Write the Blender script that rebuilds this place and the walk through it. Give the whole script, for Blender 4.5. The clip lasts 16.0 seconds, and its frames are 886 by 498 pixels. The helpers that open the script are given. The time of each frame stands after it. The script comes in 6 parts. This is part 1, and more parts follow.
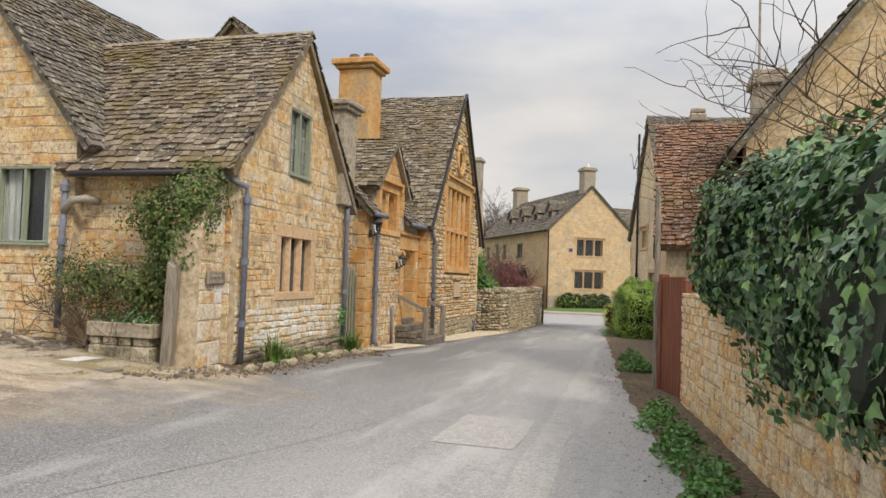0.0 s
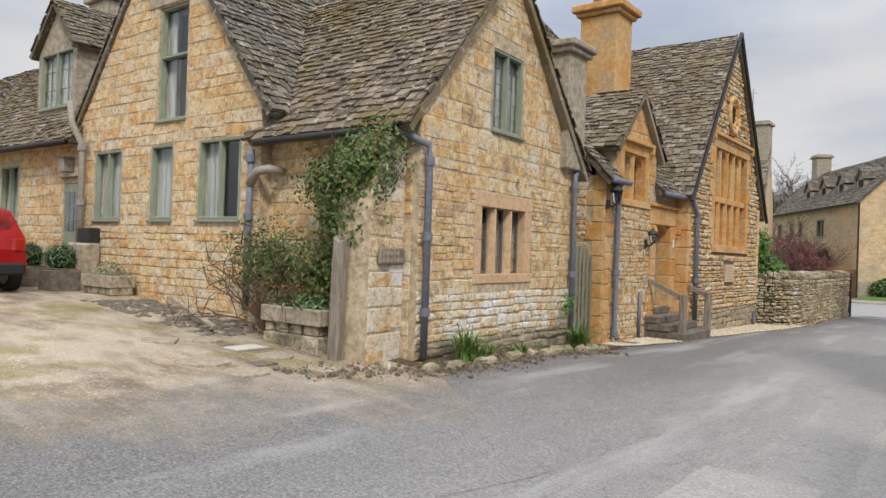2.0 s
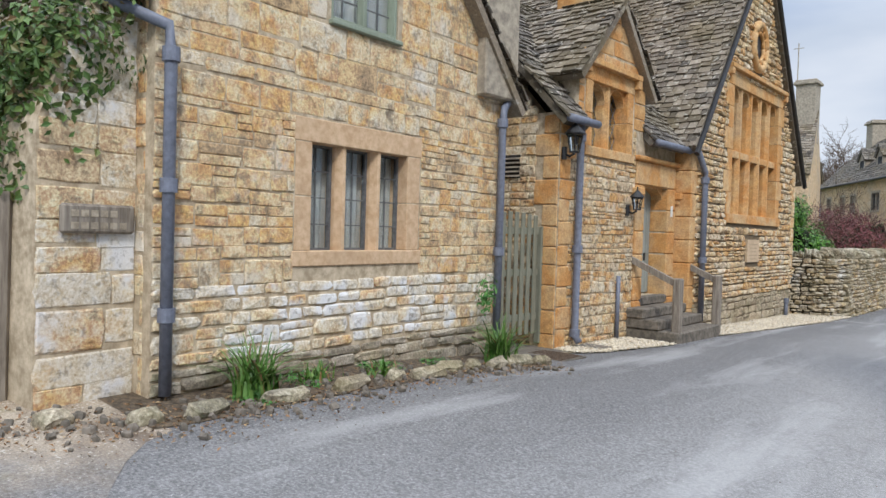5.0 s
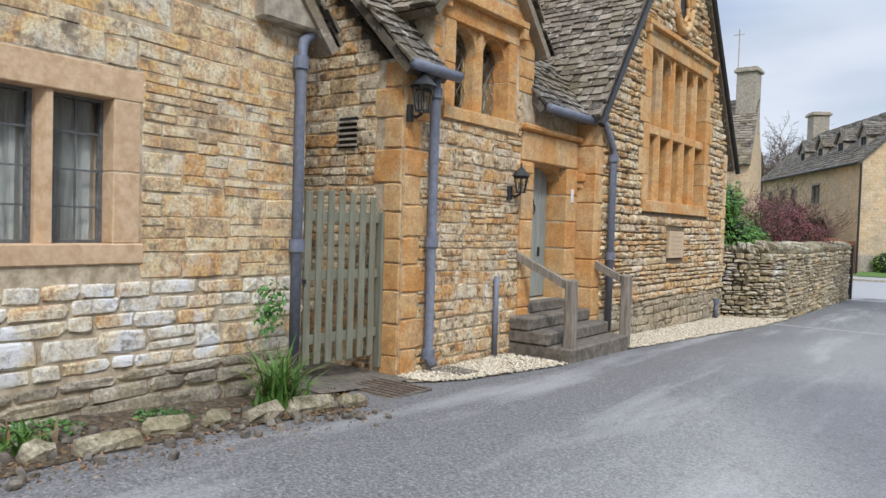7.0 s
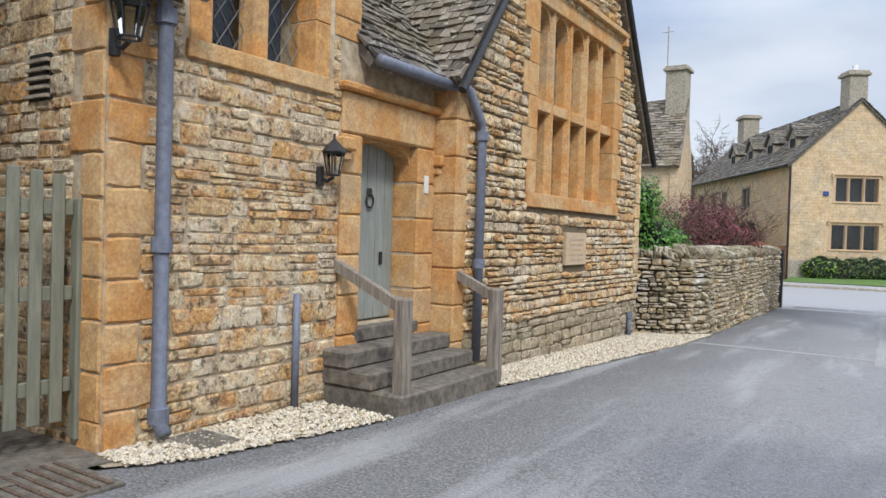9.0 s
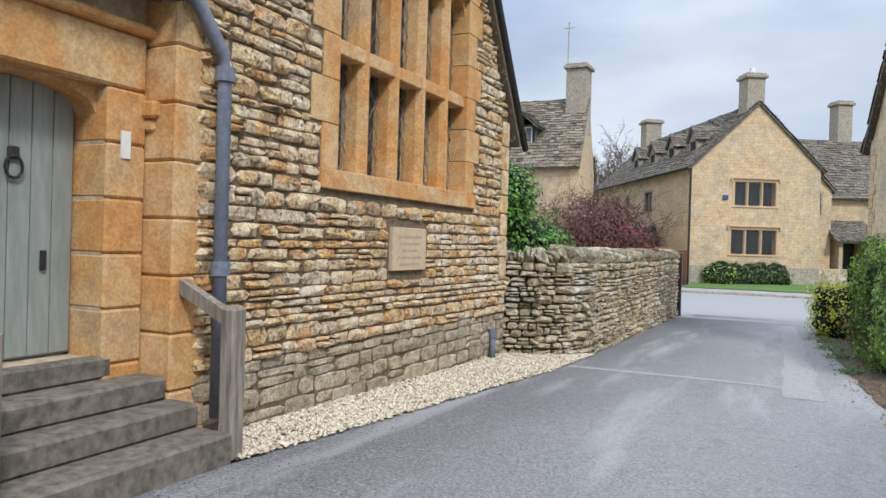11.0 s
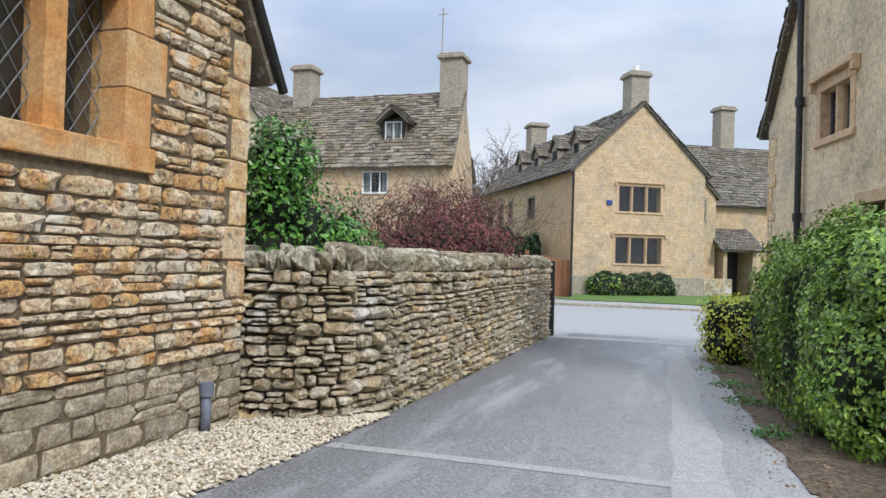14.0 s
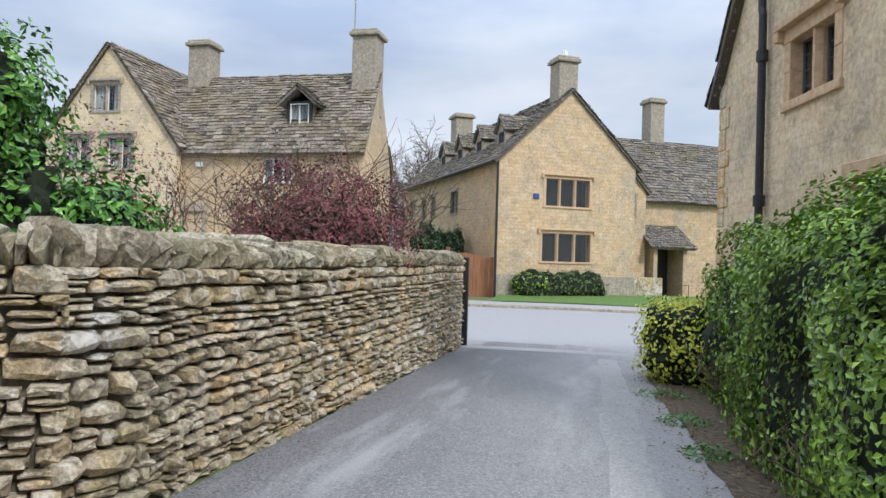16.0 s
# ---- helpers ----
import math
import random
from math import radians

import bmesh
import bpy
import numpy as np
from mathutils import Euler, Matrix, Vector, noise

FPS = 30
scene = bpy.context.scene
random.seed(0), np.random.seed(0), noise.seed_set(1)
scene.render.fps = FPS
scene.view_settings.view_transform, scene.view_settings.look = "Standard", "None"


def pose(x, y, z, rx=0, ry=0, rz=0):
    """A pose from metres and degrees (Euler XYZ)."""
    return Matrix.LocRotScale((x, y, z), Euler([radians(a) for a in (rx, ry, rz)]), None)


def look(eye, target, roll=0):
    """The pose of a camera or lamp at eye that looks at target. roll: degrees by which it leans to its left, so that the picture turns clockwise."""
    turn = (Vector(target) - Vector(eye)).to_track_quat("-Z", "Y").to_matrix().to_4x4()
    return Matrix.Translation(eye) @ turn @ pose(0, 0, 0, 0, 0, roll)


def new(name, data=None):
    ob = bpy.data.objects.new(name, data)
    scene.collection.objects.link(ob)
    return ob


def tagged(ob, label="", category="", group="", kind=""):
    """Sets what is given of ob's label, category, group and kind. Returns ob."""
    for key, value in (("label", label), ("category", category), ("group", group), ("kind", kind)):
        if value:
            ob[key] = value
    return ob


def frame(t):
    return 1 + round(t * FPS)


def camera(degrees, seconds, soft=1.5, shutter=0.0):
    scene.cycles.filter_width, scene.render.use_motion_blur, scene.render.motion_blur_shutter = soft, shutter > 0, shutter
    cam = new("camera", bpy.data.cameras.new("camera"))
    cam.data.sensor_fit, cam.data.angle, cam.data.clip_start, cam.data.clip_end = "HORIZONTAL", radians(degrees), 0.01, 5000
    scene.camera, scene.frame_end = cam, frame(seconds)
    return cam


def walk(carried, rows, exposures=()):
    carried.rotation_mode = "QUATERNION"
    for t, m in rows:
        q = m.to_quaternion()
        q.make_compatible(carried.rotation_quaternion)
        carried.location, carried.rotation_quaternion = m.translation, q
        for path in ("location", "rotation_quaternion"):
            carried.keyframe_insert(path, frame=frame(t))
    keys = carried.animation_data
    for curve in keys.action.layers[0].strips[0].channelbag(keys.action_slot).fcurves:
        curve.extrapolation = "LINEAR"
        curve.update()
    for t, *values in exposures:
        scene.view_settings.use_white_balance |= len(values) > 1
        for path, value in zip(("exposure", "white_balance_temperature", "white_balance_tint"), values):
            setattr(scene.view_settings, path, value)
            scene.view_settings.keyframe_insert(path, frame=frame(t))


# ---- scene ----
cam = camera(63.7, 16.0)
METRES, EYE, TILT, LEAN, TURN = 24.5, 1.85, 0.0, 0.0, 15.6
ROWS = [
    (0.0, 0.0, 0.0, 0.0, -0.08, 2.35, -1.96),
    (0.5, 0.0043, 0.028, -0.0005, 6.91, 1.9, -1.91),
    (1.0, 0.0115, 0.0564, -0.0008, 13.67, 1.27, -1.9),
    (1.5, 0.0166, 0.0867, -0.0015, 18.94, 0.67, -1.94),
    (2.0, 0.0208, 0.1174, -0.0016, 21.86, 0.22, -1.94),
    (2.5, 0.0232, 0.1475, -0.0021, 23.89, -0.08, -1.89),
    (3.0, 0.0261, 0.1803, -0.0031, 25.39, -0.46, -1.89),
    (5.5, 0.0465, 0.338, -0.0062, 24.96, -1.7, -1.76),
    (6.0, 0.0501, 0.37, -0.007, 24.06, -1.77, -1.74),
    (6.5, 0.0539, 0.4006, -0.0065, 22.79, -1.87, -1.76),
    (7.0, 0.057, 0.4313, -0.0066, 21.6, -1.84, -1.74),
    (7.5, 0.0614, 0.4624, -0.007, 20.53, -1.79, -1.73),
    (8.0, 0.0658, 0.4928, -0.0073, 19.46, -1.66, -1.74),
    (8.5, 0.0706, 0.5224, -0.0082, 18.43, -1.44, -1.69),
    (9.0, 0.075, 0.5538, -0.0083, 17.19, -1.24, -1.71),
    (11.5, 0.109, 0.7081, -0.013, 8.93, -0.28, -1.67),
    (12.0, 0.1168, 0.7372, -0.0135, 7.37, -0.04, -1.66),
    (12.5, 0.1234, 0.7675, -0.0139, 6.14, 0.28, -1.67),
    (13.0, 0.1317, 0.7981, -0.015, 5.17, 0.51, -1.66),
    (13.5, 0.1396, 0.829, -0.0161, 4.06, 0.62, -1.65),
    (14.0, 0.1482, 0.8593, -0.0162, 2.63, 0.69, -1.67),
    (14.5, 0.1553, 0.8902, -0.0167, 1.11, 0.76, -1.67),
    (15.0, 0.1634, 0.9207, -0.0171, -0.24, 0.79, -1.67),
    (15.5, 0.171, 0.9511, -0.0178, -1.52, 0.78, -1.67),
    (16.0, 0.178, 0.9818, -0.0183, -2.8, 0.78, -1.69),
]
walk(cam, [(t, pose(0, 0, EYE, TILT, LEAN, TURN) @ pose(METRES * x, METRES * y, METRES * z, 90 + pitch, roll, yaw)) for t, x, y, z, yaw, pitch, roll in ROWS],
     exposures=((0, .08, 7500, 12), (1.5, .0, 7300, 12), (2.6, .0, 6550, 10), (5.5, .16, 6150, 10), (16, .2, 6100, 10)))
scene.view_settings.exposure = 0.0


# ---- world and sun: a bright overcast sky ----
def make_world():
    world = bpy.data.worlds.new("overcast_sky")
    scene.world = world
    world.use_nodes = True
    nt = world.node_tree
    nt.nodes.clear()
    N, L = nt.nodes.new, nt.links.new
    out, bg = N("ShaderNodeOutputWorld"), N("ShaderNodeBackground")
    sky = N("ShaderNodeTexSky")
    sky.sky_type, sky.sun_disc = "NISHITA", False
    sky.sun_elevation, sky.sun_rotation = radians(45), radians(131)
    dim = N("ShaderNodeVectorMath")
    dim.operation = "SCALE"
    dim.inputs["Scale"].default_value = 0.1
    L(sky.outputs[0], dim.inputs[0])
    co, sep = N("ShaderNodeTexCoord"), N("ShaderNodeSeparateXYZ")
    L(co.outputs["Generated"], sep.inputs[0])
    # cloud banks stretched towards the horizon
    stretch = N("ShaderNodeMapping")
    stretch.inputs["Scale"].default_value = (1.2, 1.2, 3.6)
    L(co.outputs["Generated"], stretch.inputs[0])
    cloud = N("ShaderNodeTexNoise")
    cloud.inputs["Scale"].default_value, cloud.inputs["Detail"].default_value = 1.7, 6
    cloud.inputs["Roughness"].default_value = 0.5
    L(stretch.outputs[0], cloud.inputs[0])
    ramp = N("ShaderNodeValToRGB")
    e = ramp.color_ramp.elements
    e[0].position, e[0].color = 0.36, (0.40, 0.47, 0.60, 1)
    e[1].position, e[1].color = 0.66, (0.74, 0.76, 0.80, 1)
    m = ramp.color_ramp.elements.new(0.5)
    m.color = (0.57, 0.62, 0.70, 1)
    L(cloud.outputs[0], ramp.inputs[0])
    # an overcast sky is brightest overhead
    up = N("ShaderNodeMapRange")
    up.inputs["From Min"].default_value, up.inputs["From Max"].default_value = 0.25, 1.0
    up.inputs["To Min"].default_value, up.inputs["To Max"].default_value = 1.0, 3.1
    L(sep.outputs["Z"], up.inputs[0])
    lift = N("ShaderNodeVectorMath")
    lift.operation = "SCALE"
    L(ramp.outputs[0], lift.inputs[0])
    L(up.outputs[0], lift.inputs["Scale"])
    mix = N("ShaderNodeMix")
    mix.data_type = "RGBA"
    mix.inputs[0].default_value = 0.9
    L(dim.outputs[0], mix.inputs[6])
    L(lift.outputs[0], mix.inputs[7])
    L(mix.outputs[2], bg.inputs[0])
    bg.inputs[1].default_value = 1.0
    L(bg.outputs[0], out.inputs[0])


make_world()
sun = new("sun", bpy.data.lights.new("sun", "SUN"))
sun.data.energy, sun.data.angle, sun.data.color = 2.05, radians(10), (1.0, 0.95, 0.87)
sun.matrix_world = look((11, -9.5, 14.5), (0, 0, 0))


# ---- materials ----
def material(name, rough=0.85, metal=0.0):
    mat = bpy.data.materials.new(name)
    mat.use_nodes = True
    b = mat.node_tree.nodes["Principled BSDF"]
    b.inputs["Roughness"].default_value, b.inputs["Metallic"].default_value = rough, metal
    return mat, mat.node_tree, b


def ramp_node(nt, stops):
    r = nt.nodes.new("ShaderNodeValToRGB")
    while len(r.color_ramp.elements) < len(stops):
        r.color_ramp.elements.new(0.5)
    for el, (p, c) in zip(r.color_ramp.elements, stops):
        el.position, el.color = p, (*c, 1)
    return r


def noise_node(nt, scale, detail=5, rough=0.6, stretch=None):
    co = nt.nodes.new("ShaderNodeNewGeometry")
    n = nt.nodes.new("ShaderNodeTexNoise")
    n.inputs["Scale"].default_value, n.inputs["Detail"].default_value, n.inputs["Roughness"].default_value = scale, detail, rough
    if stretch:
        mp = nt.nodes.new("ShaderNodeMapping")
        mp.inputs["Scale"].default_value = stretch
        nt.links.new(co.outputs["Position"], mp.inputs[0])
        nt.links.new(mp.outputs[0], n.inputs[0])
    else:
        nt.links.new(co.outputs["Position"], n.inputs[0])
    return n


def mix_node(nt, fac, a, b, mode="MIX"):
    m = nt.nodes.new("ShaderNodeMix")
    m.data_type, m.blend_type = "RGBA", mode
    for sock, v in ((m.inputs[0], fac), (m.inputs[6], a), (m.inputs[7], b)):
        if isinstance(v, bpy.types.NodeSocket):
            nt.links.new(v, sock)
        elif isinstance(v, tuple):
            sock.default_value = (*v, 1)
        else:
            sock.default_value = v
    return m.outputs[2]


def bump(nt, b, height, strength, dist=0.01):
    n = nt.nodes.new("ShaderNodeBump")
    n.inputs["Strength"].default_value, n.inputs["Distance"].default_value = strength, dist
    nt.links.new(height, n.inputs["Height"])
    nt.links.new(n.outputs[0], b.inputs["Normal"])


def random_value(nt):
    info, geo = nt.nodes.new("ShaderNodeObjectInfo"), nt.nodes.new("ShaderNodeNewGeometry")
    add, fr = nt.nodes.new("ShaderNodeMath"), nt.nodes.new("ShaderNodeMath")
    fr.operation = "FRACT"
    nt.links.new(info.outputs["Random"], add.inputs[0])
    nt.links.new(geo.outputs["Random Per Island"], add.inputs[1])
    nt.links.new(add.outputs[0], fr.inputs[0])
    return fr.outputs[0]


def steps(nt, sock, a, b):
    m = nt.nodes.new("ShaderNodeMapRange")
    m.inputs["From Min"].default_value, m.inputs["From Max"].default_value = a, b
    nt.links.new(sock, m.inputs[0])
    return m.outputs[0]


def stone_mat(name, tones, stain=(0.16, 0.14, 0.11), stain_at=(0.56, 0.72), pale=None, pale_at=(0.6, 0.68), rough_bump=0.7, grainy=0.7, grey=0.0, pits=0.0, moss=0.0):
    """Rubble or ashlar limestone: a tone a stone, grain, dark weathering, pale lime patches."""
    mat, nt, b = material(name, 0.92)
    rnd = random_value(nt)
    k = len(tones) - 1
    col = ramp_node(nt, [(i / k, c) for i, c in enumerate(tones)])
    # neighbouring stones tend to share a tone
    bed = noise_node(nt, 1.1, 4, 0.6)
    tone = nt.nodes.new("ShaderNodeMath")
    tone.operation, tone.use_clamp = "MULTIPLY_ADD", True
    tone.inputs[1].default_value = 0.62
    nt.links.new(rnd, tone.inputs[0])
    shift = nt.nodes.new("ShaderNodeMapRange")
    shift.inputs["From Min"].default_value, shift.inputs["From Max"].default_value = 0.3, 0.7
    shift.inputs["To Min"].default_value, shift.inputs["To Max"].default_value = -0.12, 0.5
    nt.links.new(bed.outputs[0], shift.inputs[0])
    nt.links.new(shift.outputs[0], tone.inputs[2])
    nt.links.new(tone.outputs[0], col.inputs[0])
    blotch = noise_node(nt, 3.1, 6, 0.65)
    grain = noise_node(nt, 38, 6, 0.7)
    c = mix_node(nt, grainy, col.outputs[0], ramp_pair(nt, grain, (0.20, 0.19, 0.17), (0.80, 0.78, 0.74)), "OVERLAY")
    mid = noise_node(nt, 9, 5, 0.6)
    c = mix_node(nt, grainy * 0.75, c, ramp_pair(nt, mid, (0.26, 0.25, 0.24), (0.72, 0.72, 0.72)), "OVERLAY")
    if pale:
        white = noise_node(nt, 1.7, 8, 0.62)
        c = mix_node(nt, steps(nt, white.outputs[0], *pale_at), c, pale)
    dark = noise_node(nt, 5.5, 9, 0.72)
    c = mix_node(nt, scaled(nt, steps(nt, dark.outputs[0], *stain_at), 0.88), c, stain)
    warm = noise_node(nt, 0.55, 3)
    c = mix_node(nt, scaled(nt, steps(nt, warm.outputs[0], 0.45, 0.7), 0.2), c, (0.55, 0.33, 0.13))
    if grey:
        c = mix_node(nt, grey, c, (0.56, 0.50, 0.42))
    if pits:
        hole = noise_node(nt, 15, 7, 0.62)
        c = mix_node(nt, scaled(nt, steps(nt, hole.outputs[0], 0.55, 0.63), pits), c, (0.07, 0.052, 0.034))
    if moss:
        green = noise_node(nt, 2.4, 7, 0.7)
        c = mix_node(nt, scaled(nt, steps(nt, green.outputs[0], 0.46, 0.64), moss), c, (0.20, 0.19, 0.085))
    nt.links.new(c, b.inputs["Base Color"])
    h = nt.nodes.new("ShaderNodeMath")
    nt.links.new(grain.outputs[0], h.inputs[0])
    nt.links.new(blotch.outputs[0], h.inputs[1])
    bump(nt, b, h.outputs[0], rough_bump, 0.018)
    return mat


def ramp_pair(nt, n, lo, hi):
    r = ramp_node(nt, [(0.37, lo), (0.63, hi)])
    nt.links.new(n.outputs[0], r.inputs[0])
    return r.outputs[0]


def scaled(nt, sock, k):
    m = nt.nodes.new("ShaderNodeMath")
    m.operation = "MULTIPLY"
    m.inputs[1].default_value = k
    nt.links.new(sock, m.inputs[0])
    return m.outputs[0]


def plain_mat(name, lo, hi, rough=0.8, scale=12.0, metal=0.0, bumpy=0.25, stretch=None, dist=0.006):
    mat, nt, b = material(name, rough, metal)
    n = noise_node(nt, scale, 6, 0.65, stretch)
    n2 = noise_node(nt, scale * 0.13, 4, 0.6)
    c = ramp_pair(nt, n, lo, hi)
    mid = tuple((p + q) / 2 * 0.7 for p, q in zip(lo, hi))
    c = mix_node(nt, scaled(nt, steps(nt, n2.outputs[0], 0.45, 0.75), 0.45), c, mid)
    nt.links.new(c, b.inputs["Base Color"])
    if bumpy:
        bump(nt, b, n.outputs[0], bumpy, dist)
    return mat


def course_mat(name, a, c2, mortar, size=(0.42, 0.17)):
    """Coursed stone of houses that stay far off: staggered courses in relief."""
    mat, nt, b = material(name, 0.92)
    co = nt.nodes.new("ShaderNodeTexCoord")
    brick = nt.nodes.new("ShaderNodeTexBrick")
    brick.inputs["Scale"].default_value = 1.0
    brick.inputs["Brick Width"].default_value, brick.inputs["Row Height"].default_value = size
    brick.inputs["Mortar Size"].default_value, brick.inputs["Mortar Smooth"].default_value = 0.016, 0.4
    brick.inputs["Color1"].default_value, brick.inputs["Color2"].default_value = (*a, 1), (*c2, 1)
    brick.inputs["Mortar"].default_value = (*mortar, 1)
    nt.links.new(co.outputs["UV"], brick.inputs[0])
    n = noise_node(nt, 0.7, 6, 0.7)
    n2 = noise_node(nt, 14, 6, 0.7)
    c = mix_node(nt, scaled(nt, steps(nt, n.outputs[0], 0.45, 0.62), 0.65), brick.outputs[0], (0.40, 0.34, 0.26))
    n3 = noise_node(nt, 2.6, 7, 0.72)
    c = mix_node(nt, scaled(nt, steps(nt, n3.outputs[0], 0.53, 0.68), 0.6), c, (0.27, 0.22, 0.15))
    c = mix_node(nt, scaled(nt, steps(nt, n3.outputs[0], 0.46, 0.34), 0.45), c, (0.70, 0.62, 0.48))
    c = mix_node(nt, 0.45, c, ramp_pair(nt, n2, (0.22, 0.21, 0.2), (0.74, 0.73, 0.70)), "OVERLAY")
    nt.links.new(c, b.inputs["Base Color"])
    bump(nt, b, n2.outputs[0], 0.5, 0.02)
    return mat


M_ASH = stone_mat("warm_ashlar_limestone", [(0.50, 0.27, 0.10), (0.56, 0.32, 0.125), (0.58, 0.40, 0.215), (0.54, 0.26, 0.08), (0.57, 0.36, 0.165), (0.46, 0.33, 0.20)], stain=(0.30, 0.20, 0.11), stain_at=(0.6, 0.76), rough_bump=0.25, grainy=0.4)
M_A = stone_mat("cottage_limestone", [(0.36, 0.25, 0.14), (0.50, 0.35, 0.19), (0.66, 0.47, 0.24), (0.72, 0.60, 0.41), (0.62, 0.36, 0.12), (0.70, 0.55, 0.33), (0.64, 0.58, 0.47), (0.68, 0.45, 0.19), (0.73, 0.64, 0.49)], pale=(0.74, 0.69, 0.60), pale_at=(0.57, 0.68), stain=(0.19, 0.145, 0.10), stain_at=(0.54, 0.65), pits=0.4, grey=0.12)
M_LIME = stone_mat("lime_washed_stone", [(0.56, 0.44, 0.29), (0.68, 0.55, 0.36), (0.66, 0.62, 0.55), (0.72, 0.66, 0.56), (0.62, 0.42, 0.20), (0.70, 0.67, 0.62)], pale=(0.76, 0.76, 0.76), pale_at=(0.53, 0.61), stain=(0.20, 0.17, 0.13), stain_at=(0.57, 0.68), pits=0.4)
M_PLINTH = stone_mat("damp_plinth_stone", [(0.34, 0.30, 0.24), (0.26, 0.23, 0.19), (0.44, 0.40, 0.34), (0.32, 0.27, 0.19)], stain=(0.10, 0.10, 0.07), stain_at=(0.5, 0.68), moss=0.35)
M_S = stone_mat("school_rubble_limestone", [(0.40, 0.29, 0.17), (0.60, 0.43, 0.23), (0.68, 0.57, 0.40), (0.58, 0.33, 0.12), (0.70, 0.61, 0.46), (0.52, 0.43, 0.31), (0.72, 0.65, 0.52)], pale=(0.72, 0.66, 0.55), pale_at=(0.58, 0.68), stain=(0.10, 0.075, 0.05), stain_at=(0.55, 0.65), rough_bump=1.0, pits=0.75)
M_S_BASE = stone_mat("grey_school_base_stone", [(0.40, 0.34, 0.25), (0.52, 0.45, 0.34), (0.36, 0.32, 0.25), (0.54, 0.48, 0.38)], pale=(0.60, 0.57, 0.51), stain=(0.15, 0.125, 0.09), stain_at=(0.52, 0.66), rough_bump=0.9, pits=0.3, moss=0.4)
M_B = stone_mat("golden_limestone", [(0.52, 0.40, 0.25), (0.66, 0.45, 0.20), (0.71, 0.58, 0.37), (0.62, 0.34, 0.10), (0.68, 0.57, 0.40), (0.60, 0.50, 0.36), (0.71, 0.49, 0.21)], stain=(0.20, 0.15, 0.10), stain_at=(0.55, 0.68), pale=(0.72, 0.65, 0.53), pale_at=(0.57, 0.67), pits=0.45, grey=0.16)
M_W = stone_mat("dry_stone", [(0.30, 0.26, 0.19), (0.44, 0.39, 0.29), (0.56, 0.51, 0.42), (0.40, 0.32, 0.19), (0.56, 0.53, 0.46), (0.58, 0.43, 0.23), (0.64, 0.61, 0.55)], pale=(0.66, 0.64, 0.60), pale_at=(0.58, 0.66), stain=(0.10, 0.095, 0.06), stain_at=(0.52, 0.64), rough_bump=1.0, pits=0.6, moss=0.3)
M_COPE = stone_mat("mossy_coping_stone", [(0.24, 0.22, 0.17), (0.36, 0.33, 0.26), (0.48, 0.45, 0.37), (0.30, 0.27, 0.20)], stain=(0.10, 0.10, 0.06), stain_at=(0.5, 0.64), rough_bump=1.0, pits=0.5, moss=0.45)
M_MORTAR = plain_mat("lime_mortar", (0.33, 0.26, 0.17), (0.62, 0.52, 0.38), 0.95, 9, bumpy=0.8)
M_MORTAR_S = plain_mat("deep_weathered_joint", (0.10, 0.075, 0.045), (0.20, 0.155, 0.10), 0.97, 22, bumpy=0.6)
# wall core colour, darkened for the shade deep between dry stones
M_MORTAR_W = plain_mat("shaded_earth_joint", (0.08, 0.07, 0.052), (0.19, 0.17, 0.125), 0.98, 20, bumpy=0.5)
M_R = course_mat("pale_golden_stone", (0.69, 0.54, 0.345), (0.73, 0.60, 0.42), (0.65, 0.51, 0.33))
M_C = course_mat("far_golden_stone", (0.57, 0.40, 0.225), (0.63, 0.475, 0.305), (0.50, 0.37, 0.225))
M_GREYSTONE = plain_mat("grey_weathered_stone", (0.24, 0.21, 0.17), (0.46, 0.40, 0.31), 0.92, 9, bumpy=0.5)
M_DRESS = plain_mat("dressed_stone_surround", (0.50, 0.33, 0.19), (0.66, 0.48, 0.31), 0.85, 11, bumpy=0.3)


def slate_mat(name, tones, moss):
    mat, nt, b = material(name, 0.93)
    col = ramp_node(nt, [(i / (len(tones) - 1), c) for i, c in enumerate(tones)])
    nt.links.new(random_value(nt), col.inputs[0])
    lich, grain, big = noise_node(nt, 10, 8, 0.72), noise_node(nt, 30, 5, 0.7), noise_node(nt, 0.8, 5, 0.6)
    c = mix_node(nt, 0.5, col.outputs[0], ramp_pair(nt, grain, (0.3, 0.3, 0.3), (0.68, 0.67, 0.64)), "OVERLAY")
    c = mix_node(nt, scaled(nt, steps(nt, lich.outputs[0], 0.56, 0.61), 0.8), c, (0.47, 0.44, 0.37))
    c = mix_node(nt, scaled(nt, steps(nt, big.outputs[0], 0.48, 0.62), moss), c, (0.15, 0.11, 0.03))
    nt.links.new(c, b.inputs["Base Color"])
    bump(nt, b, grain.outputs[0], 0.6, 0.012)
    return mat


M_SLATE = slate_mat("lichened_stone_slate", [(0.10, 0.078, 0.06), (0.19, 0.15, 0.11), (0.05, 0.042, 0.035), (0.28, 0.23, 0.175), (0.12, 0.09, 0.065)], 0.7)
M_SLATE2 = slate_mat("weathered_stone_slate", [(0.12, 0.097, 0.075), (0.20, 0.165, 0.125), (0.06, 0.05, 0.04), (0.30, 0.255, 0.20), (0.14, 0.115, 0.09)], 0.35)
M_SLATE3 = slate_mat("dark_stone_slate", [(0.09, 0.08, 0.072), (0.15, 0.13, 0.11), (0.06, 0.055, 0.05), (0.22, 0.195, 0.16)], 0.3)
M_TILE = slate_mat("brown_clay_tile", [(0.19, 0.10, 0.06), (0.24, 0.13, 0.08), (0.14, 0.08, 0.06)], 0.4)


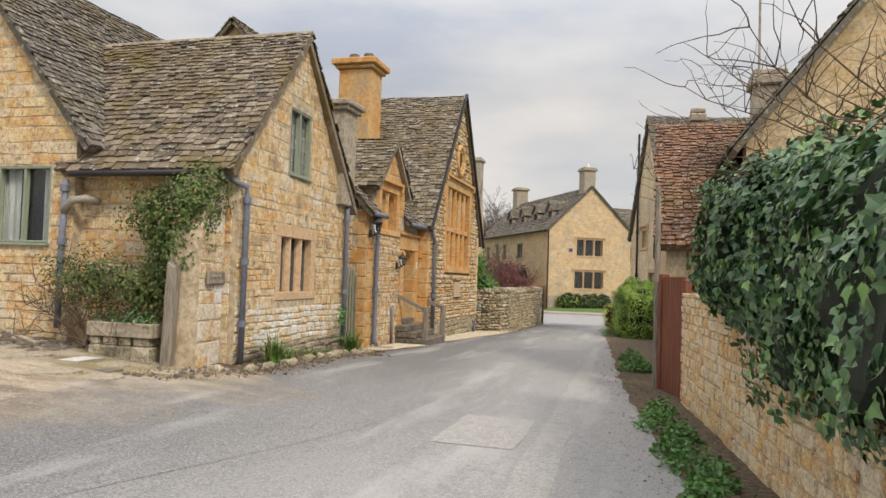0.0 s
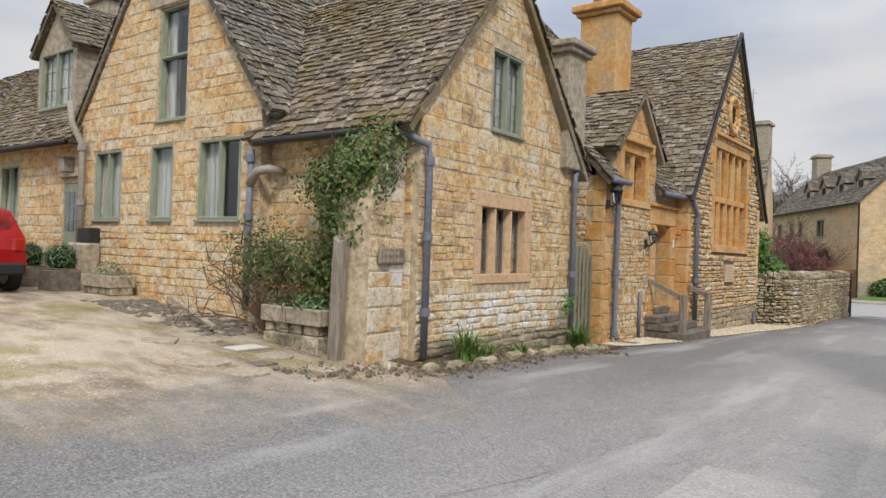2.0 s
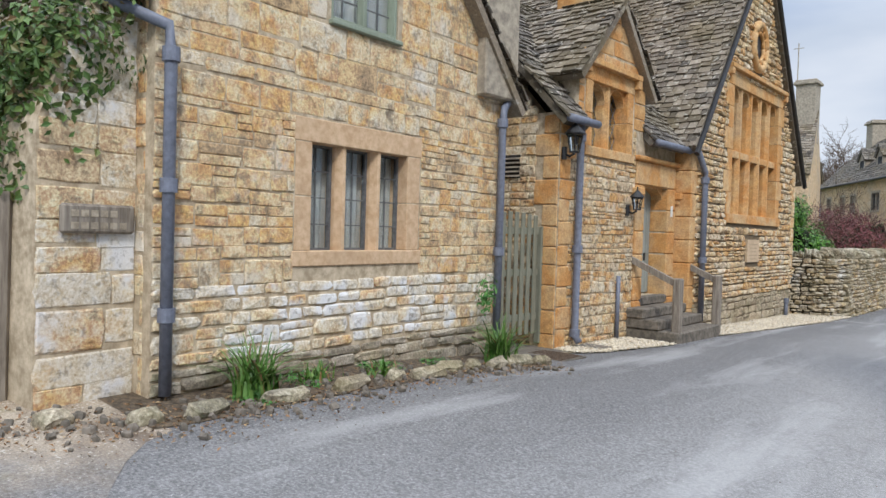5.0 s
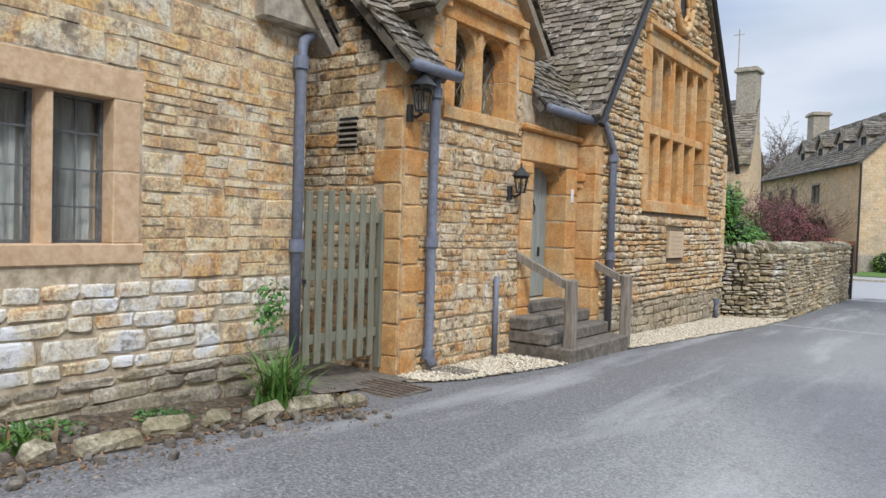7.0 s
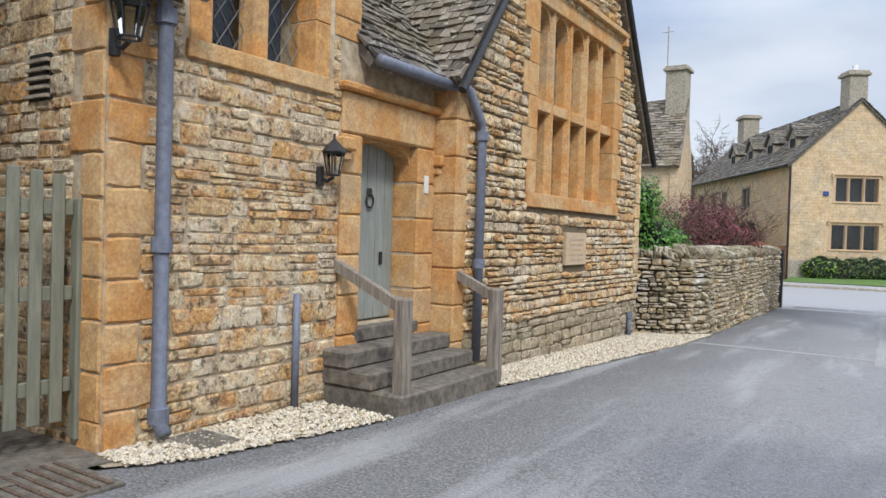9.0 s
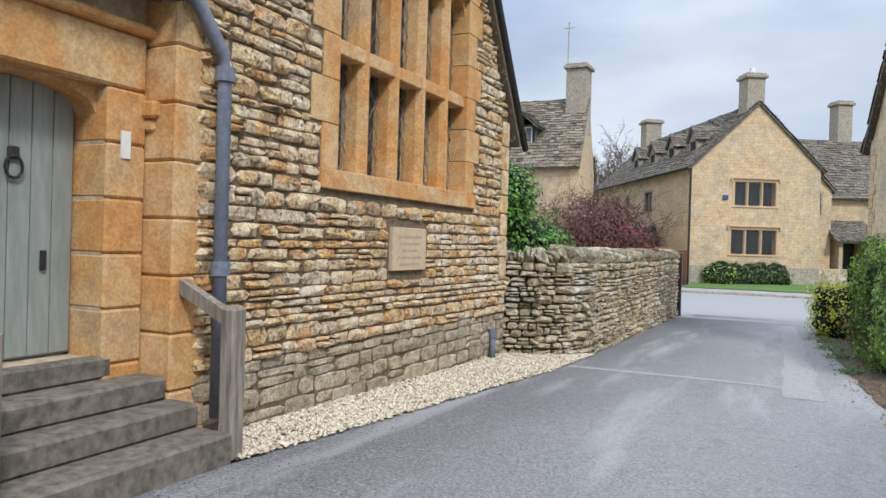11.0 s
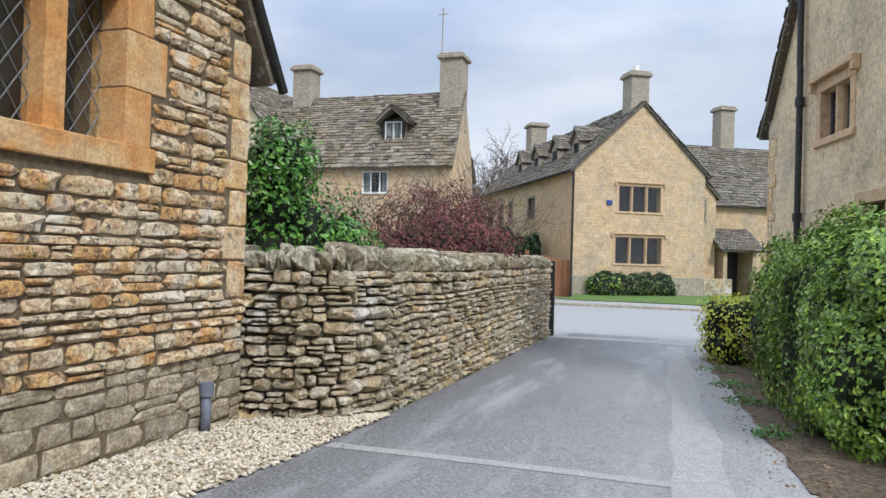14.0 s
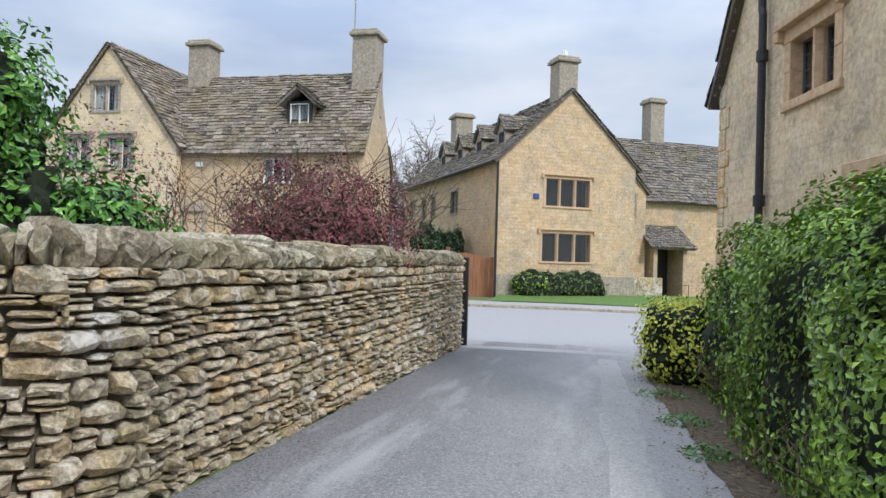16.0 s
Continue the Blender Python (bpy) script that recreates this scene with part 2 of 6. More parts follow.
def asphalt_colour(nt):
    """Coarse aggregate, darker fresh tar beside the school, a paler strip polished by tyres."""
    fine, grit, mid = noise_node(nt, 150, 4, 0.75), noise_node(nt, 42, 5, 0.75), noise_node(nt, 7, 7, 0.7)
    big = noise_node(nt, 0.45, 5, 0.55, (1.0, 0.35, 1.0))
    c = ramp_pair(nt, grit, (0.10, 0.10, 0.103), (0.21, 0.208, 0.21))
    sep = nt.nodes.new("ShaderNodeSeparateXYZ")
    geo = nt.nodes.new("ShaderNodeNewGeometry")
    nt.links.new(geo.outputs["Position"], sep.inputs[0])
    drift = nt.nodes.new("ShaderNodeMath")
    drift.operation = "MULTIPLY_ADD"
    drift.inputs[1].default_value = 5.0
    nt.links.new(big.outputs[0], drift.inputs[0])
    nt.links.new(sep.outputs["X"], drift.inputs[2])
    worn = steps(nt, drift.outputs[0], -2.2, 0.9)
    c = mix_node(nt, scaled(nt, worn, 0.7), c, (0.335, 0.332, 0.33))
    c = mix_node(nt, 0.5, c, ramp_pair(nt, grit, (0.27, 0.27, 0.27), (0.73, 0.73, 0.73)), "OVERLAY")
    c = mix_node(nt, 0.6, c, ramp_pair(nt, fine, (0.3, 0.3, 0.3), (0.7, 0.7, 0.7)), "OVERLAY")
    c = mix_node(nt, scaled(nt, steps(nt, mid.outputs[0], 0.52, 0.68), 0.35), c, (0.12, 0.115, 0.11))
    streak = noise_node(nt, 1.6, 5, 0.6, (1.0, 0.16, 1.0))
    c = mix_node(nt, scaled(nt, steps(nt, streak.outputs[0], 0.52, 0.68), 0.5), c, (0.42, 0.42, 0.42))
    chip = noise_node(nt, 60, 2, 0.5)
    c = mix_node(nt, scaled(nt, steps(nt, chip.outputs[0], 0.68, 0.72), 0.7), c, (0.55, 0.53, 0.50))
    return c, grit


def asphalt():
    mat, nt, b = material("worn_asphalt", 0.9)
    c, grit = asphalt_colour(nt)
    nt.links.new(c, b.inputs["Base Color"])
    bump(nt, b, grit.outputs[0], 0.4, 0.008)
    return mat


M_ROAD = asphalt()
M_ROAD2 = plain_mat("pale_main_road_asphalt", (0.24, 0.24, 0.245), (0.36, 0.36, 0.365), 0.9, 60, bumpy=0.2)
M_PATCH = plain_mat("pale_resurfaced_asphalt", (0.245, 0.24, 0.235), (0.41, 0.40, 0.39), 0.92, 38, bumpy=0.4)


def drive_mat():
    """Cream gravel and mud with moss and wet dark patches, thinning out over the asphalt of the lane."""
    mat, nt, b = material("muddy_gravel_drive", 0.95)
    fine, mid, big = noise_node(nt, 70, 5, 0.75), noise_node(nt, 2.2, 7, 0.65, (0.5, 1.4, 1)), noise_node(nt, 0.5, 4, 0.6)
    c = ramp_pair(nt, mid, (0.17, 0.125, 0.085), (0.42, 0.35, 0.265))
    c = mix_node(nt, scaled(nt, steps(nt, big.outputs[0], 0.5, 0.66), 0.8), c, (0.46, 0.405, 0.32))
    green = noise_node(nt, 0.75, 6, 0.65)
    c = mix_node(nt, scaled(nt, steps(nt, green.outputs[0], 0.54, 0.64), 0.7), c, (0.21, 0.185, 0.055))
    wet = noise_node(nt, 1.1, 6, 0.6, (1.0, 1.0, 1.0))
    c = mix_node(nt, scaled(nt, steps(nt, wet.outputs[0], 0.45, 0.34), 0.75), c, (0.13, 0.095, 0.07))
    c = mix_node(nt, 0.7, c, ramp_pair(nt, fine, (0.24, 0.23, 0.22), (0.76, 0.76, 0.76)), "OVERLAY")
    stone = noise_node(nt, 38, 2, 0.5)
    c = mix_node(nt, scaled(nt, steps(nt, stone.outputs[0], 0.63, 0.67), 0.7), c, (0.66, 0.62, 0.54))
    road, grit = asphalt_colour(nt)
    # distance from the edge of the lane, ragged
    sep, geo = nt.nodes.new("ShaderNodeSeparateXYZ"), nt.nodes.new("ShaderNodeNewGeometry")
    nt.links.new(geo.outputs["Position"], sep.inputs[0])
    a, d = nt.nodes.new("ShaderNodeMath"), nt.nodes.new("ShaderNodeMath")
    a.operation = d.operation = "MULTIPLY_ADD"
    a.inputs[1].default_value = -0.3
    nt.links.new(sep.outputs["Y"], a.inputs[0])
    nt.links.new(sep.outputs["X"], a.inputs[2])
    rag = noise_node(nt, 0.9, 7, 0.7)
    d.inputs[1].default_value = 5.0
    nt.links.new(rag.outputs[0], d.inputs[0])
    nt.links.new(a.outputs[0], d.inputs[2])
    c = mix_node(nt, steps(nt, d.outputs[0], -6.6, -4.2), c, road)
    nt.links.new(c, b.inputs["Base Color"])
    bump(nt, b, grit.outputs[0], 0.4, 0.008)
    return mat


M_DRIVE = drive_mat()
M_SOIL = plain_mat("leaf_littered_soil", (0.035, 0.027, 0.018), (0.17, 0.125, 0.08), 0.97, 18, bumpy=0.9, dist=0.02)
M_GRASS = plain_mat("short_grass", (0.06, 0.12, 0.02), (0.13, 0.22, 0.05), 0.95, 20, bumpy=0.8, dist=0.03)
M_EARTH = plain_mat("distant_fields", (0.08, 0.11, 0.04), (0.14, 0.17, 0.07), 0.98, 0.4, bumpy=0.2)
M_CHIP = slate_mat("cream_gravel_chips", [(0.58, 0.50, 0.36), (0.74, 0.68, 0.56), (0.40, 0.32, 0.20), (0.70, 0.65, 0.56), (0.26, 0.21, 0.15)], 0.0)
M_GRAVELBED = plain_mat("gravel_bed", (0.24, 0.20, 0.13), (0.50, 0.43, 0.31), 0.95, 60, bumpy=0.6)
M_IRON = plain_mat("blue_grey_painted_iron", (0.13, 0.145, 0.19), (0.19, 0.21, 0.27), 0.55, 18, bumpy=0.15)
M_BLACK = plain_mat("black_painted_iron", (0.012, 0.012, 0.013), (0.03, 0.03, 0.032), 0.5, 18, bumpy=0.15)
M_SAGE = plain_mat("sage_green_paint", (0.21, 0.25, 0.19), (0.28, 0.32, 0.25), 0.6, 20, bumpy=0.15, stretch=(1, 1, 0.15))
M_DOOR = plain_mat("grey_green_door_paint", (0.24, 0.265, 0.245), (0.31, 0.335, 0.31), 0.6, 20, bumpy=0.15, stretch=(1, 1, 0.15))
M_GATE = plain_mat("olive_grey_painted_wood", (0.17, 0.175, 0.13), (0.25, 0.25, 0.19), 0.7, 22, bumpy=0.2, stretch=(1, 1, 0.12))
M_WOOD = plain_mat("silvered_oak", (0.15, 0.125, 0.10), (0.33, 0.29, 0.24), 0.85, 26, bumpy=0.6, stretch=(1, 1, 0.1))
M_STEP = plain_mat("dark_weathered_step_stone", (0.09, 0.08, 0.065), (0.22, 0.19, 0.155), 0.9, 11, bumpy=0.6)
M_REDWOOD = plain_mat("red_brown_stained_wood", (0.13, 0.035, 0.018), (0.21, 0.065, 0.035), 0.7, 20, bumpy=0.3, stretch=(1, 1, 0.08))
M_FENCE = plain_mat("orange_brown_timber", (0.27, 0.12, 0.06), (0.40, 0.19, 0.10), 0.8, 14, bumpy=0.3, stretch=(1, 1, 0.1))
M_LEAD = plain_mat("lead_cames", (0.07, 0.073, 0.078), (0.15, 0.155, 0.16), 0.6, 30, bumpy=0.1)
M_CURTAIN = plain_mat("pale_curtain", (0.36, 0.36, 0.36), (0.55, 0.55, 0.54), 0.95, 9, bumpy=0.4, stretch=(6, 6, 0.4))
M_DARKROOM = plain_mat("room_darkness", (0.03, 0.028, 0.025), (0.06, 0.055, 0.05), 0.95, 5, bumpy=0)
M_WHITE = plain_mat("white_paint", (0.68, 0.68, 0.65), (0.8, 0.8, 0.77), 0.6, 12, bumpy=0.1)
M_RED = plain_mat("red_car_paint", (0.30, 0.006, 0.010), (0.36, 0.010, 0.014), 0.22, 3, bumpy=0)
M_RUBBER = plain_mat("tyre_rubber", (0.012, 0.012, 0.012), (0.025, 0.025, 0.025), 0.85, 40, bumpy=0.2)
M_LAMPRED = plain_mat("red_lamp_lens", (0.35, 0.01, 0.01), (0.45, 0.03, 0.02), 0.15, 30, bumpy=0)
M_TERRA = plain_mat("trough_stone", (0.25, 0.21, 0.155), (0.44, 0.385, 0.30), 0.9, 15, bumpy=0.5)
M_BARK = plain_mat("bark", (0.07, 0.045, 0.03), (0.17, 0.12, 0.085), 0.95, 40, bumpy=0.8)
M_PIPE_GREY = plain_mat("grey_plastic_pipe", (0.25, 0.23, 0.20), (0.36, 0.33, 0.29), 0.55, 14, bumpy=0.1)
M_SIGN = plain_mat("pale_carved_stone", (0.50, 0.37, 0.24), (0.60, 0.46, 0.31), 0.85, 18, bumpy=0.2)
M_LETTER = plain_mat("worn_cut_letters", (0.40, 0.30, 0.20), (0.48, 0.37, 0.25), 0.9, 30, bumpy=0)
M_BLUE = plain_mat("blue_enamel", (0.03, 0.06, 0.22), (0.05, 0.09, 0.3), 0.4, 30, bumpy=0)


def glass():
    mat, nt, b = material("window_glass", 0.03)
    b.inputs["Base Color"].default_value = (0.75, 0.8, 0.8, 1)
    b.inputs["Transmission Weight"].default_value = 1.0
    b.inputs["IOR"].default_value = 1.45
    bump(nt, b, noise_node(nt, 3.5, 2).outputs[0], 0.06, 0.02)
    return mat


M_GLASS = glass()


def leaf_mat(name, tones, rough=0.5):
    mat, nt, b = material(name, rough)
    col = ramp_node(nt, [(i / (len(tones) - 1), c) for i, c in enumerate(tones)])
    nt.links.new(random_value(nt), col.inputs[0])
    n = noise_node(nt, 1.3, 4)
    c = mix_node(nt, 0.5, col.outputs[0], ramp_pair(nt, n, (0.28, 0.28, 0.28), (0.7, 0.7, 0.7)), "OVERLAY")
    nt.links.new(c, b.inputs["Base Color"])
    b.inputs["Subsurface Weight"].default_value = 0.0
    return mat


M_DEAD = leaf_mat("dead_leaves", [(0.20, 0.10, 0.045), (0.32, 0.19, 0.09), (0.12, 0.07, 0.04), (0.42, 0.30, 0.16)], 0.8)
M_IVY = leaf_mat("ivy_leaves", [(0.035, 0.085, 0.038), (0.07, 0.155, 0.06), (0.04, 0.10, 0.05), (0.15, 0.28, 0.08), (0.055, 0.13, 0.065)], 0.3)
M_HEDGE = leaf_mat("privet_leaves", [(0.06, 0.115, 0.016), (0.14, 0.26, 0.028), (0.31, 0.47, 0.055), (0.08, 0.155, 0.026), (0.20, 0.34, 0.04)], 0.35)
M_YELLOW = leaf_mat("golden_leaves", [(0.48, 0.50, 0.05), (0.68, 0.66, 0.08), (0.30, 0.40, 0.05)], 0.5)
M_LAUREL = leaf_mat("laurel_leaves", [(0.03, 0.10, 0.015), (0.08, 0.22, 0.03), (0.17, 0.36, 0.05)], 0.35)
M_PURPLE = leaf_mat("purple_leaves", [(0.13, 0.03, 0.04), (0.22, 0.055, 0.06), (0.17, 0.06, 0.05), (0.09, 0.025, 0.035)], 0.6)
M_ROSE = leaf_mat("climber_leaves", [(0.04, 0.085, 0.015), (0.08, 0.15, 0.03), (0.11, 0.17, 0.04), (0.13, 0.08, 0.03)], 0.5)
M_WEED = leaf_mat("weed_leaves", [(0.05, 0.14, 0.02), (0.10, 0.25, 0.05), (0.07, 0.18, 0.06)], 0.55)
M_BLADE = leaf_mat("strap_leaves", [(0.05, 0.13, 0.02), (0.10, 0.22, 0.04), (0.16, 0.24, 0.06)], 0.45)
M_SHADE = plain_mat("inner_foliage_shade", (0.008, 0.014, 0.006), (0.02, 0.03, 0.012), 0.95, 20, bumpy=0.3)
M_MAUVE = leaf_mat("mauve_heather_flowers", [(0.30, 0.28, 0.22), (0.12, 0.20, 0.06), (0.42, 0.38, 0.30)], 0.7)


# ---- building helpers ----
def link_mesh(name, me, mat, parent, label=""):
    ob = new(name, me)
    if mat and not me.materials:
        me.materials.append(mat)
    if parent:
        ob.parent = parent
        ob.matrix_parent_inverse = parent.matrix_basis.inverted() if parent.parent is None else Matrix()
    return tagged(ob, label)


def part(name, bm, mat, parent, label="", smooth=False):
    me = bpy.data.meshes.new(name)
    bmesh.ops.recalc_face_normals(bm, faces=bm.faces[:])
    bm.to_mesh(me)
    bm.free()
    if smooth:
        me.shade_smooth()
    return link_mesh(name, me, mat, parent, label)


def thing(name, label, category, at=(0, 0, 0), group="", kind=""):
    ob = new(name)
    ob.empty_display_size = 0.2
    ob.location = at
    return tagged(ob, label, category, group, kind)


I4 = Matrix()


def box(bm, x0, x1, y0, y1, z0, z1, F=I4, bev=0.0):
    vs = [bm.verts.new(F @ Vector(p)) for p in ((x0, y0, z0), (x1, y0, z0), (x1, y1, z0), (x0, y1, z0), (x0, y0, z1), (x1, y0, z1), (x1, y1, z1), (x0, y1, z1))]
    fs = [bm.faces.new([vs[i] for i in q]) for q in ((0, 3, 2, 1), (4, 5, 6, 7), (0, 1, 5, 4), (1, 2, 6, 5), (2, 3, 7, 6), (3, 0, 4, 7))]
    if bev:
        es = list({e for f in fs for e in f.edges})
        bmesh.ops.bevel(bm, geom=es, offset=bev, segments=1, affect="EDGES", profile=0.5)
    return bm


def boxes(*args, F=I4, bev=0.0):
    bm = bmesh.new()
    for a in args:
        box(bm, *a, F=F, bev=bev)
    return bm


def tube(bm, pts, r, n=10, r2=None):
    """A round bar along points, its radius going from r to r2."""
    r2 = r if r2 is None else r2
    pts = [Vector(p) for p in pts]
    rings = []
    for i, p in enumerate(pts):
        d = (pts[min(i + 1, len(pts) - 1)] - pts[max(i - 1, 0)]).normalized()
        a = d.cross(Vector((0, 0, 1)) if abs(d.z) < 0.9 else Vector((1, 0, 0))).normalized()
        b = d.cross(a)
        rr = r + (r2 - r) * i / max(1, len(pts) - 1)
        rings.append([bm.verts.new(p + (a * math.cos(k * math.tau / n) + b * math.sin(k * math.tau / n)) * rr) for k in range(n)])
    for s, t in zip(rings, rings[1:]):
        for k in range(n):
            bm.faces.new((s[k], s[(k + 1) % n], t[(k + 1) % n], t[k]))
    bm.faces.new(rings[0][::-1])
    bm.faces.new(rings[-1])
    return bm


def tubes(*runs):
    bm = bmesh.new()
    for pts, r in runs:
        tube(bm, pts, r)
    return bm


def wall(name, parent, F, outer, holes, thick, mat, label=""):
    """A wall in the plane of F (u along, d inwards, z up), with openings cut through it."""
    bm = bmesh.new()
    edges = []
    for loop in [outer] + [[(a, b), (c, b), (c, d), (a, d)] for a, b, c, d in holes]:
        vs = [bm.verts.new((u, 0, z)) for u, z in loop]
        edges += [bm.edges.new((vs[i], vs[(i + 1) % len(vs)])) for i in range(len(vs))]
    bmesh.ops.triangle_fill(bm, edges=edges, use_beauty=True)
    fs = bm.faces[:]
    ext = bmesh.ops.extrude_face_region(bm, geom=fs)
    for v in ext["geom"]:
        if isinstance(v, bmesh.types.BMVert):
            v.co.y += thick
    uv = bm.loops.layers.uv.new()
    for f in bm.faces:
        for lp in f.loops:
            lp[uv].uv = (lp.vert.co.x + lp.vert.co.y, lp.vert.co.z)
    bm.transform(F)
    return part(name, bm, mat, parent, label)


def slab(name, parent, corners, thick, mat, label=""):
    """A flat polygon given by its upper corners, with thickness downwards along its normal."""
    bm = bmesh.new()
    vs = [bm.verts.new(c) for c in corners]
    f = bm.faces.new(vs)
    f.normal_update()
    n = f.normal.copy() if f.normal.z > 0 else -f.normal.copy()
    ext = bmesh.ops.extrude_face_region(bm, geom=[f])
    for v in ext["geom"]:
        if isinstance(v, bmesh.types.BMVert):
            v.co -= n * thick
    return part(name, bm, mat, parent, label)


rng = random.Random(7)


def stone_shape(i, rough):
    """A rubble stone 1 wide and 1 high, its face at d = -1, its root at d = 1."""
    r = random.Random(i * 13 + 5)
    ring = [(-.5, -.5), (0, -.5), (.5, -.5), (.5, 0), (.5, .5), (0, .5), (-.5, .5), (-.5, 0)]
    j = 0.05 * rough
    out = [(u * (1 - .10 * rough * (abs(u) > .4 and abs(z) > .4)) + r.uniform(-j, j), z * (1 - .10 * rough * (abs(u) > .4 and abs(z) > .4)) + r.uniform(-j, j)) for u, z in ring]
    v = [(u, 1, z) for u, z in out] + [(u, -.35, z) for u, z in out]
    q = min(1.0, rough + .1)
    v += [(u * (1 - r.uniform(.05, .16) * q), -1 + r.uniform(-.2, .3) * rough, z * (1 - r.uniform(.10, .26) * q)) for u, z in out]
    v.append((r.uniform(-.2, .2), -1 - r.uniform(-.1, .45) * rough, r.uniform(-.2, .2)))
    f = []
    for k in range(8):
        q = (k + 1) % 8
        f += [(k, q, 8 + q, 8 + k), (8 + k, 8 + q, 16 + q, 16 + k), (16 + k, 16 + q, 24)]
    return v, f


def slate_shape(i):
    """A stone slate 1 wide, 1 long up the slope; its lower edge rides on the course below."""
    r = random.Random(i * 7 + 1)
    a, b, c = r.uniform(-.06, .04), r.uniform(-.06, .04), r.uniform(-.03, .03)
    hi, lo = [r.uniform(.8, 1.25) for _ in "ab"], 0.0
    top = [(-.5, a, hi[0]), (c, (a + b) / 2 - .03, (hi[0] + hi[1]) / 2 * 1.1), (.5, b, hi[1]), (.5, 1, .15), (-.5, 1, .15)]
    bot = [(u, v, lo - .2) for u, v, w in top]
    v = top + bot
    f = [(0, 1, 2, 3, 4)] + [(k, 5 + k, 5 + (k + 1) % 5, (k + 1) % 5) for k in range(5)]
    return v, f


def make_shapes(name, shapes):
    out = []
    for v, f in shapes:
        me = bpy.data.meshes.new(name)
        me.from_pydata(v, [], f)
        out.append((me, np.array(v, float), f))
    return out


RUBBLE = [stone_shape(i, 1.0) for i in range(28)]
RAGGED = [stone_shape(i + 90, 1.45) for i in range(32)]
SMOOTH = [stone_shape(i + 50, 0.4) for i in range(20)]
SLATES = [slate_shape(i) for i in range(18)]
QUEUE = []


def pieces(name, parent, shapes, mats, material_, nparts, rest_name, near=None):
    """Keeps the pieces for the end of the file: the nearest singly, the rest joined."""
    QUEUE.append((name, parent, shapes, mats, material_, nparts, rest_name, near))


def lay_pieces():
    for name, parent, shapes, mats, mat, nparts, rest_name, near in QUEUE:
        made = make_shapes(name, shapes)
        for me, _, _ in made:
            me.materials.append(mat)
        order = sorted(mats, key=near) if near else mats
        r = random.Random(len(mats))
        for m in order[:nparts]:
            ob = new(name, r.choice(made)[0])
            ob.parent = parent
            ob.matrix_parent_inverse = parent.matrix_basis.inverted() if parent.parent is None else Matrix()
            ob.matrix_basis = m
        V, Fc, base = [], [], 0
        for m in order[nparts:]:
            _, v, f = r.choice(made)
            a = np.array(m)
            V.append(v @ a[:3, :3].T + a[:3, 3])
            Fc += [tuple(i + base for i in q) for q in f]
            base += len(v)
        if V:
            me = bpy.data.meshes.new(rest_name)
            me.from_pydata(np.concatenate(V).tolist(), [], Fc)
            tagged(link_mesh(rest_name, me, mat, parent), kind="stuff")


def courses(F, span, z0, z1, hr, wr, holes, proud, joint=0.008, wave=0.0, split=0.0):
    """Courses of stone; wave bends the beds, split lays two thin stones in place of a tall one."""
    out, z = [], z0
    while z < z1 - 0.03:
        h = rng.uniform(*hr)
        if z1 - z - h < 0.06:
            h = z1 - z
        ul, ur = span(z + h * 0.5)
        gaps = [(ul, ur)]
        for a, b, c, d in holes:
            if min(d, z + h) - max(b, z) > 0.25 * h:
                gaps = [g for lo, hi in gaps for g in ((lo, min(hi, a)), (max(lo, c), hi)) if g[1] - g[0] > 0.04]
        for lo, hi in gaps:
            u = lo
            while u < hi - 0.01:
                w = rng.uniform(*wr) * (0.7 + h / hr[1] * 0.5)
                if hi - u - w < wr[0] * 0.6:
                    w = hi - u
                p = rng.uniform(*proud)
                hh = h * rng.uniform(.86, 1.08)
                zc = z + h / 2 + rng.uniform(-.06, .06) * h + wave * noise.noise((u * .7, z * 1.3, z0))
                tilt = Euler((0, rng.uniform(-.012, .012) - wave * rng.uniform(-.5, .5), 0))
                if h > hr[0] * 1.35 and rng.random() < split:
                    cut = rng.uniform(.38, .62)
                    for zm, k in ((zc - h / 2 + h * cut / 2, cut), (zc - h / 2 + h * (1 + cut) / 2, 1 - cut)):
                        out.append(F @ Matrix.LocRotScale((u + w / 2, 0, zm), tilt, (max(.02, w - joint), p * rng.uniform(.7, 1.2), h * k - joint)))
                else:
                    out.append(F @ Matrix.LocRotScale((u + w / 2, 0, zc), tilt, (max(.02, w - joint), p, hh - joint)))
                u += w
        z += h
    return out


def quoins(F, u, z0, z1, side, holes=()):
    """Large squared corner stones, long and short in turn, u the corner, side +1 or -1 into the wall."""
    out, z, k = [], z0, 0
    while z < z1 - 0.1:
        h = rng.uniform(.26, .4)
        w = .42 if k % 2 else .27
        out.append(F @ Matrix.LocRotScale((u + side * w / 2, 0, z + h / 2), None, (w - .008, .022, h - .008)))
        z, k = z + h, k + 1
    return out


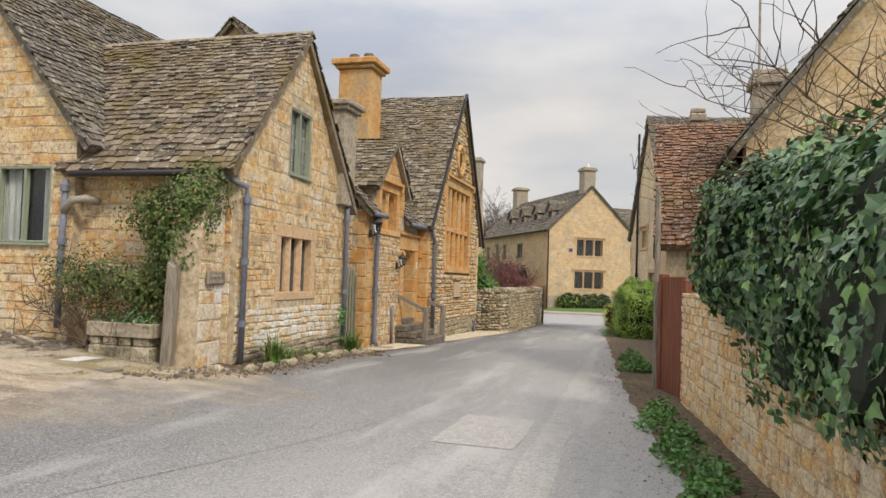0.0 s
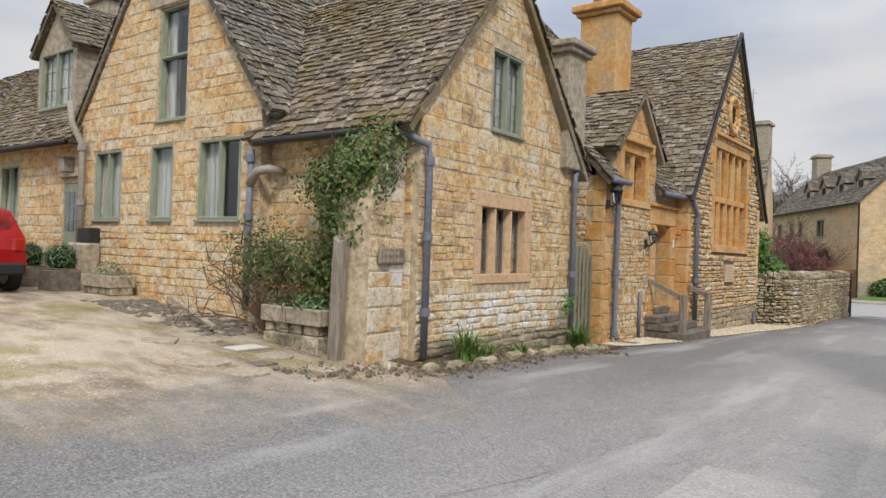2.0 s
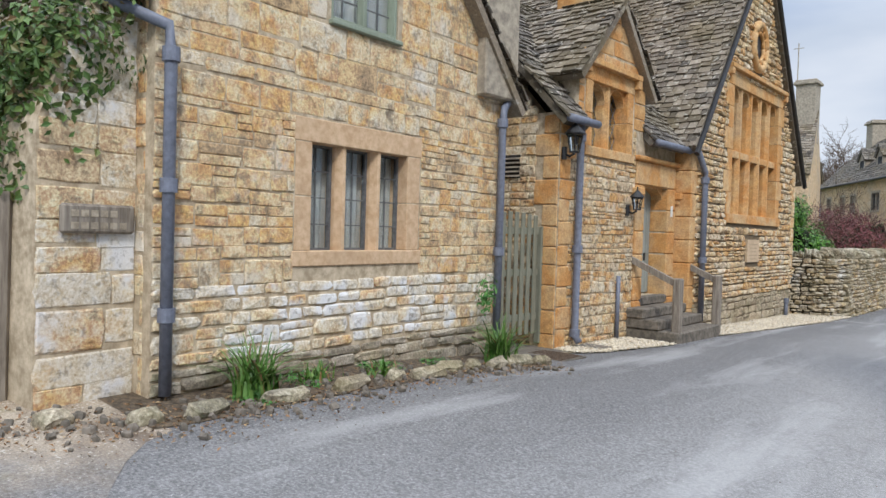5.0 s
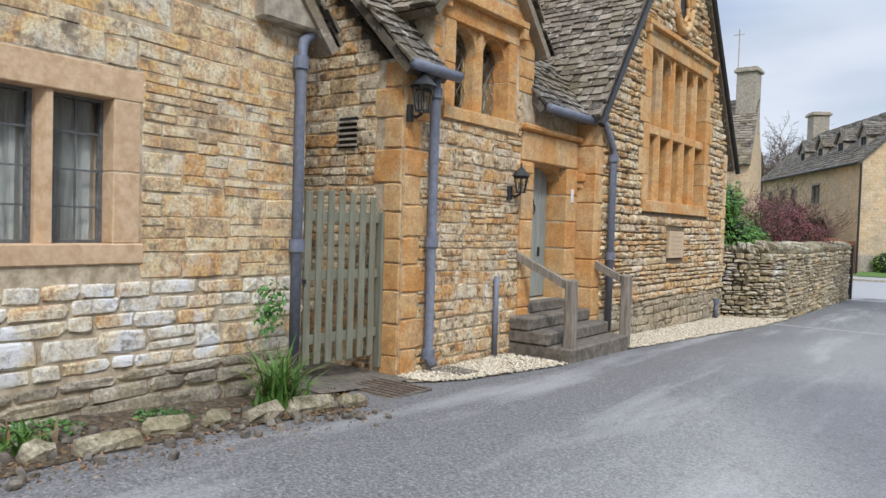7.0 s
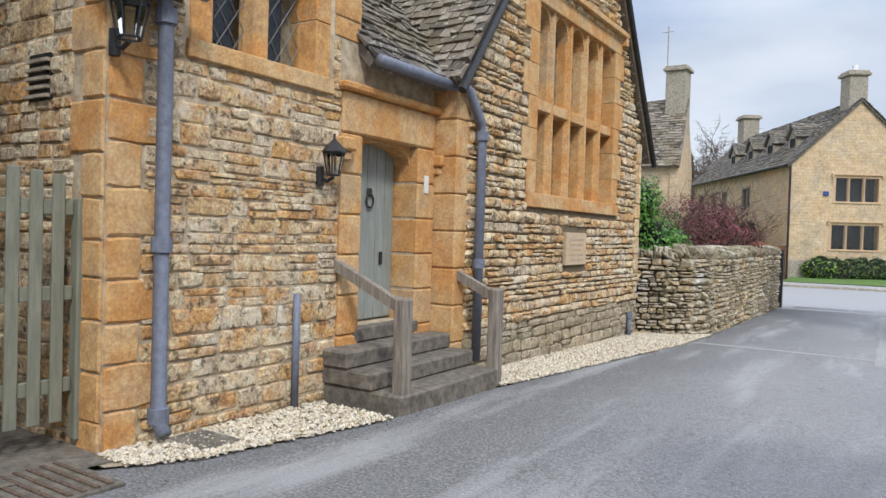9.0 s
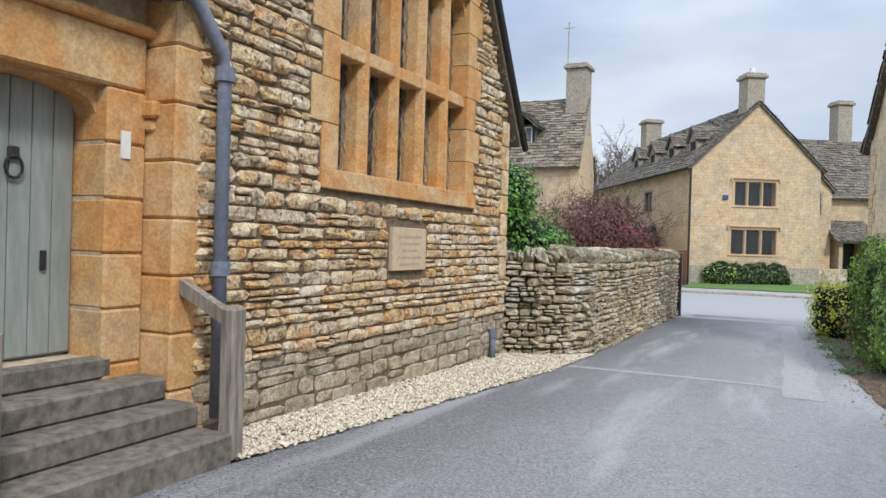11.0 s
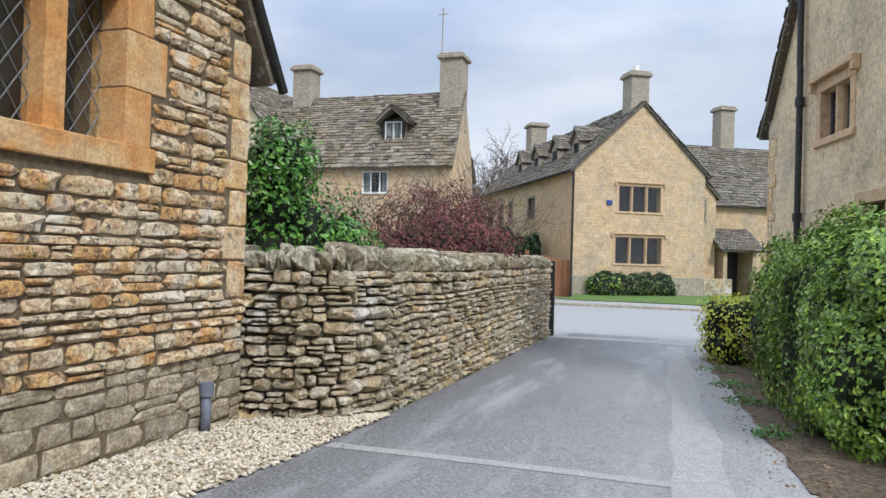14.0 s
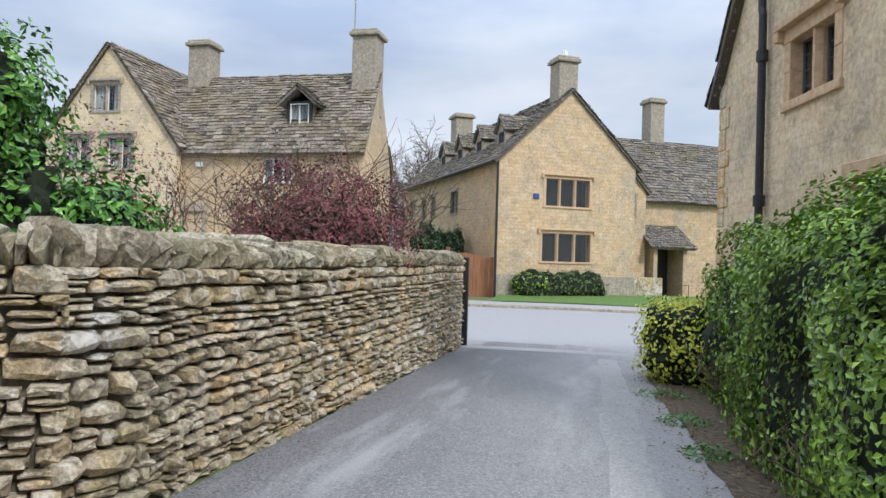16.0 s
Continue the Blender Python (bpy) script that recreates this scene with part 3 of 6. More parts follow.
def roof(parent, O, u, v, length, rise, mat, label, nparts=0, trim=None, near=None, expo=(.16, .1), wr=(.12, .28), thick=0.036):
    """A slope of stone slates: O the lower left corner, u along the eave, v up the slope."""
    O, u, v = Vector(O), Vector(u).normalized(), Vector(v).normalized()
    n = u.cross(v)
    R = Matrix((u, v, n)).transposed().to_4x4()
    trim = trim or (lambda s: (0, length))
    (a0, a1), (b0, b1) = trim(0), trim(rise)
    body = slab("roof", parent, [O + u * a0 - n * .02, O + u * a1 - n * .02, O + u * b1 + v * rise - n * .02, O + u * b0 + v * rise - n * .02], 0.1, mat, label)
    mats, s = [], 0.0
    while s < rise - 0.02:
        e = expo[0] + (expo[1] - expo[0]) * s / rise
        lo, hi = trim(min(s + e * .5, rise))
        x = lo - rng.uniform(0, .08)
        while x < hi:
            w = min(rng.uniform(*wr), hi - x + .03)
            if w < .05:
                break
            ln = min(e * 1.45, rise - s + .03)
            wv = .015 * math.sin(x * 1.7 + s) + rng.uniform(-.028, .028)
            mats.append(Matrix.Translation(O + u * (x + w / 2) + v * (s + wv) + n * (.01 + rng.uniform(0, .008))) @ R @ Matrix.LocRotScale(None, Euler((0, rng.uniform(-.02, .02), rng.uniform(-.03, .03))), (w - .016, ln, thick * rng.uniform(.7, 1.35))))
            x += w
        s += e
    pieces("slate", body, SLATES, mats, mat, nparts, "further_slates", near)
    return body


def jamb_blocks(z0, z1):
    n = max(1, round((z1 - z0) / .42))
    h = (z1 - z0 - .012) / n
    return [(z0 + .006 + k * h + .003, z0 + .006 + (k + 1) * h - .002) for k in range(n)]


def window(house, F, u0, z0, u1, z1, lights, frame_mat, lattice="", bars=(2, 4), transom=0.0, back=0.16, stone=0.0, stone_mat_=None, hood=False, curtain=True, fw=0.045, mull=0.1, arched=False, label="", proud=.018, tooth=0.0):
    """A window in an opening of a wall: stone surround and mullions, frames, panes, leading, curtain."""
    mat_ = stone_mat_ if stone else frame_mat
    if stone:
        s = stone
        bits = [("window", (u0 - s - .04, u1 + s + .04, -proud - .002, back + .1, z1 - .006, z1 + s * 1.1)), ("sill", (u0 - s - .03, u1 + s + .03, -.05 if proud > .01 else -.02, back + .1, z0 - s * .7, z0 + .006))]
        for k, (a, b) in enumerate(jamb_blocks(z0, z1)):
            e = tooth * (k % 2)
            bits += [("jamb", (u0 - s - e, u0 + .006, -proud, back + .1, a, b)), ("jamb", (u1 - .006, u1 + s + e, -proud, back + .1, a, b))]
        if hood:
            zh = z1 + s * 1.1
            bits += [("hood_mould", (u0 - s - .12, u1 + s + .12, -.12, 0, zh, zh + .09)), ("label_stop", (u0 - s - .12, u0 - s, -.11, 0, zh - .14, zh)), ("label_stop", (u1 + s, u1 + s + .12, -.11, 0, zh - .14, zh))]
    else:
        bits = [("window", (u0 + fw, u1 - fw, back - .09, back + .03, z1 - fw, z1 - .004)), ("stile", (u0 + .004, u0 + fw, back - .09, back + .03, z0 + .004, z1 - .004)), ("stile", (u1 - fw, u1 - .004, back - .09, back + .03, z0 + .004, z1 - .004)), ("bottom_rail", (u0 + fw, u1 - fw, back - .09, back + .03, z0 + .004, z0 + fw)), ("sill", (u0 - .03, u1 + .03, -.06, back - .092, z0 - .05, z0 - .004))]
    win = None
    for nm, a in bits:
        ob = part(nm, boxes(a, F=F, bev=.008), mat_, win or house, "" if win else label)
        win = win or ob
    m = mull if stone else 0.05
    w = (u1 - u0 - m * (lights - 1)) / lights
    rows = [(z0, transom - m / 2), (transom + m / 2, z1)] if transom else [(z0, z1)]
    for i in range(lights - 1):
        x = u0 + (i + 1) * w + i * m
        bm = bmesh.new()
        if stone:      # chamfered mullion
            vs = [[bm.verts.new(F @ Vector((x + p * m, q, z))) for p, q in ((.3, .02), (.7, .02), (1, .1), (1, back + .06), (0, back + .06), (0, .1))] for z in (z0, z1)]
            for k in range(6):
                bm.faces.new((vs[0][k], vs[0][(k + 1) % 6], vs[1][(k + 1) % 6], vs[1][k]))
        else:
            box(bm, x, x + m, back - .085, back + .025, z0 + fw, z1 - fw, F=F, bev=.006)
        part("mullion", bm, stone_mat_ if stone else frame_mat, win)
    if transom:
        part("transom", boxes((u0 + .004, u1 - .004, .03, back + .07, transom - m / 2, transom + m / 2), F=F, bev=.01), stone_mat_ if stone else frame_mat, win)
    lead = bmesh.new()
    for i in range(lights):
        x = u0 + i * (w + m)
        for za, zb in rows:
            if arched and zb == rows[-1][1]:
                # pointed head of a light, cut from one stone
                bm = bmesh.new()
                hw, n = w / 2, 6
                for sgn in (-1, 1):
                    pts = [(x + hw + sgn * hw * math.cos(t * math.pi / 2 / n), zb - hw * 1.15 + hw * 1.1 * math.sin(t * math.pi / 2 / n)) for t in range(n + 1)] + [(x + hw, zb), (x + hw + sgn * hw, zb)]
                    lay = [[bm.verts.new(F @ Vector((p, d, z))) for p, z in pts] for d in (.06, back + .05)]
                    bm.faces.new(lay[0])
                    for k in range(len(pts) - 1):
                        bm.faces.new((lay[0][k], lay[0][k + 1], lay[1][k + 1], lay[1][k]))
                part("light_head", bm, stone_mat_, win)
            if stone and frame_mat:
                b = bmesh.new()
                for a in ((x + .002, x + .03, za + .002, zb - .002), (x + w - .03, x + w - .002, za + .002, zb - .002), (x + .03, x + w - .03, za + .002, za + .03), (x + .03, x + w - .03, zb - .03, zb - .002)):
                    box(b, a[0], a[1], back - .03, back + .02, a[2], a[3], F=F)
                part("casement", b, frame_mat, win)
            pane = part("pane", boxes((x + .004, x + w - .004, back, back + .006, za + .004, zb - .004), F=F), M_GLASS, win)
            pane.visible_shadow = False
            if lattice == "square":
                for k in range(1, bars[0]):
                    c = x + w * k / bars[0]
                    box(lead, c - .007, c + .007, back - .012, back - .001, za + .02, zb - .02, F=F)
                for k in range(1, bars[1]):
                    c = za + (zb - za) * k / bars[1]
                    box(lead, x + .02, x + w - .02, back - .013, back - .002, c - .007, c + .007, F=F)
            elif lattice == "diamond":
                pitch = w / bars[0]
                ht = pitch * 1.5
                k = -int((zb - za) / ht) - bars[0]
                while k < bars[0] + 2:
                    for sgn in (1, -1):
                        # a slanting came, clipped to the light
                        c = (x if sgn == 1 else x + w) + k * pitch * sgn
                        t0, t1 = max(0, (x - c) / sgn if sgn == 1 else (c - x - w)), (x + w - c) if sgn == 1 else (c - x)
                        t0, t1 = max(t0, 0), min(t1, (zb - za) / 1.5)
                        if t1 - t0 > .03:
                            p, q = Vector((c + sgn * t0, back - .006, za + t0 * 1.5)), Vector((c + sgn * t1, back - .006, za + t1 * 1.5))
                            tube(lead, [F @ p, F @ q], .0065, 4)
                    k += 1
    if lattice:
        part("leading", lead, M_LEAD, win)
    else:
        lead.free()
    if curtain:
        bm = bmesh.new()
        n = int((u1 - u0) / .05)
        top, bot = [], []
        for k in range(n + 1):
            x = u0 + (u1 - u0) * k / n
            d = back + .07 + .02 * math.sin(k * 1.9)
            top.append(bm.verts.new(F @ Vector((x, d, z1))))
            bot.append(bm.verts.new(F @ Vector((x, d + .01, z0))))
        for k in range(n):
            if curtain == "sides" and .3 < k / n < .7:
                continue
            bm.faces.new((bot[k], bot[k + 1], top[k + 1], top[k]))
        part("curtain", bm, M_CURTAIN, win, "pale hanging curtain")
    # added box behind the opening, near-black to stand for the unlit room
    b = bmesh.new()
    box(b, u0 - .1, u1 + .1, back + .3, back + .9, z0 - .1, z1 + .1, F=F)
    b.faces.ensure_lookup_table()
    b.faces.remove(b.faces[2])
    part("room_darkness_box", b, M_DARKROOM, win)
    return win


def frame_at(x, y, ang, z=0.0):
    return pose(x, y, z, 0, 0, ang)


# ---- ground ----
def smooth(a, b, x):
    t = min(1, max(0, (x - a) / (b - a)))
    return t * t * (3 - 2 * t)


def ground(x, y):
    ys, zs = (-20, 0, 8, 18.7, 28, 39.6, 50, 57, 200), (.32, .22, .15, -.01, -.21, -.5, -.55, -.3, .5)
    z = float(np.interp(y, ys, zs))
    side = .072 * max(0.0, -3.2 - max(x, -12.8)) * (1 - smooth(12.5, 16.2, y))
    return z + side + 0.02 * math.exp(-((x + 3) / 2.0) ** 2)


def sheet(name, left, right, y0, y1, mat, lift, label, category, nx=8, step=.5, kind="structure", edge=0.0):
    """A strip of ground between two lines x = left(y) and x = right(y)."""
    bm = bmesh.new()
    rows, k = [], max(1, int((y1 - y0) / step))
    for i in range(k + 1):
        y = y0 + (y1 - y0) * i / k
        a, b = left(y), right(y)
        if edge:
            a += edge * noise.noise((y * 1.3, 3.1, lift * 900))
            b += edge * noise.noise((y * 1.3, 9.7, lift * 900))
        rows.append([bm.verts.new((a + (b - a) * j / nx, y, ground(a + (b - a) * j / nx, y) + lift)) for j in range(nx + 1)])
    for r, s in zip(rows, rows[1:]):
        for j in range(nx):
            bm.faces.new((r[j], r[j + 1], s[j + 1], s[j]))
    ob = part(name, bm, mat, None, "", True)
    return tagged(ob, label, category, kind=kind)


def wide_ground():
    bm = bmesh.new()
    xs = [-900, -300, -120, -60] + [-40 + i for i in range(71)] + [50, 120, 300, 900]
    ys = [-900, -300, -100, -50] + [-22 + i for i in range(103)] + [100, 150, 300, 900]
    g = [[bm.verts.new((x, y, ground(x, max(-20, min(y, 200))) - .03)) for x in xs] for y in ys]
    for r, s in zip(g, g[1:]):
        for j in range(len(xs) - 1):
            bm.faces.new((r[j], r[j + 1], s[j + 1], s[j]))
    tagged(part("ground", bm, M_EARTH, None, "", True), "grassy ground reaching to the horizon", "ground", kind="structure")


wide_ground()


def right_edge(y):
    return float(np.interp(y, (-20, 6.3, 12.5, 28, 36, 39.5, 41), (1.2, .45, -.2, -1.2, -1.55, -.9, 3)))


def left_edge(y):
    return float(np.interp(y, (-20, 4, 8.6, 10, 15, 15.5, 16.2, 16.8, 18.5, 20.7, 26, 28.3, 39.5, 41), (-9, -7.5, -6.2, -5.62, -5.7, -6.5, -6.3, -5.95, -5.62, -5.6, -5.05, -5.0, -5.25, -9)))


sheet("road", left_edge, right_edge, -20, 41, M_ROAD, 0.0, "worn grey asphalt lane with pale streaks", "road", 14, .4)
sheet("main_road", lambda y: -70, lambda y: 70, 40.8, 52.3, M_ROAD2, .004, "pale grey asphalt of the crossing road", "road", 70, 1.0)
sheet("drive", lambda y: -26, lambda y: left_edge(y) + 3.6 * smooth(10.2, 7.6, y), -12, 10.0, M_DRIVE, .003, "muddy cream gravel drive beside the cottage", "drive", 30, .25)
sheet("verge", lambda y: -6.6, left_edge, 9.9, 15.2, M_SOIL, .008, "bare soil strip with leaf litter under the cottage wall", "verge", 5, .3, edge=.08)
sheet("verge", lambda y: right_edge(y) - .05, lambda y: 1.4, -6, 27.5, M_SOIL, .01, "damp leaf-littered verge at the lane edge", "verge", 5, .4, edge=.12)
sheet("verge", lambda y: right_edge(y) - .05, lambda y: 1.4, 27.0, 40.2, M_SOIL, .012, "gravelly soil under the hedge", "verge", 5, .4, edge=.15)
sheet("pavement", lambda y: -70, lambda y: 70, 52.5, 53.9, M_PATCH, .1, "pale footway along the crossing road", "pavement", 70, .7)
sheet("grass_bank", lambda y: -7.0, lambda y: 14, 53.9, 62, M_GRASS, .13, "short green grass strip before the golden house", "grass", 30, .6)
sheet("gravel_bed", lambda y: -6.6, left_edge, 16.3, 18.6, M_GRAVELBED, .012, "cream gravel bed at the wall foot", "gravel", 6, .3)
sheet("gravel_bed", lambda y: -6.4, left_edge, 20.6, 28.0, M_GRAVELBED, .012, "cream gravel bed at the wall foot", "gravel", 6, .3)
sheet("road_patch", lambda y: -1.02 - .018 * (y - 6), lambda y: -.66 - .03 * (y - 6), 2, 22, M_PATCH, .004, "pale trench repair along the lane", "road patch", 2, .4, edge=.06)
sheet("road_patch", lambda y: -2.05, lambda y: -1.2, 7.1, 8.8, M_PATCH, .005, "pale square asphalt repair", "road patch", 2, .3, edge=.03)
sheet("road_patch", lambda y: -5.0, lambda y: -1.9, 26.7, 26.86, M_PATCH, .004, "pale seam across the lane", "road patch", 30, .04, edge=.1)
sheet("road_patch", lambda y: -2.15 - .02 * (y - 27), lambda y: -1.75 - .02 * (y - 27), 26.0, 38.5, M_PATCH, .005, "pale trench repair along the lane", "road patch", 2, .4, edge=.08)
sheet("road_patch", lambda y: -5.6, lambda y: -1.7, 39.3, 39.9, M_PATCH, .004, "pale seam at the road mouth", "road patch", 8, .15, edge=.1)
bm = bmesh.new()
for i in range(150):
    x = -70 + i * .93
    box(bm, x, x + .92, 52.3, 52.48, ground(x, 52.4) - .2, ground(x, 52.4) + .1, bev=.015)
tagged(part("kerb", bm, M_GREYSTONE, None), "low grey stone kerb along the crossing road", "kerb", kind="structure")

# ---- cottage at the corner ----
cottage = thing("cottage", "golden limestone corner cottage with mossy stone slate roof", "house", (-8, 12.6, .3))
FA = frame_at(-6.30, 10.2, 92.8)          # street gable: u = y - 10.2
AZ = .05
hA = [(1.6, 1.485, 2.99, 2.525), (1.8, 3.72, 2.76, 4.98)]
outA = [(0, AZ), (4.85, AZ), (4.85, 3.5), (4.35, 4.45), (2.35, 6.45), (0, 3.62)]
wA = wall("wall", cottage, FA, outA, hA, .45, M_MORTAR, "coursed golden rubble gable with lime-washed patches")
spanA = lambda z: (0.0 if z < 3.62 else (z - 3.62) / 2.83 * 2.35, 4.85 if z < 3.5 else 4.85 - (z - 3.5) * (.5 / .95) if z < 4.45 else 4.35 - (z - 4.45))
holesA = [(1.39, 1.335, 3.2, 2.74), (1.74, 3.64, 2.82, 5.06)]
near_a = lambda m: abs(m.translation.z - 1.4)
pieces("stone", wA, RUBBLE, courses(FA, spanA, AZ, .55, (.1, .18), (.25, .6), holesA, (.02, .045), wave=.03), M_PLINTH, 60, "further_stones")
pieces("stone", wA, RUBBLE, courses(FA, spanA, .55, 1.2, (.1, .21), (.16, .46), holesA, (.008, .026), .01, .035, .3), M_LIME, 120, "further_stones")
pieces("stone", wA, SMOOTH, courses(FA, spanA, 1.2, 2.75, (.1, .25), (.14, .44), holesA, (.004, .02), .01, .035, .35) + courses(FA, spanA, 2.75, 6.4, (.13, .32), (.18, .6), holesA, (.003, .014), .01, .04, .3), M_A, 260, "further_stones", near_a)
window(cottage, FA, 1.6, 1.485, 2.99, 2.525, 3, M_LEAD, "square", (2, 4), stone=.2, stone_mat_=M_DRESS, back=.17, mull=.11, proud=.004, label="three-light stone mullioned window with leaded panes")
window(cottage, FA, 1.8, 3.72, 2.76, 4.98, 2, M_SAGE, "square", (2, 5), back=.1, label="sage green two-light casement window")
FAs = frame_at(-9.6, 10.2, 0)           # south wall: u = x + 9.6
wAs = wall("wall", cottage, FAs, [(0, .1), (3.22 - .45, .1), (3.22 - .45, 3.62), (0, 3.62)], [], .45, M_MORTAR)
pieces("stone", wAs, SMOOTH, courses(FAs, lambda z: (0, 3.2), .1, 3.6, (.14, .28), (.22, .55), [], (.006, .025)), M_B, 120, "further_stones")
slopeA = Vector((0, 2.45, 2.95)).normalized()
mossy = lambda m: -m.translation.x
roof(cottage, (-12.6, 9.86, 3.44), (1, 0, 0), slopeA, 6.3, 3.95, M_SLATE, "mossy brown stone slates", 280, lambda s: (3.05 - s * .6, 6.36), mossy)
roof(cottage, (-6.32, 15.25, 3.3), (-1, 0, 0), Vector((0, -2.6, 3.05)).normalized(), 5.5, 4.2, M_SLATE, "stone slates", 0, None, None)
bm = bmesh.new()
tube(bm, [(-6.3, 12.55, 6.5), (-12, 12.55, 6.5)], .11, 8)
part("ridge", bm, M_GREYSTONE, cottage)
wall("wall", cottage, frame_at(-6.83, 15.05, 180), [(0, 0), (5, 0), (5, 3.4), (0, 3.4)], [], .4, M_A)
# chimney stack on the right shoulder of the gable
ch = part("chimney", boxes((-7.6, -6.36, 14.42, 15.1, 3.4, 5.5), (-7.68, -6.28, 14.34, 15.18, 5.5, 5.6), (-7.75, -6.22, 14.28, 15.24, 5.6, 5.72), bev=.02), M_GREYSTONE, cottage, "grey stone chimney shoulder")
# raking buttress at the corner
bm = bmesh.new()
FB = frame_at(-6.44, 9.42, 97)
for d in (0, .5):
    for u, z in ((0, .1), (.775, .1), (.775, 3.42), (.36, 3.35), (0, 2.4)):
        bm.verts.new(FB @ Vector((u, d, z)))
bm.verts.ensure_lookup_table()
bm.faces.new(bm.verts[:5])
bm.faces.new(bm.verts[5:10])
for k in range(5):
    bm.faces.new((bm.verts[k], bm.verts[(k + 1) % 5], bm.verts[5 + (k + 1) % 5], bm.verts[5 + k]))
butt = part("buttress", bm, M_MORTAR, cottage, "pale stone raking buttress")
pieces("stone", butt, SMOOTH, courses(FB, lambda z: (max(0.0, (z - 2.3) * .34), .77), .1, 3.3, (.18, .38), (.3, .7), [], (.005, .016), .008, .02), M_LIME, 40, "further_stones")
FB2 = frame_at(-6.94, 9.42, 7)
pieces("stone", butt, SMOOTH, courses(FB2, lambda z: (0, .49), .1, 2.35, (.16, .36), (.24, .5), [], (.006, .016)), M_LIME, 30, "further_stones")

# ---- gabled house beside the drive ----
house_b = thing("gabled_house", "golden stone house with tall gable and sage green windows", "house", (-12.3, 11, .8))
FBh = frame_at(-15.2, 9.98, 0)          # u = x + 15.2
holesB = [(.66, 2.22, 1.66, 3.56), (2.7, 2.22, 3.42, 3.56), (4.2, 2.22, 5.36, 3.56), (2.85, 4.0, 3.75, 6.05)]
wB = wall("wall", house_b, FBh, [(0, .2), (5.86, .2), (5.86, 4.25), (2.93, 7.85), (0, 4.25)], holesB, .45, M_MORTAR, "golden ashlar and rubble gable wall")
spanB = lambda z: (0, 5.86) if z < 4.25 else ((z - 4.25) * .792, 5.86 - (z - 4.25) * .792)
hb2 = [(a - .05, b - .05, c + .05, d + .03) for a, b, c, d in holesB]
pieces("stone", wB, SMOOTH, courses(FBh, spanB, .6, 2.1, (.1, .2), (.18, .4), hb2, (.01, .03)) + courses(FBh, spanB, 2.1, 7.9, (.15, .3), (.22, .6), hb2, (.004, .018)), M_B, 250, "further_stones", near_a)
window(house_b, FBh, *holesB[0], 2, M_SAGE, back=.09, label="sage green two-light casement")
window(house_b, FBh, *holesB[1], 1, M_SAGE, back=.09, label="sage green narrow casement")
window(house_b, FBh, *holesB[2], 2, M_SAGE, back=.09, label="sage green two-light casement", curtain="sides")
window(house_b, FBh, *holesB[3], 1, M_SAGE, back=.12, transom=5.15, label="tall sage green sash window in the gable", curtain="sides")
part("lintel", boxes((2.5, 4.0, -.03, .2, 6.07, 6.38), F=FBh, bev=.015), M_GREYSTONE, house_b, "grey stone lintel")
vB = Vector((-2.93, 0, 3.7)).normalized()
roof(house_b, (-8.98, 9.86, 3.86), (0, 1, 0), vB, 9, 4.95, M_SLATE3, "dark stone slates", 200, lambda s: (0, 9), lambda m: m.translation.y)
roof(house_b, (-15.56, 18.9, 3.86), (0, -1, 0), Vector((2.93, 0, 3.7)).normalized(), 9, 4.95, M_SLATE3, "dark stone slates")
# long wing with the dormer
FBw = frame_at(-26, 10.1, 0)
hw_ = [(6.6, 2.2, 7.6, 3.5)]
wBw = wall("wall", house_b, FBw, [(0, .2), (10.8, .2), (10.8, 4.0), (0, 4.0)], [(9.9, .8, 10.68, 3.0), hw_[0]], .45, M_MORTAR)
pieces("stone", wBw, SMOOTH, courses(FBw, lambda z: (0, 10.8), .7, 3.95, (.14, .26), (.2, .5), [(9.84, .7, 10.74, 3.1), (6.5, 2.1, 7.7, 3.6)], (.005, .02)), M_B, 60, "further_stones", lambda m: -m.translation.x)
window(house_b, FBw, *hw_[0], 2, M_SAGE, back=.09, label="sage green two-light casement")
roof(house_b, (-27, 9.75, 3.85), (1, 0, 0), Vector((0, 2.3, 2.5)).normalized(), 11.9, 4.3, M_SLATE, "mossy stone slates", 0)
door = part("door", boxes((9.91, 10.67, .0, .05, .82, 2.99), F=FBw, bev=.005), M_SAGE, house_b, "sage green half-glazed door")
for i in range(3):
    for j in range(3):
        part("pane", boxes((10.0 + i * .2, 10.17 + i * .2, -.012, -.002, 1.98 + j * .29, 2.23 + j * .29), F=FBw), M_GLASS, door)
part("door_hood", boxes((9.8, 10.74, -.1, 0, 3.12, 3.2), F=FBw, bev=.01), M_GREYSTONE, house_b)
# dormer
FD = frame_at(-18.5, 10.5, 0)
dh = [(.15, 4.85, 1.75, 6.15)]
wall("dormer_wall", house_b, FD, [(0, 4.1), (1.9, 4.1), (1.9, 6.3), (.95, 7.3), (0, 6.3)], dh, .15, M_GREYSTONE)
window(house_b, FD, *dh[0], 2, M_SAGE, "square", (2, 3), back=.08, label="sage green dormer casement")
for sx in (0, 1.9):
    part("dormer_cheek", boxes((sx - .06 if sx else .0, sx if sx else .06, .152, 2.6, 4.4, 6.3), F=FD), M_GREYSTONE, house_b)
roof(house_b, (-16.42, 10.35, 6.15), (0, 1, 0), Vector((-1.13, 0, 1.2)).normalized(), 3.0, 1.62, M_SLATE3, "dark stone slates")
roof(house_b, (-18.68, 13.35, 6.15), (0, -1, 0), Vector((1.13, 0, 1.2)).normalized(), 3.0, 1.62, M_SLATE3, "dark stone slates")
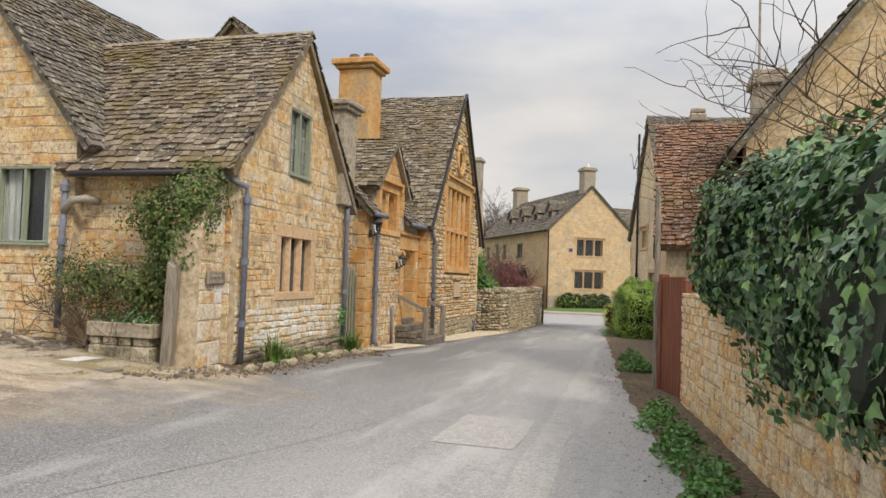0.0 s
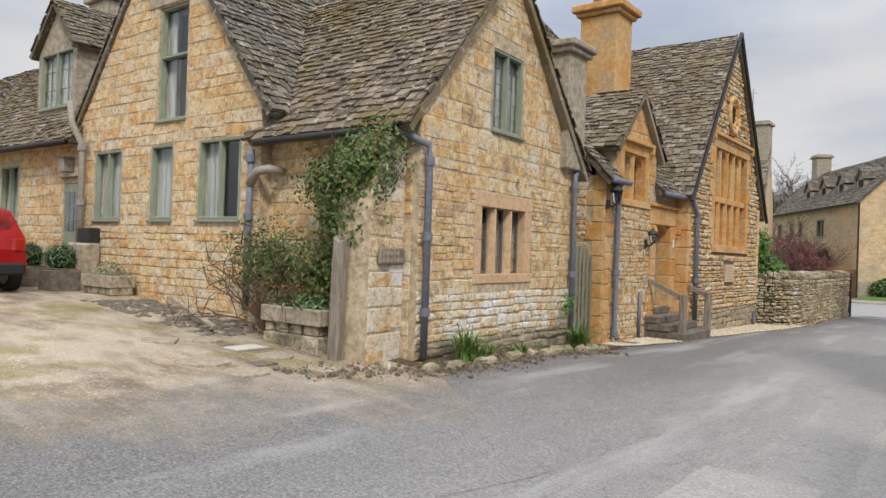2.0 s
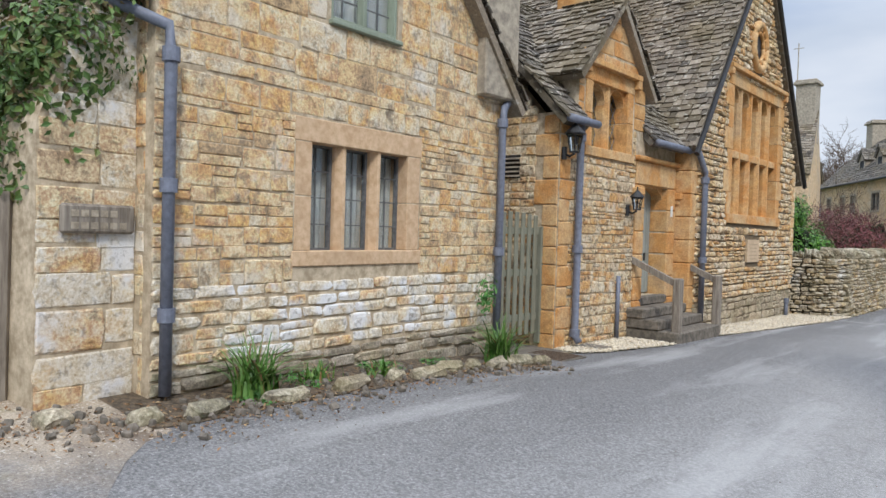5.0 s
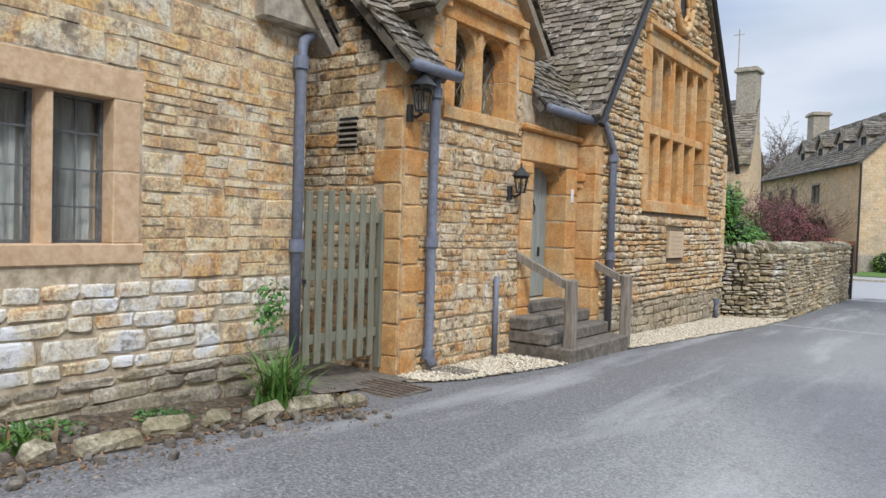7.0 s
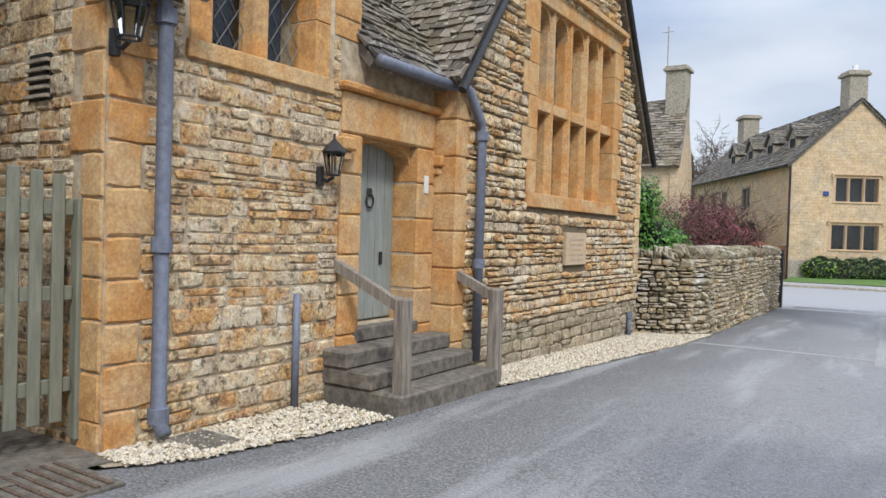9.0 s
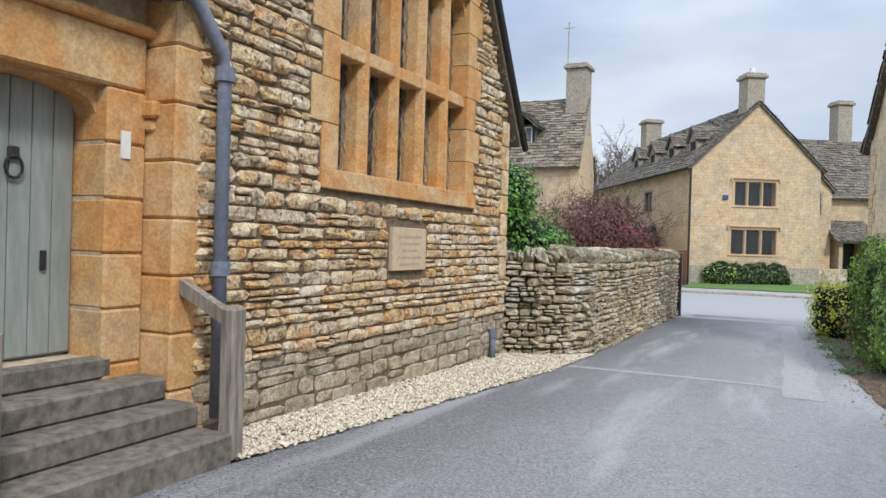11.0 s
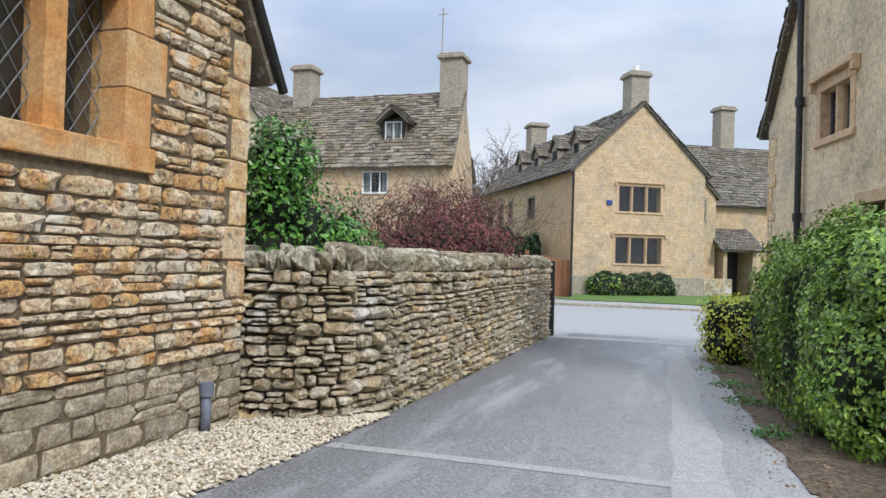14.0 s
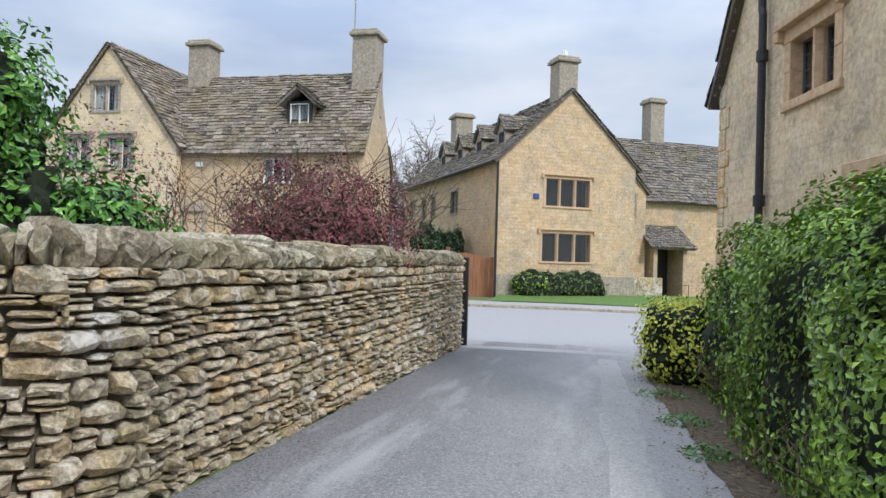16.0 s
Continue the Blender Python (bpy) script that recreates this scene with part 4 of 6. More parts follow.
part("chimney", boxes((-19.3, -18.3, 12.0, 12.8, 5.5, 8.0), (-19.4, -18.2, 11.9, 12.9, 8.0, 8.15), bev=.03), M_GREYSTONE, house_b)
# rear gable seen over the cottage ridge
FR = frame_at(-13.2, 18.0, 0)
wall("wall", house_b, FR, [(0, 3), (3.4, 3), (3.4, 7.3), (1.7, 9.1), (0, 7.3)], [], .4, M_B)
roof(house_b, (-9.6, 17.8, 7.1), (0, 1, 0), Vector((-1.85, 0, 2.0)).normalized(), 4, 2.75, M_SLATE2, "stone slates")
roof(house_b, (-13.4, 21.8, 7.1), (0, -1, 0), Vector((1.85, 0, 2.0)).normalized(), 4, 2.75, M_SLATE2, "stone slates")

# ---- schoolhouse: entrance range and great gable ----
school = thing("schoolhouse", "old golden stone schoolhouse with leaded windows and steep gables", "house", (-8.5, 22, 0))
FP = frame_at(-6.53, 16.45, 90)         # u = y - 16.45
hP = [(.86, 3.08, 2.04, 4.1), (2.72, .66, 3.72, 2.62)]
outP = [(0, -.05), (4.4, -.05), (4.4, 3.5), (2.7, 3.5), (2.7, 4.3), (1.58, 5.45), (.46, 4.3), (.46, 3.5), (0, 3.5)]
wP = wall("wall", school, FP, outP, hP, .45, M_MORTAR, "thin coursed limestone with orange ashlar corners")


def spanP(z):
    if z < 3.5:
        return 0.0, 4.2
    return (.46, 2.7) if z < 4.3 else (.46 + (z - 4.3) * .97, 2.7 - (z - 4.3) * .97)


hp2 = [(.62, 2.9, 2.3, 4.3), (2.42, .0, 4.4, 3.5), (-1, -1, .28, 3.4)]
pieces("stone", wP, RUBBLE, courses(FP, spanP, -.05, 3.5, (.07, .2), (.14, .44), hp2, (.008, .028), .008, .02, .25), M_S, 300, "further_stones", near_a)
pieces("ashlar_block", wP, SMOOTH, quoins(FP, 0, -.05, 3.45, 1) + courses(FP, spanP, 4.3, 5.45, (.24, .3), (.4, .6), [], (.01, .016)) + courses(FP, lambda z: (.46, 2.7), 3.5, 4.3, (.2, .27), (.3, .4), [(.62, 2.9, 2.3, 4.3)], (.01, .016)), M_ASH, 80, "further_blocks")
window(school, FP, .86, 3.08, 2.04, 4.1, 2, None, "diamond", (3, 5), stone=.2, stone_mat_=M_ASH, hood=True, back=.22, mull=.14, arched=True, curtain=False, label="two-light arched stone window with diamond leading")
# side wall of the entrance range above the gate
FPs = frame_at(-10.5, 16.45, 0)
wPs = wall("wall", school, FPs, [(0, -.05), (3.52, -.05), (3.52, 3.5), (1.2, 6.1), (0, 6.1)], [], .4, M_MORTAR)
pieces("stone", wPs, RUBBLE, courses(FPs, lambda z: (0, 3.57 if z < 3.5 else 3.97 - (z - 3.1) * .9), -.05, 6, (.09, .18), (.18, .45), [(3.6, -1, 5, 3.5)], (.008, .024)), M_S, 100, "further_stones", lambda m: -m.translation.x)
pieces("ashlar_block", wPs, SMOOTH, quoins(FPs, 3.96, -.05, 3.45, -1), M_ASH, 20, "further_blocks")
vent = part("air_vent", boxes((3.0, 3.28, -.03, .02, 2.55, 2.9), F=FPs), M_BLACK, school, "black louvred vent")
for k in range(5):
    part("slat", boxes((2.99, 3.29, -.06, -.028, 2.57 + k * .066, 2.595 + k * .066), F=FPs @ pose(0, 0, 0, 0, 0, 0)), M_GREYSTONE, vent)
vP = Vector((-2.6, 0, 2.75)).normalized()
roof(school, (-6.3, 16.28, 3.36), (0, 1, 0), vP, .65, 3.6, M_SLATE3, "dark stone slates over the entrance", 60)
roof(school, (-6.3, 19.12, 3.36), (0, 1, 0), vP, 1.62, 3.6, M_SLATE3, "dark stone slates over the doorway", 120)
roof(school, Vector((-6.3, 16.93, 3.36)) + vP * .8, (0, 1, 0), vP, 2.2, 2.8, M_SLATE3, "dark stone slates over the entrance", 0)
roof(school, (-11.6, 21, 3.36), (0, -1, 0), Vector((2.6, 0, 2.75)).normalized(), 4.7, 3.6, M_SLATE3, "dark stone slates")
# little gable roof over the upper window
roof(school, (-6.38, 19.35, 4.1), (-1, 0, 0), Vector((0, -1.3, 1.4)).normalized(), 2.6, 1.95, M_SLATE2, "stone slates on the small gable")
roof(school, (-8.98, 16.71, 4.1), (1, 0, 0), Vector((0, 1.3, 1.4)).normalized(), 2.6, 1.95, M_SLATE2, "stone slates on the small gable", 60)
# doorway
doorway = [("door_lintel", (2.425, 4.045, -.045, .35, 2.612, 3.02)), ("door_cornice", (2.36, 4.12, -.12, .3, 3.02, 3.1))]
for a, b in jamb_blocks(.2, 2.61):
    doorway += [("door_jamb", (2.42, 2.728, -.05, .35, a, b)), ("door_jamb", (3.712, 4.05, -.05, .35, a, b))]
for a, b in jamb_blocks(-.05, 3.4):
    doorway.append(("buttress", (4.06, 4.42, -.34, .3, a, b)))
for nm, a in doorway:
    part(nm, boxes(a, F=FP, bev=.02), M_ASH, school, "orange ashlar doorway stone")
for uu in (2.3, 4.0):
    part("label_stop", boxes((uu, uu + .2, -.17, .0, 2.42, 2.55), (uu + .03, uu + .17, -.13, .0, 2.32, 2.42), F=FP, bev=.02), M_ASH, school)
bm = bmesh.new()
for sg in (0, 1):
    pts = [(2.72, 2.62), (2.72, 2.4), (2.78, 2.5), (2.95, 2.57), (3.22, 2.6), (3.22, 2.62)]
    pts = [(6.44 - u, z) if sg else (u, z) for u, z in pts]
    lay = [[bm.verts.new(FP @ Vector((u, d, z))) for u, z in pts] for d in (.08, .3)]
    bm.faces.new(lay[0])
    for k in range(5):
        bm.faces.new((lay[0][k], lay[0][k + 1], lay[1][k + 1], lay[1][k]))
part("arch_head", bm, M_ASH, school)
sd = part("door", boxes((2.74, 3.7, .3, .36, .68, 2.6), F=FP), M_DOOR, school, "grey green boarded door with iron ring")
for k in range(6):
    part("door_board", boxes((2.745 + k * .159, 2.745 + k * .159 + .152, .285, .31, .69, 2.59), F=FP, bev=.004), M_DOOR, sd)
bm = bmesh.new()
tube(bm, [FP @ Vector((3.24 + .06 * math.cos(a), .26, 1.98 + .075 * math.sin(a))) for a in np.linspace(0, 6.283, 13)], .012, 6)
box(bm, 3.2, 3.28, .255, .284, 2.03, 2.12, F=FP, bev=.01)
part("door_knocker", bm, M_BLACK, sd, "black iron ring knocker")
part("key_plate", boxes((3.45, 3.49, .26, .284, 1.28, 1.42), F=FP, bev=.004), M_BLACK, sd)
part("door_plate", boxes((3.82, 3.9, -.062, -.05, 2.1, 2.3), F=FP), M_WHITE, school, "small white plate")
# great gable
FS = frame_at(-6.2, 20.72, 90)          # u = y - 20.72
hS = [(1.85, 2.24, 4.92, 4.9)]
outS = [(0, -.3), (6.55, -.3), (6.55, 3.4), (3.4, 8.1), (0, 3.4)]
wS = wall("wall", school, FS, outS, hS, .5, M_MORTAR_S, "weathered coursed rubble gable")
spanS = lambda z: (0, 6.55) if z < 3.4 else ((z - 3.4) * .723, 6.55 - (z - 3.4) * .67)
hs2 = [(1.55, 1.98, 5.2, 5.1), (2.85, 1.2, 3.82, 1.74), (-1, -1, .3, 0), (6.2, 1, 9, 3.45), (2.85, 5.35, 3.55, 6.55)]
for k, (a, b) in enumerate(jamb_blocks(2.24, 4.9)):
    if k % 2:
        hs2.append((1.38, a, 5.39, b))
stonesS = courses(FS, spanS, .5, 8.05, (.065, .17), (.14, .46), hs2, (.016, .055), .012, .015, .14)
pieces("stone", wS, RAGGED, courses(FS, spanS, -.3, .5, (.09, .2), (.16, .5), hs2, (.008, .03), .006, .03, .25), M_S_BASE, 90, "further_stones")
pieces("stone", wS, RAGGED, stonesS, M_S, 300, "further_stones", near_a)
pieces("ashlar_block", wS, SMOOTH, quoins(FS, 6.55, 1, 3.4, -1), M_A, 20, "further_blocks")
wS1 = window(school, FS, 1.85, 2.24, 4.92, 4.9, 5, None, "diamond", (3, 6), transom=3.5, stone=.27, stone_mat_=M_ASH, hood=True, back=.24, mull=.15, arched=True, curtain=False, tooth=.17, label="tall five-light stone window with transom and diamond leading")
tab = part("wall_tablet", boxes((2.93, 3.74, -.05, .05, 1.22, 1.72), F=FS, bev=.006), M_SIGN, school, "pale inscribed stone tablet")
for k in range(5):
    a = .12 + .05 * (k % 3)
    part("worn_line", boxes((2.93 + a, 3.74 - a, -.0525, -.049, 1.6 - k * .08, 1.625 - k * .08), F=FS), M_LETTER, tab)
# round quatrefoil ring in the gable
bm = bmesh.new()
c = FS @ Vector((3.2, -.04, 5.95))
for r_, t_ in ((.42, .09), (.27, .04)):
    tube(bm, [FS @ Vector((3.2 + r_ * math.cos(a), -.04, 5.95 + r_ * 1.15 * math.sin(a))) for a in np.linspace(0, 6.2832, 29)], t_, 8)
for a in np.linspace(0, 6.2832, 13)[:-1]:
    tube(bm, [FS @ Vector((3.2 + q * math.cos(a), -.07, 5.95 + q * 1.15 * math.sin(a))) for q in (.3, .42)], .03, 6)
part("round_opening", bm, M_ASH, school, "carved round stone opening in the gable", True)
# no hole is cut: a black plate stands for the opening's shaded depth
part("opening_dark_plate", boxes((2.9, 3.5, -.01, .02, 5.6, 6.3), F=FS), M_BLACK, school)
vS = Vector((0, 3.5, 4.85)).normalized()
roof(school, (-13.2, 20.38, 3.38), (1, 0, 0), vS, 7.1, 5.95, M_SLATE2, "steep stone slates of the great gable", 260, lambda s: (0, 7.1), lambda m: -m.translation.x)
roof(school, (-6.1, 27.62, 3.2), (-1, 0, 0), Vector((0, -3.25, 4.85)).normalized(), 7.1, 5.85, M_SLATE2, "steep stone slates of the great gable", 0)
for p, q in (((20.36, 3.25), (24.12, 8.33)), ((27.68, 3.1), (24.12, 8.33))):
    bm = bmesh.new()
    tube(bm, [(-6.06, p[0], p[1]), (-6.06, q[0], q[1])], .055, 6)
    part("verge_board", bm, M_BLACK, school)
wall("wall", school, frame_at(-6.7, 27.25, 180), [(0, -.3), (6.5, -.3), (6.5, 3.4), (0, 3.4)], [], .4, M_S)
# tall chimney behind the entrance range
chs = part("chimney", boxes((-9.5, -8.4, 20.9, 21.9, 4.5, 8.45), (-9.6, -8.3, 20.8, 22.0, 8.45, 8.57), (-9.7, -8.2, 20.7, 22.1, 8.57, 8.77), bev=.03), M_ASH, school, "tall golden ashlar chimney with moulded cap")
for k in range(2):
    bm = bmesh.new()
    tube(bm, [(-9.2 + k * .5, 21.4, 8.75), (-9.2 + k * .5, 21.4, 9.05)], .19, 12, .16)
    part("chimney_pot", bm, M_STEP, chs)
part("chimney", boxes((-9.2, -8.5, 27.9, 28.5, 3.2, 6.3), (-9.3, -8.4, 27.8, 28.6, 6.3, 6.45), bev=.02), M_GREYSTONE, school)

# ---- dry stone garden wall ----
gw = thing("garden_wall", "dry stone garden wall with upright coping stones", "wall", (-5.3, 33, -.3))
PATHW = [(-6.35, 27.36), (-5.7, 27.52), (-5.3, 27.85), (-5.14, 28.35), (-5.36, 39.75)]
mats_w, cope = [], []
core = bmesh.new()
for (x0, y0), (x1, y1) in zip(PATHW, PATHW[1:]):
    L_ = math.hypot(x1 - x0, y1 - y0)
    ang = math.degrees(math.atan2(y1 - y0, x1 - x0))
    g0, g1 = ground(x0, y0), ground(x1, y1)
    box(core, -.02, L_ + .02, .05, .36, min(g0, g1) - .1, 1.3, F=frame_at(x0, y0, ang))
    F = frame_at(x0, y0, ang)
    gz = min(g0, g1)
    mats_w += courses(F, lambda z: (-.05, L_ + .05), gz - .05, 1.27, (.05, .16), (.09, .3), [], (.035, .1), .014, .04, .3)
    x = 0.0
    while x < L_:
        w = rng.uniform(.05, .12)
        h = rng.uniform(.15, .31)
        cope.append(F @ Matrix.LocRotScale((x + w / 2, .2, 1.26 + h / 2), Euler((0, rng.uniform(-.16, .16), rng.uniform(-.1, .1))), (w * 1.05, .22, h)))
        x += w
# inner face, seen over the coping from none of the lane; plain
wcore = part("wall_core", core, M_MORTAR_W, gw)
pieces("stone", gw, RAGGED, mats_w, M_W, 300, "further_stones", lambda m: abs(m.translation.y - 29.5))
pieces("coping_stone", gw, RAGGED, cope, M_COPE, 190, "further_coping_stones")
tagged(part("gate_post", boxes((-5.32, -5.2, 39.8, 39.92, -.6, 1.45), bev=.01), M_BLACK, None), "dark timber post at the wall end", "post")


# ---- golden house across the main road (turned about 31 degrees) ----
house_c = thing("golden_house", "large golden stone house with gable, dormers and stone slate roof", "house", (-5, 62, -.2))
FC = frame_at(-7.15, 57.0, 30.6)
CW, CA, CE = 7.25, 9.65, 6.2


def cw(u, d, z):
    return FC @ Vector((u, d, z))


def cdir(u, d, z):
    return (FC.to_3x3() @ Vector((u, d, z))).normalized()


hC = [(2.42, 4.05, 4.74, 5.36), (2.28, 1.42, 4.84, 2.76)]
wall("wall", house_c, FC, [(0, -.6), (CW, -.6), (CW, CE), (CW / 2, CA), (0, CE)], hC, .45, M_C, "coursed golden stone gable")
part("plinth", boxes((-.06, CW + .06, -.07, -.003, -.6, .78), F=FC, bev=.02), M_GREYSTONE, house_c, "pale weathered plinth")
for h in hC:
    window(house_c, FC, *h, 3, None, "square", (2, 3), stone=.13, stone_mat_=M_DRESS, hood=True, back=.14, mull=.15, curtain=False, label="three-light stone mullioned window")
FCl = frame_at(*cw(0, 17, 0).xy, 30.6 - 90)       # west side wall, u from the far end
hCl = [(1.5, 3.9, 2.3, 5.1), (4.3, 3.9, 5.1, 5.1), (6.3, 3.9, 7.1, 5.1), (10.0, 3.9, 11.2, 5.1), (9.4, .9, 10.6, 2.2)]
wall("wall", house_c, FCl, [(0, -.6), (16.54, -.6), (16.54, CE), (0, CE)], hCl, .4, M_C)
for h in hCl:
    window(house_c, FCl, *h, 2, M_LEAD, "", stone=.12, stone_mat_=M_GREYSTONE, back=.15, curtain=False, label="two-light stone window")
rC = math.hypot(CW / 2 + .25, CA - CE + .25)
roof(house_c, cw(-.28, 17.2, CE - .2), cdir(0, -1, 0), cdir(CW / 2 + .25, 0, CA - CE + .25), 17.35, rC, M_SLATE3, "grey stone slates with lichen", 0, expo=(.26, .18), wr=(.25, .5), thick=.05)
roof(house_c, cw(CW + .28, -.12, CE - .2), cdir(0, 1, 0), cdir(-CW / 2 - .25, 0, CA - CE + .25), 17, rC, M_SLATE3, "grey stone slates with lichen", 0, expo=(.26, .18), wr=(.25, .5), thick=.05)


def chimney(house, F, u, d, w, z0, z1, mat, pot=0.0):
    c = part("chimney", boxes((u - w / 2, u + w / 2, d - w / 2, d + w / 2, z0, z1 - .3), F=F, bev=.03), mat, house, "stone chimney stack")
    part("chimney_cap", boxes((u - w * .62, u + w * .62, d - w * .62, d + w * .62, z1 - .3, z1 - .12), (u - w * .54, u + w * .54, d - w * .54, d + w * .54, z1 - .12, z1), F=F, bev=.03), mat, c)
    if pot:
        bm_ = bmesh.new()
        tube(bm_, [F @ Vector((u, d, z1)), F @ Vector((u, d, z1 + pot))], .17, 12, .15)
        part("chimney_pot", bm_, M_WHITE, c, "short pale chimney pot")
    return c


chimney(house_c, FC, CW / 2 - .15, .55, 1.0, 8.7, 11.3, M_GREYSTONE, .35)
chimney(house_c, FC, CW / 2, 16.0, 1.2, 9.0, 11.4, M_GREYSTONE)


def dormer(house, F, u, d, z, w=1.1, h=1.0):
    """A small gabled dormer; F: u along the eave, d up into the slope."""
    body = wall("dormer", house, F, [(u, z - .3), (u + w, z - .3), (u + w, z + h), (u + w / 2, z + h + .7), (u, z + h)], [(u + .2, z, u + w - .2, z + h - .1)], .2, M_GREYSTONE, "gabled stone dormer")
    body.data.transform(F @ Matrix.Translation((0, d, 0)) @ F.inverted())
    G = F @ Matrix.Translation((0, d, 0))
    window(house, G, u + .2, z, u + w - .2, z + h - .1, 2, M_LEAD, "", back=.08, curtain=False)
    for a in (u, u + w - .08):
        part("dormer_cheek", boxes((a, a + .08, .202, 1.9, z - .3, z + h), F=G), M_GREYSTONE, house)
    for sg in (-1, 1):
        e = G @ Vector((u + w / 2 + sg * (w / 2 + .15), -.12 if sg > 0 else 2.2, z + h - .1))
        r3 = G.to_3x3()
        roof(house, e, r3 @ Vector((0, sg, 0)), r3 @ Vector((-sg * (w / 2 + .15), 0, .86)), 2.32, math.hypot(w / 2 + .15, .86), M_SLATE3, "grey stone slates", 0, expo=(.2, .16), thick=.04)


for k in range(4):
    dormer(house_c, FCl, 14.4 - k * 3.1, .9, 6.85)
# lower right-hand range with porch
FCr = FC @ Matrix.Translation((CW, 1.6, 0))
wall("wall", house_c, FCr, [(.0, -.6), (1.7, -.6), (1.7, 5.4), (0, 6.9)], [(.15, 3.9, 1.05, 5.0), (.05, 1.5, .6, 2.8)], .4, M_C)
window(house_c, FCr, .15, 3.9, 1.05, 5.0, 2, M_LEAD, "", stone=.12, stone_mat_=M_GREYSTONE, back=.15, curtain=False)
window(house_c, FCr, .05, 1.5, .6, 2.8, 1, M_LEAD, "", stone=.1, stone_mat_=M_GREYSTONE, back=.15, curtain=False)
FCw = FC @ Matrix.Translation((CW + 1.7, 2.6, 0))
wall("wall", house_c, FCw, [(0, -.6), (10, -.6), (10, 5.0), (0, 5.0)], [(.5, .3, 1.9, 2.3)], .4, M_C)
roof(house_c, FCw @ Vector((-2.6, -.35, 4.8)), cdir(1, 0, 0), cdir(0, 3.3, 3.6), 12.6, 5.3, M_SLATE3, "grey stone slates with lichen", 0, expo=(.26, .18), wr=(.25, .5), thick=.05)
roof(house_c, FCr @ Vector((1.95, -.15, 5.1)), cdir(0, 1, 0), cdir(-1.9, 0, 1.9), 3.2, 2.6, M_SLATE3, "grey stone slates", 0, expo=(.26, .18), wr=(.25, .5), thick=.05)
part("porch_wall", boxes((.2, .45, -1.5, 0, -.5, 2.4), (2.0, 2.25, -1.5, 0, -.5, 2.4), F=FCw, bev=.02), M_C, house_c)
part("porch_door", boxes((.46, 1.95, -.2, -.1, -.3, 2.3), F=FCw), M_BLACK, house_c, "dark doorway under the porch")
roof(house_c, FCw @ Vector((-.1, -1.8, 2.3)), cdir(1, 0, 0), cdir(0, 1.7, 1.2), 2.7, 2.1, M_SLATE3, "stone slates of the porch", 0, expo=(.2, .16), thick=.04)
part("low_wall", boxes((-1.6, .3, -2.2, -1.8, -.6, .75), F=FCw, bev=.03), M_W, house_c)
part("handrail", tubes(([FCw @ Vector((.6, -2.6, .4)), FCw @ Vector((2.0, -2.0, .4)), FCw @ Vector((2.0, -2.0, -.4))], .02)), M_BLACK, house_c)
chimney(house_c, FCw, 3.4, 3.6, .95, 6.8, 11.3, M_GREYSTONE)
part("skylight", boxes((2.6, 3.3, 1.3, 2.0, 6.55, 6.75), F=FCw @ Matrix.Translation((0, 0, 0)), bev=.02), M_BLACK, house_c, "small roof light")
part("downpipe", tubes(([cw(-.1, -.1, 6.0), cw(-.1, -.1, -.3)], .06)), M_BLACK, house_c, "black downpipe")
part("alarm_box", boxes((1.75, 2.05, -.08, 0, 4.35, 4.6), F=FC, bev=.02), M_BLUE, house_c, "small blue alarm box")
part("gutter", tubes(([cw(-.34, 0, CE - .22), cw(-.34, 17.2, CE - .22)], .07)), M_BLACK, house_c)

# ---- timber fence and gate beside it ----
fence = thing("timber_gate", "orange brown close-boarded timber gates and fence", "gate", (-9.3, 57.4, -.4))
for k in range(31):
    part("board", boxes((-11.6 + k * .141, -11.6 + k * .141 + .135, 57.3 + (k % 2) * .012, 57.33 + (k % 2) * .012, -.45, 1.62 + .1 * math.sin(k * .4) * (k > 14)), bev=.004), M_FENCE, fence)
for x in (-11.7, -9.6, -7.28):
    part("post", boxes((x, x + .16, 57.22, 57.4, -.5, 1.95), bev=.01), M_FENCE, fence)

# ---- grey-roofed house beyond the garden ----
house_d = thing("long_house", "golden stone house with steep stone slate roof and chimneys", "house", (-16, 54, -.3))
FDh = frame_at(-20.0, 51.5, 0)
hD = [(3.8, 4.35, 5.1, 5.35), (5.4, 1.2, 6.8, 2.6)]
wall("wall", house_d, FDh, [(0, -.5), (7.74, -.5), (7.74, 5.65), (0, 5.65)], hD, .45, M_C, "golden stone front")
window(house_d, FDh, *hD[0], 3, M_WHITE, "square", (2, 3), back=.1, curtain="sides", label="white three-light casement window")
window(house_d, FDh, *hD[1], 3, M_WHITE, "square", (2, 3), back=.1, curtain="sides", label="white three-light casement window")
part("lintel", boxes((3.6, 5.3, -.03, .1, 5.37, 5.55), F=FDh, bev=.02), M_GREYSTONE, house_d)
wall("wall", house_d, frame_at(-11.8, 51.5, 98), [(0, -.5), (6.4, -.5), (6.4, 5.65), (3.2, 9.6), (0, 5.65)], [], .45, M_C)
vD = Vector((0, 3.2, 3.9)).normalized()
roof(house_d, (-25.5, 51.2, 5.5), (1, 0, 0), vD, 13.7, 5.3, M_SLATE2, "steep grey brown stone slates", 0, lambda s: (0, 13.78 - s * .09), expo=(.24, .16), wr=(.22, .5), thick=.05)
roof(house_d, (-12.6, 58.2, 5.5), (-1, 0, 0), Vector((0, -3.2, 3.9)).normalized(), 13.7, 5.2, M_SLATE2, "stone slates", 0, expo=(.3, .2), wr=(.3, .6), thick=.05)
chimney(house_d, I4, -12.75, 54.3, 1.1, 7.6, 11.35, M_GREYSTONE)
chimney(house_d, I4, -21.0, 54.6, 1.05, 9.0, 11.3, M_GREYSTONE)
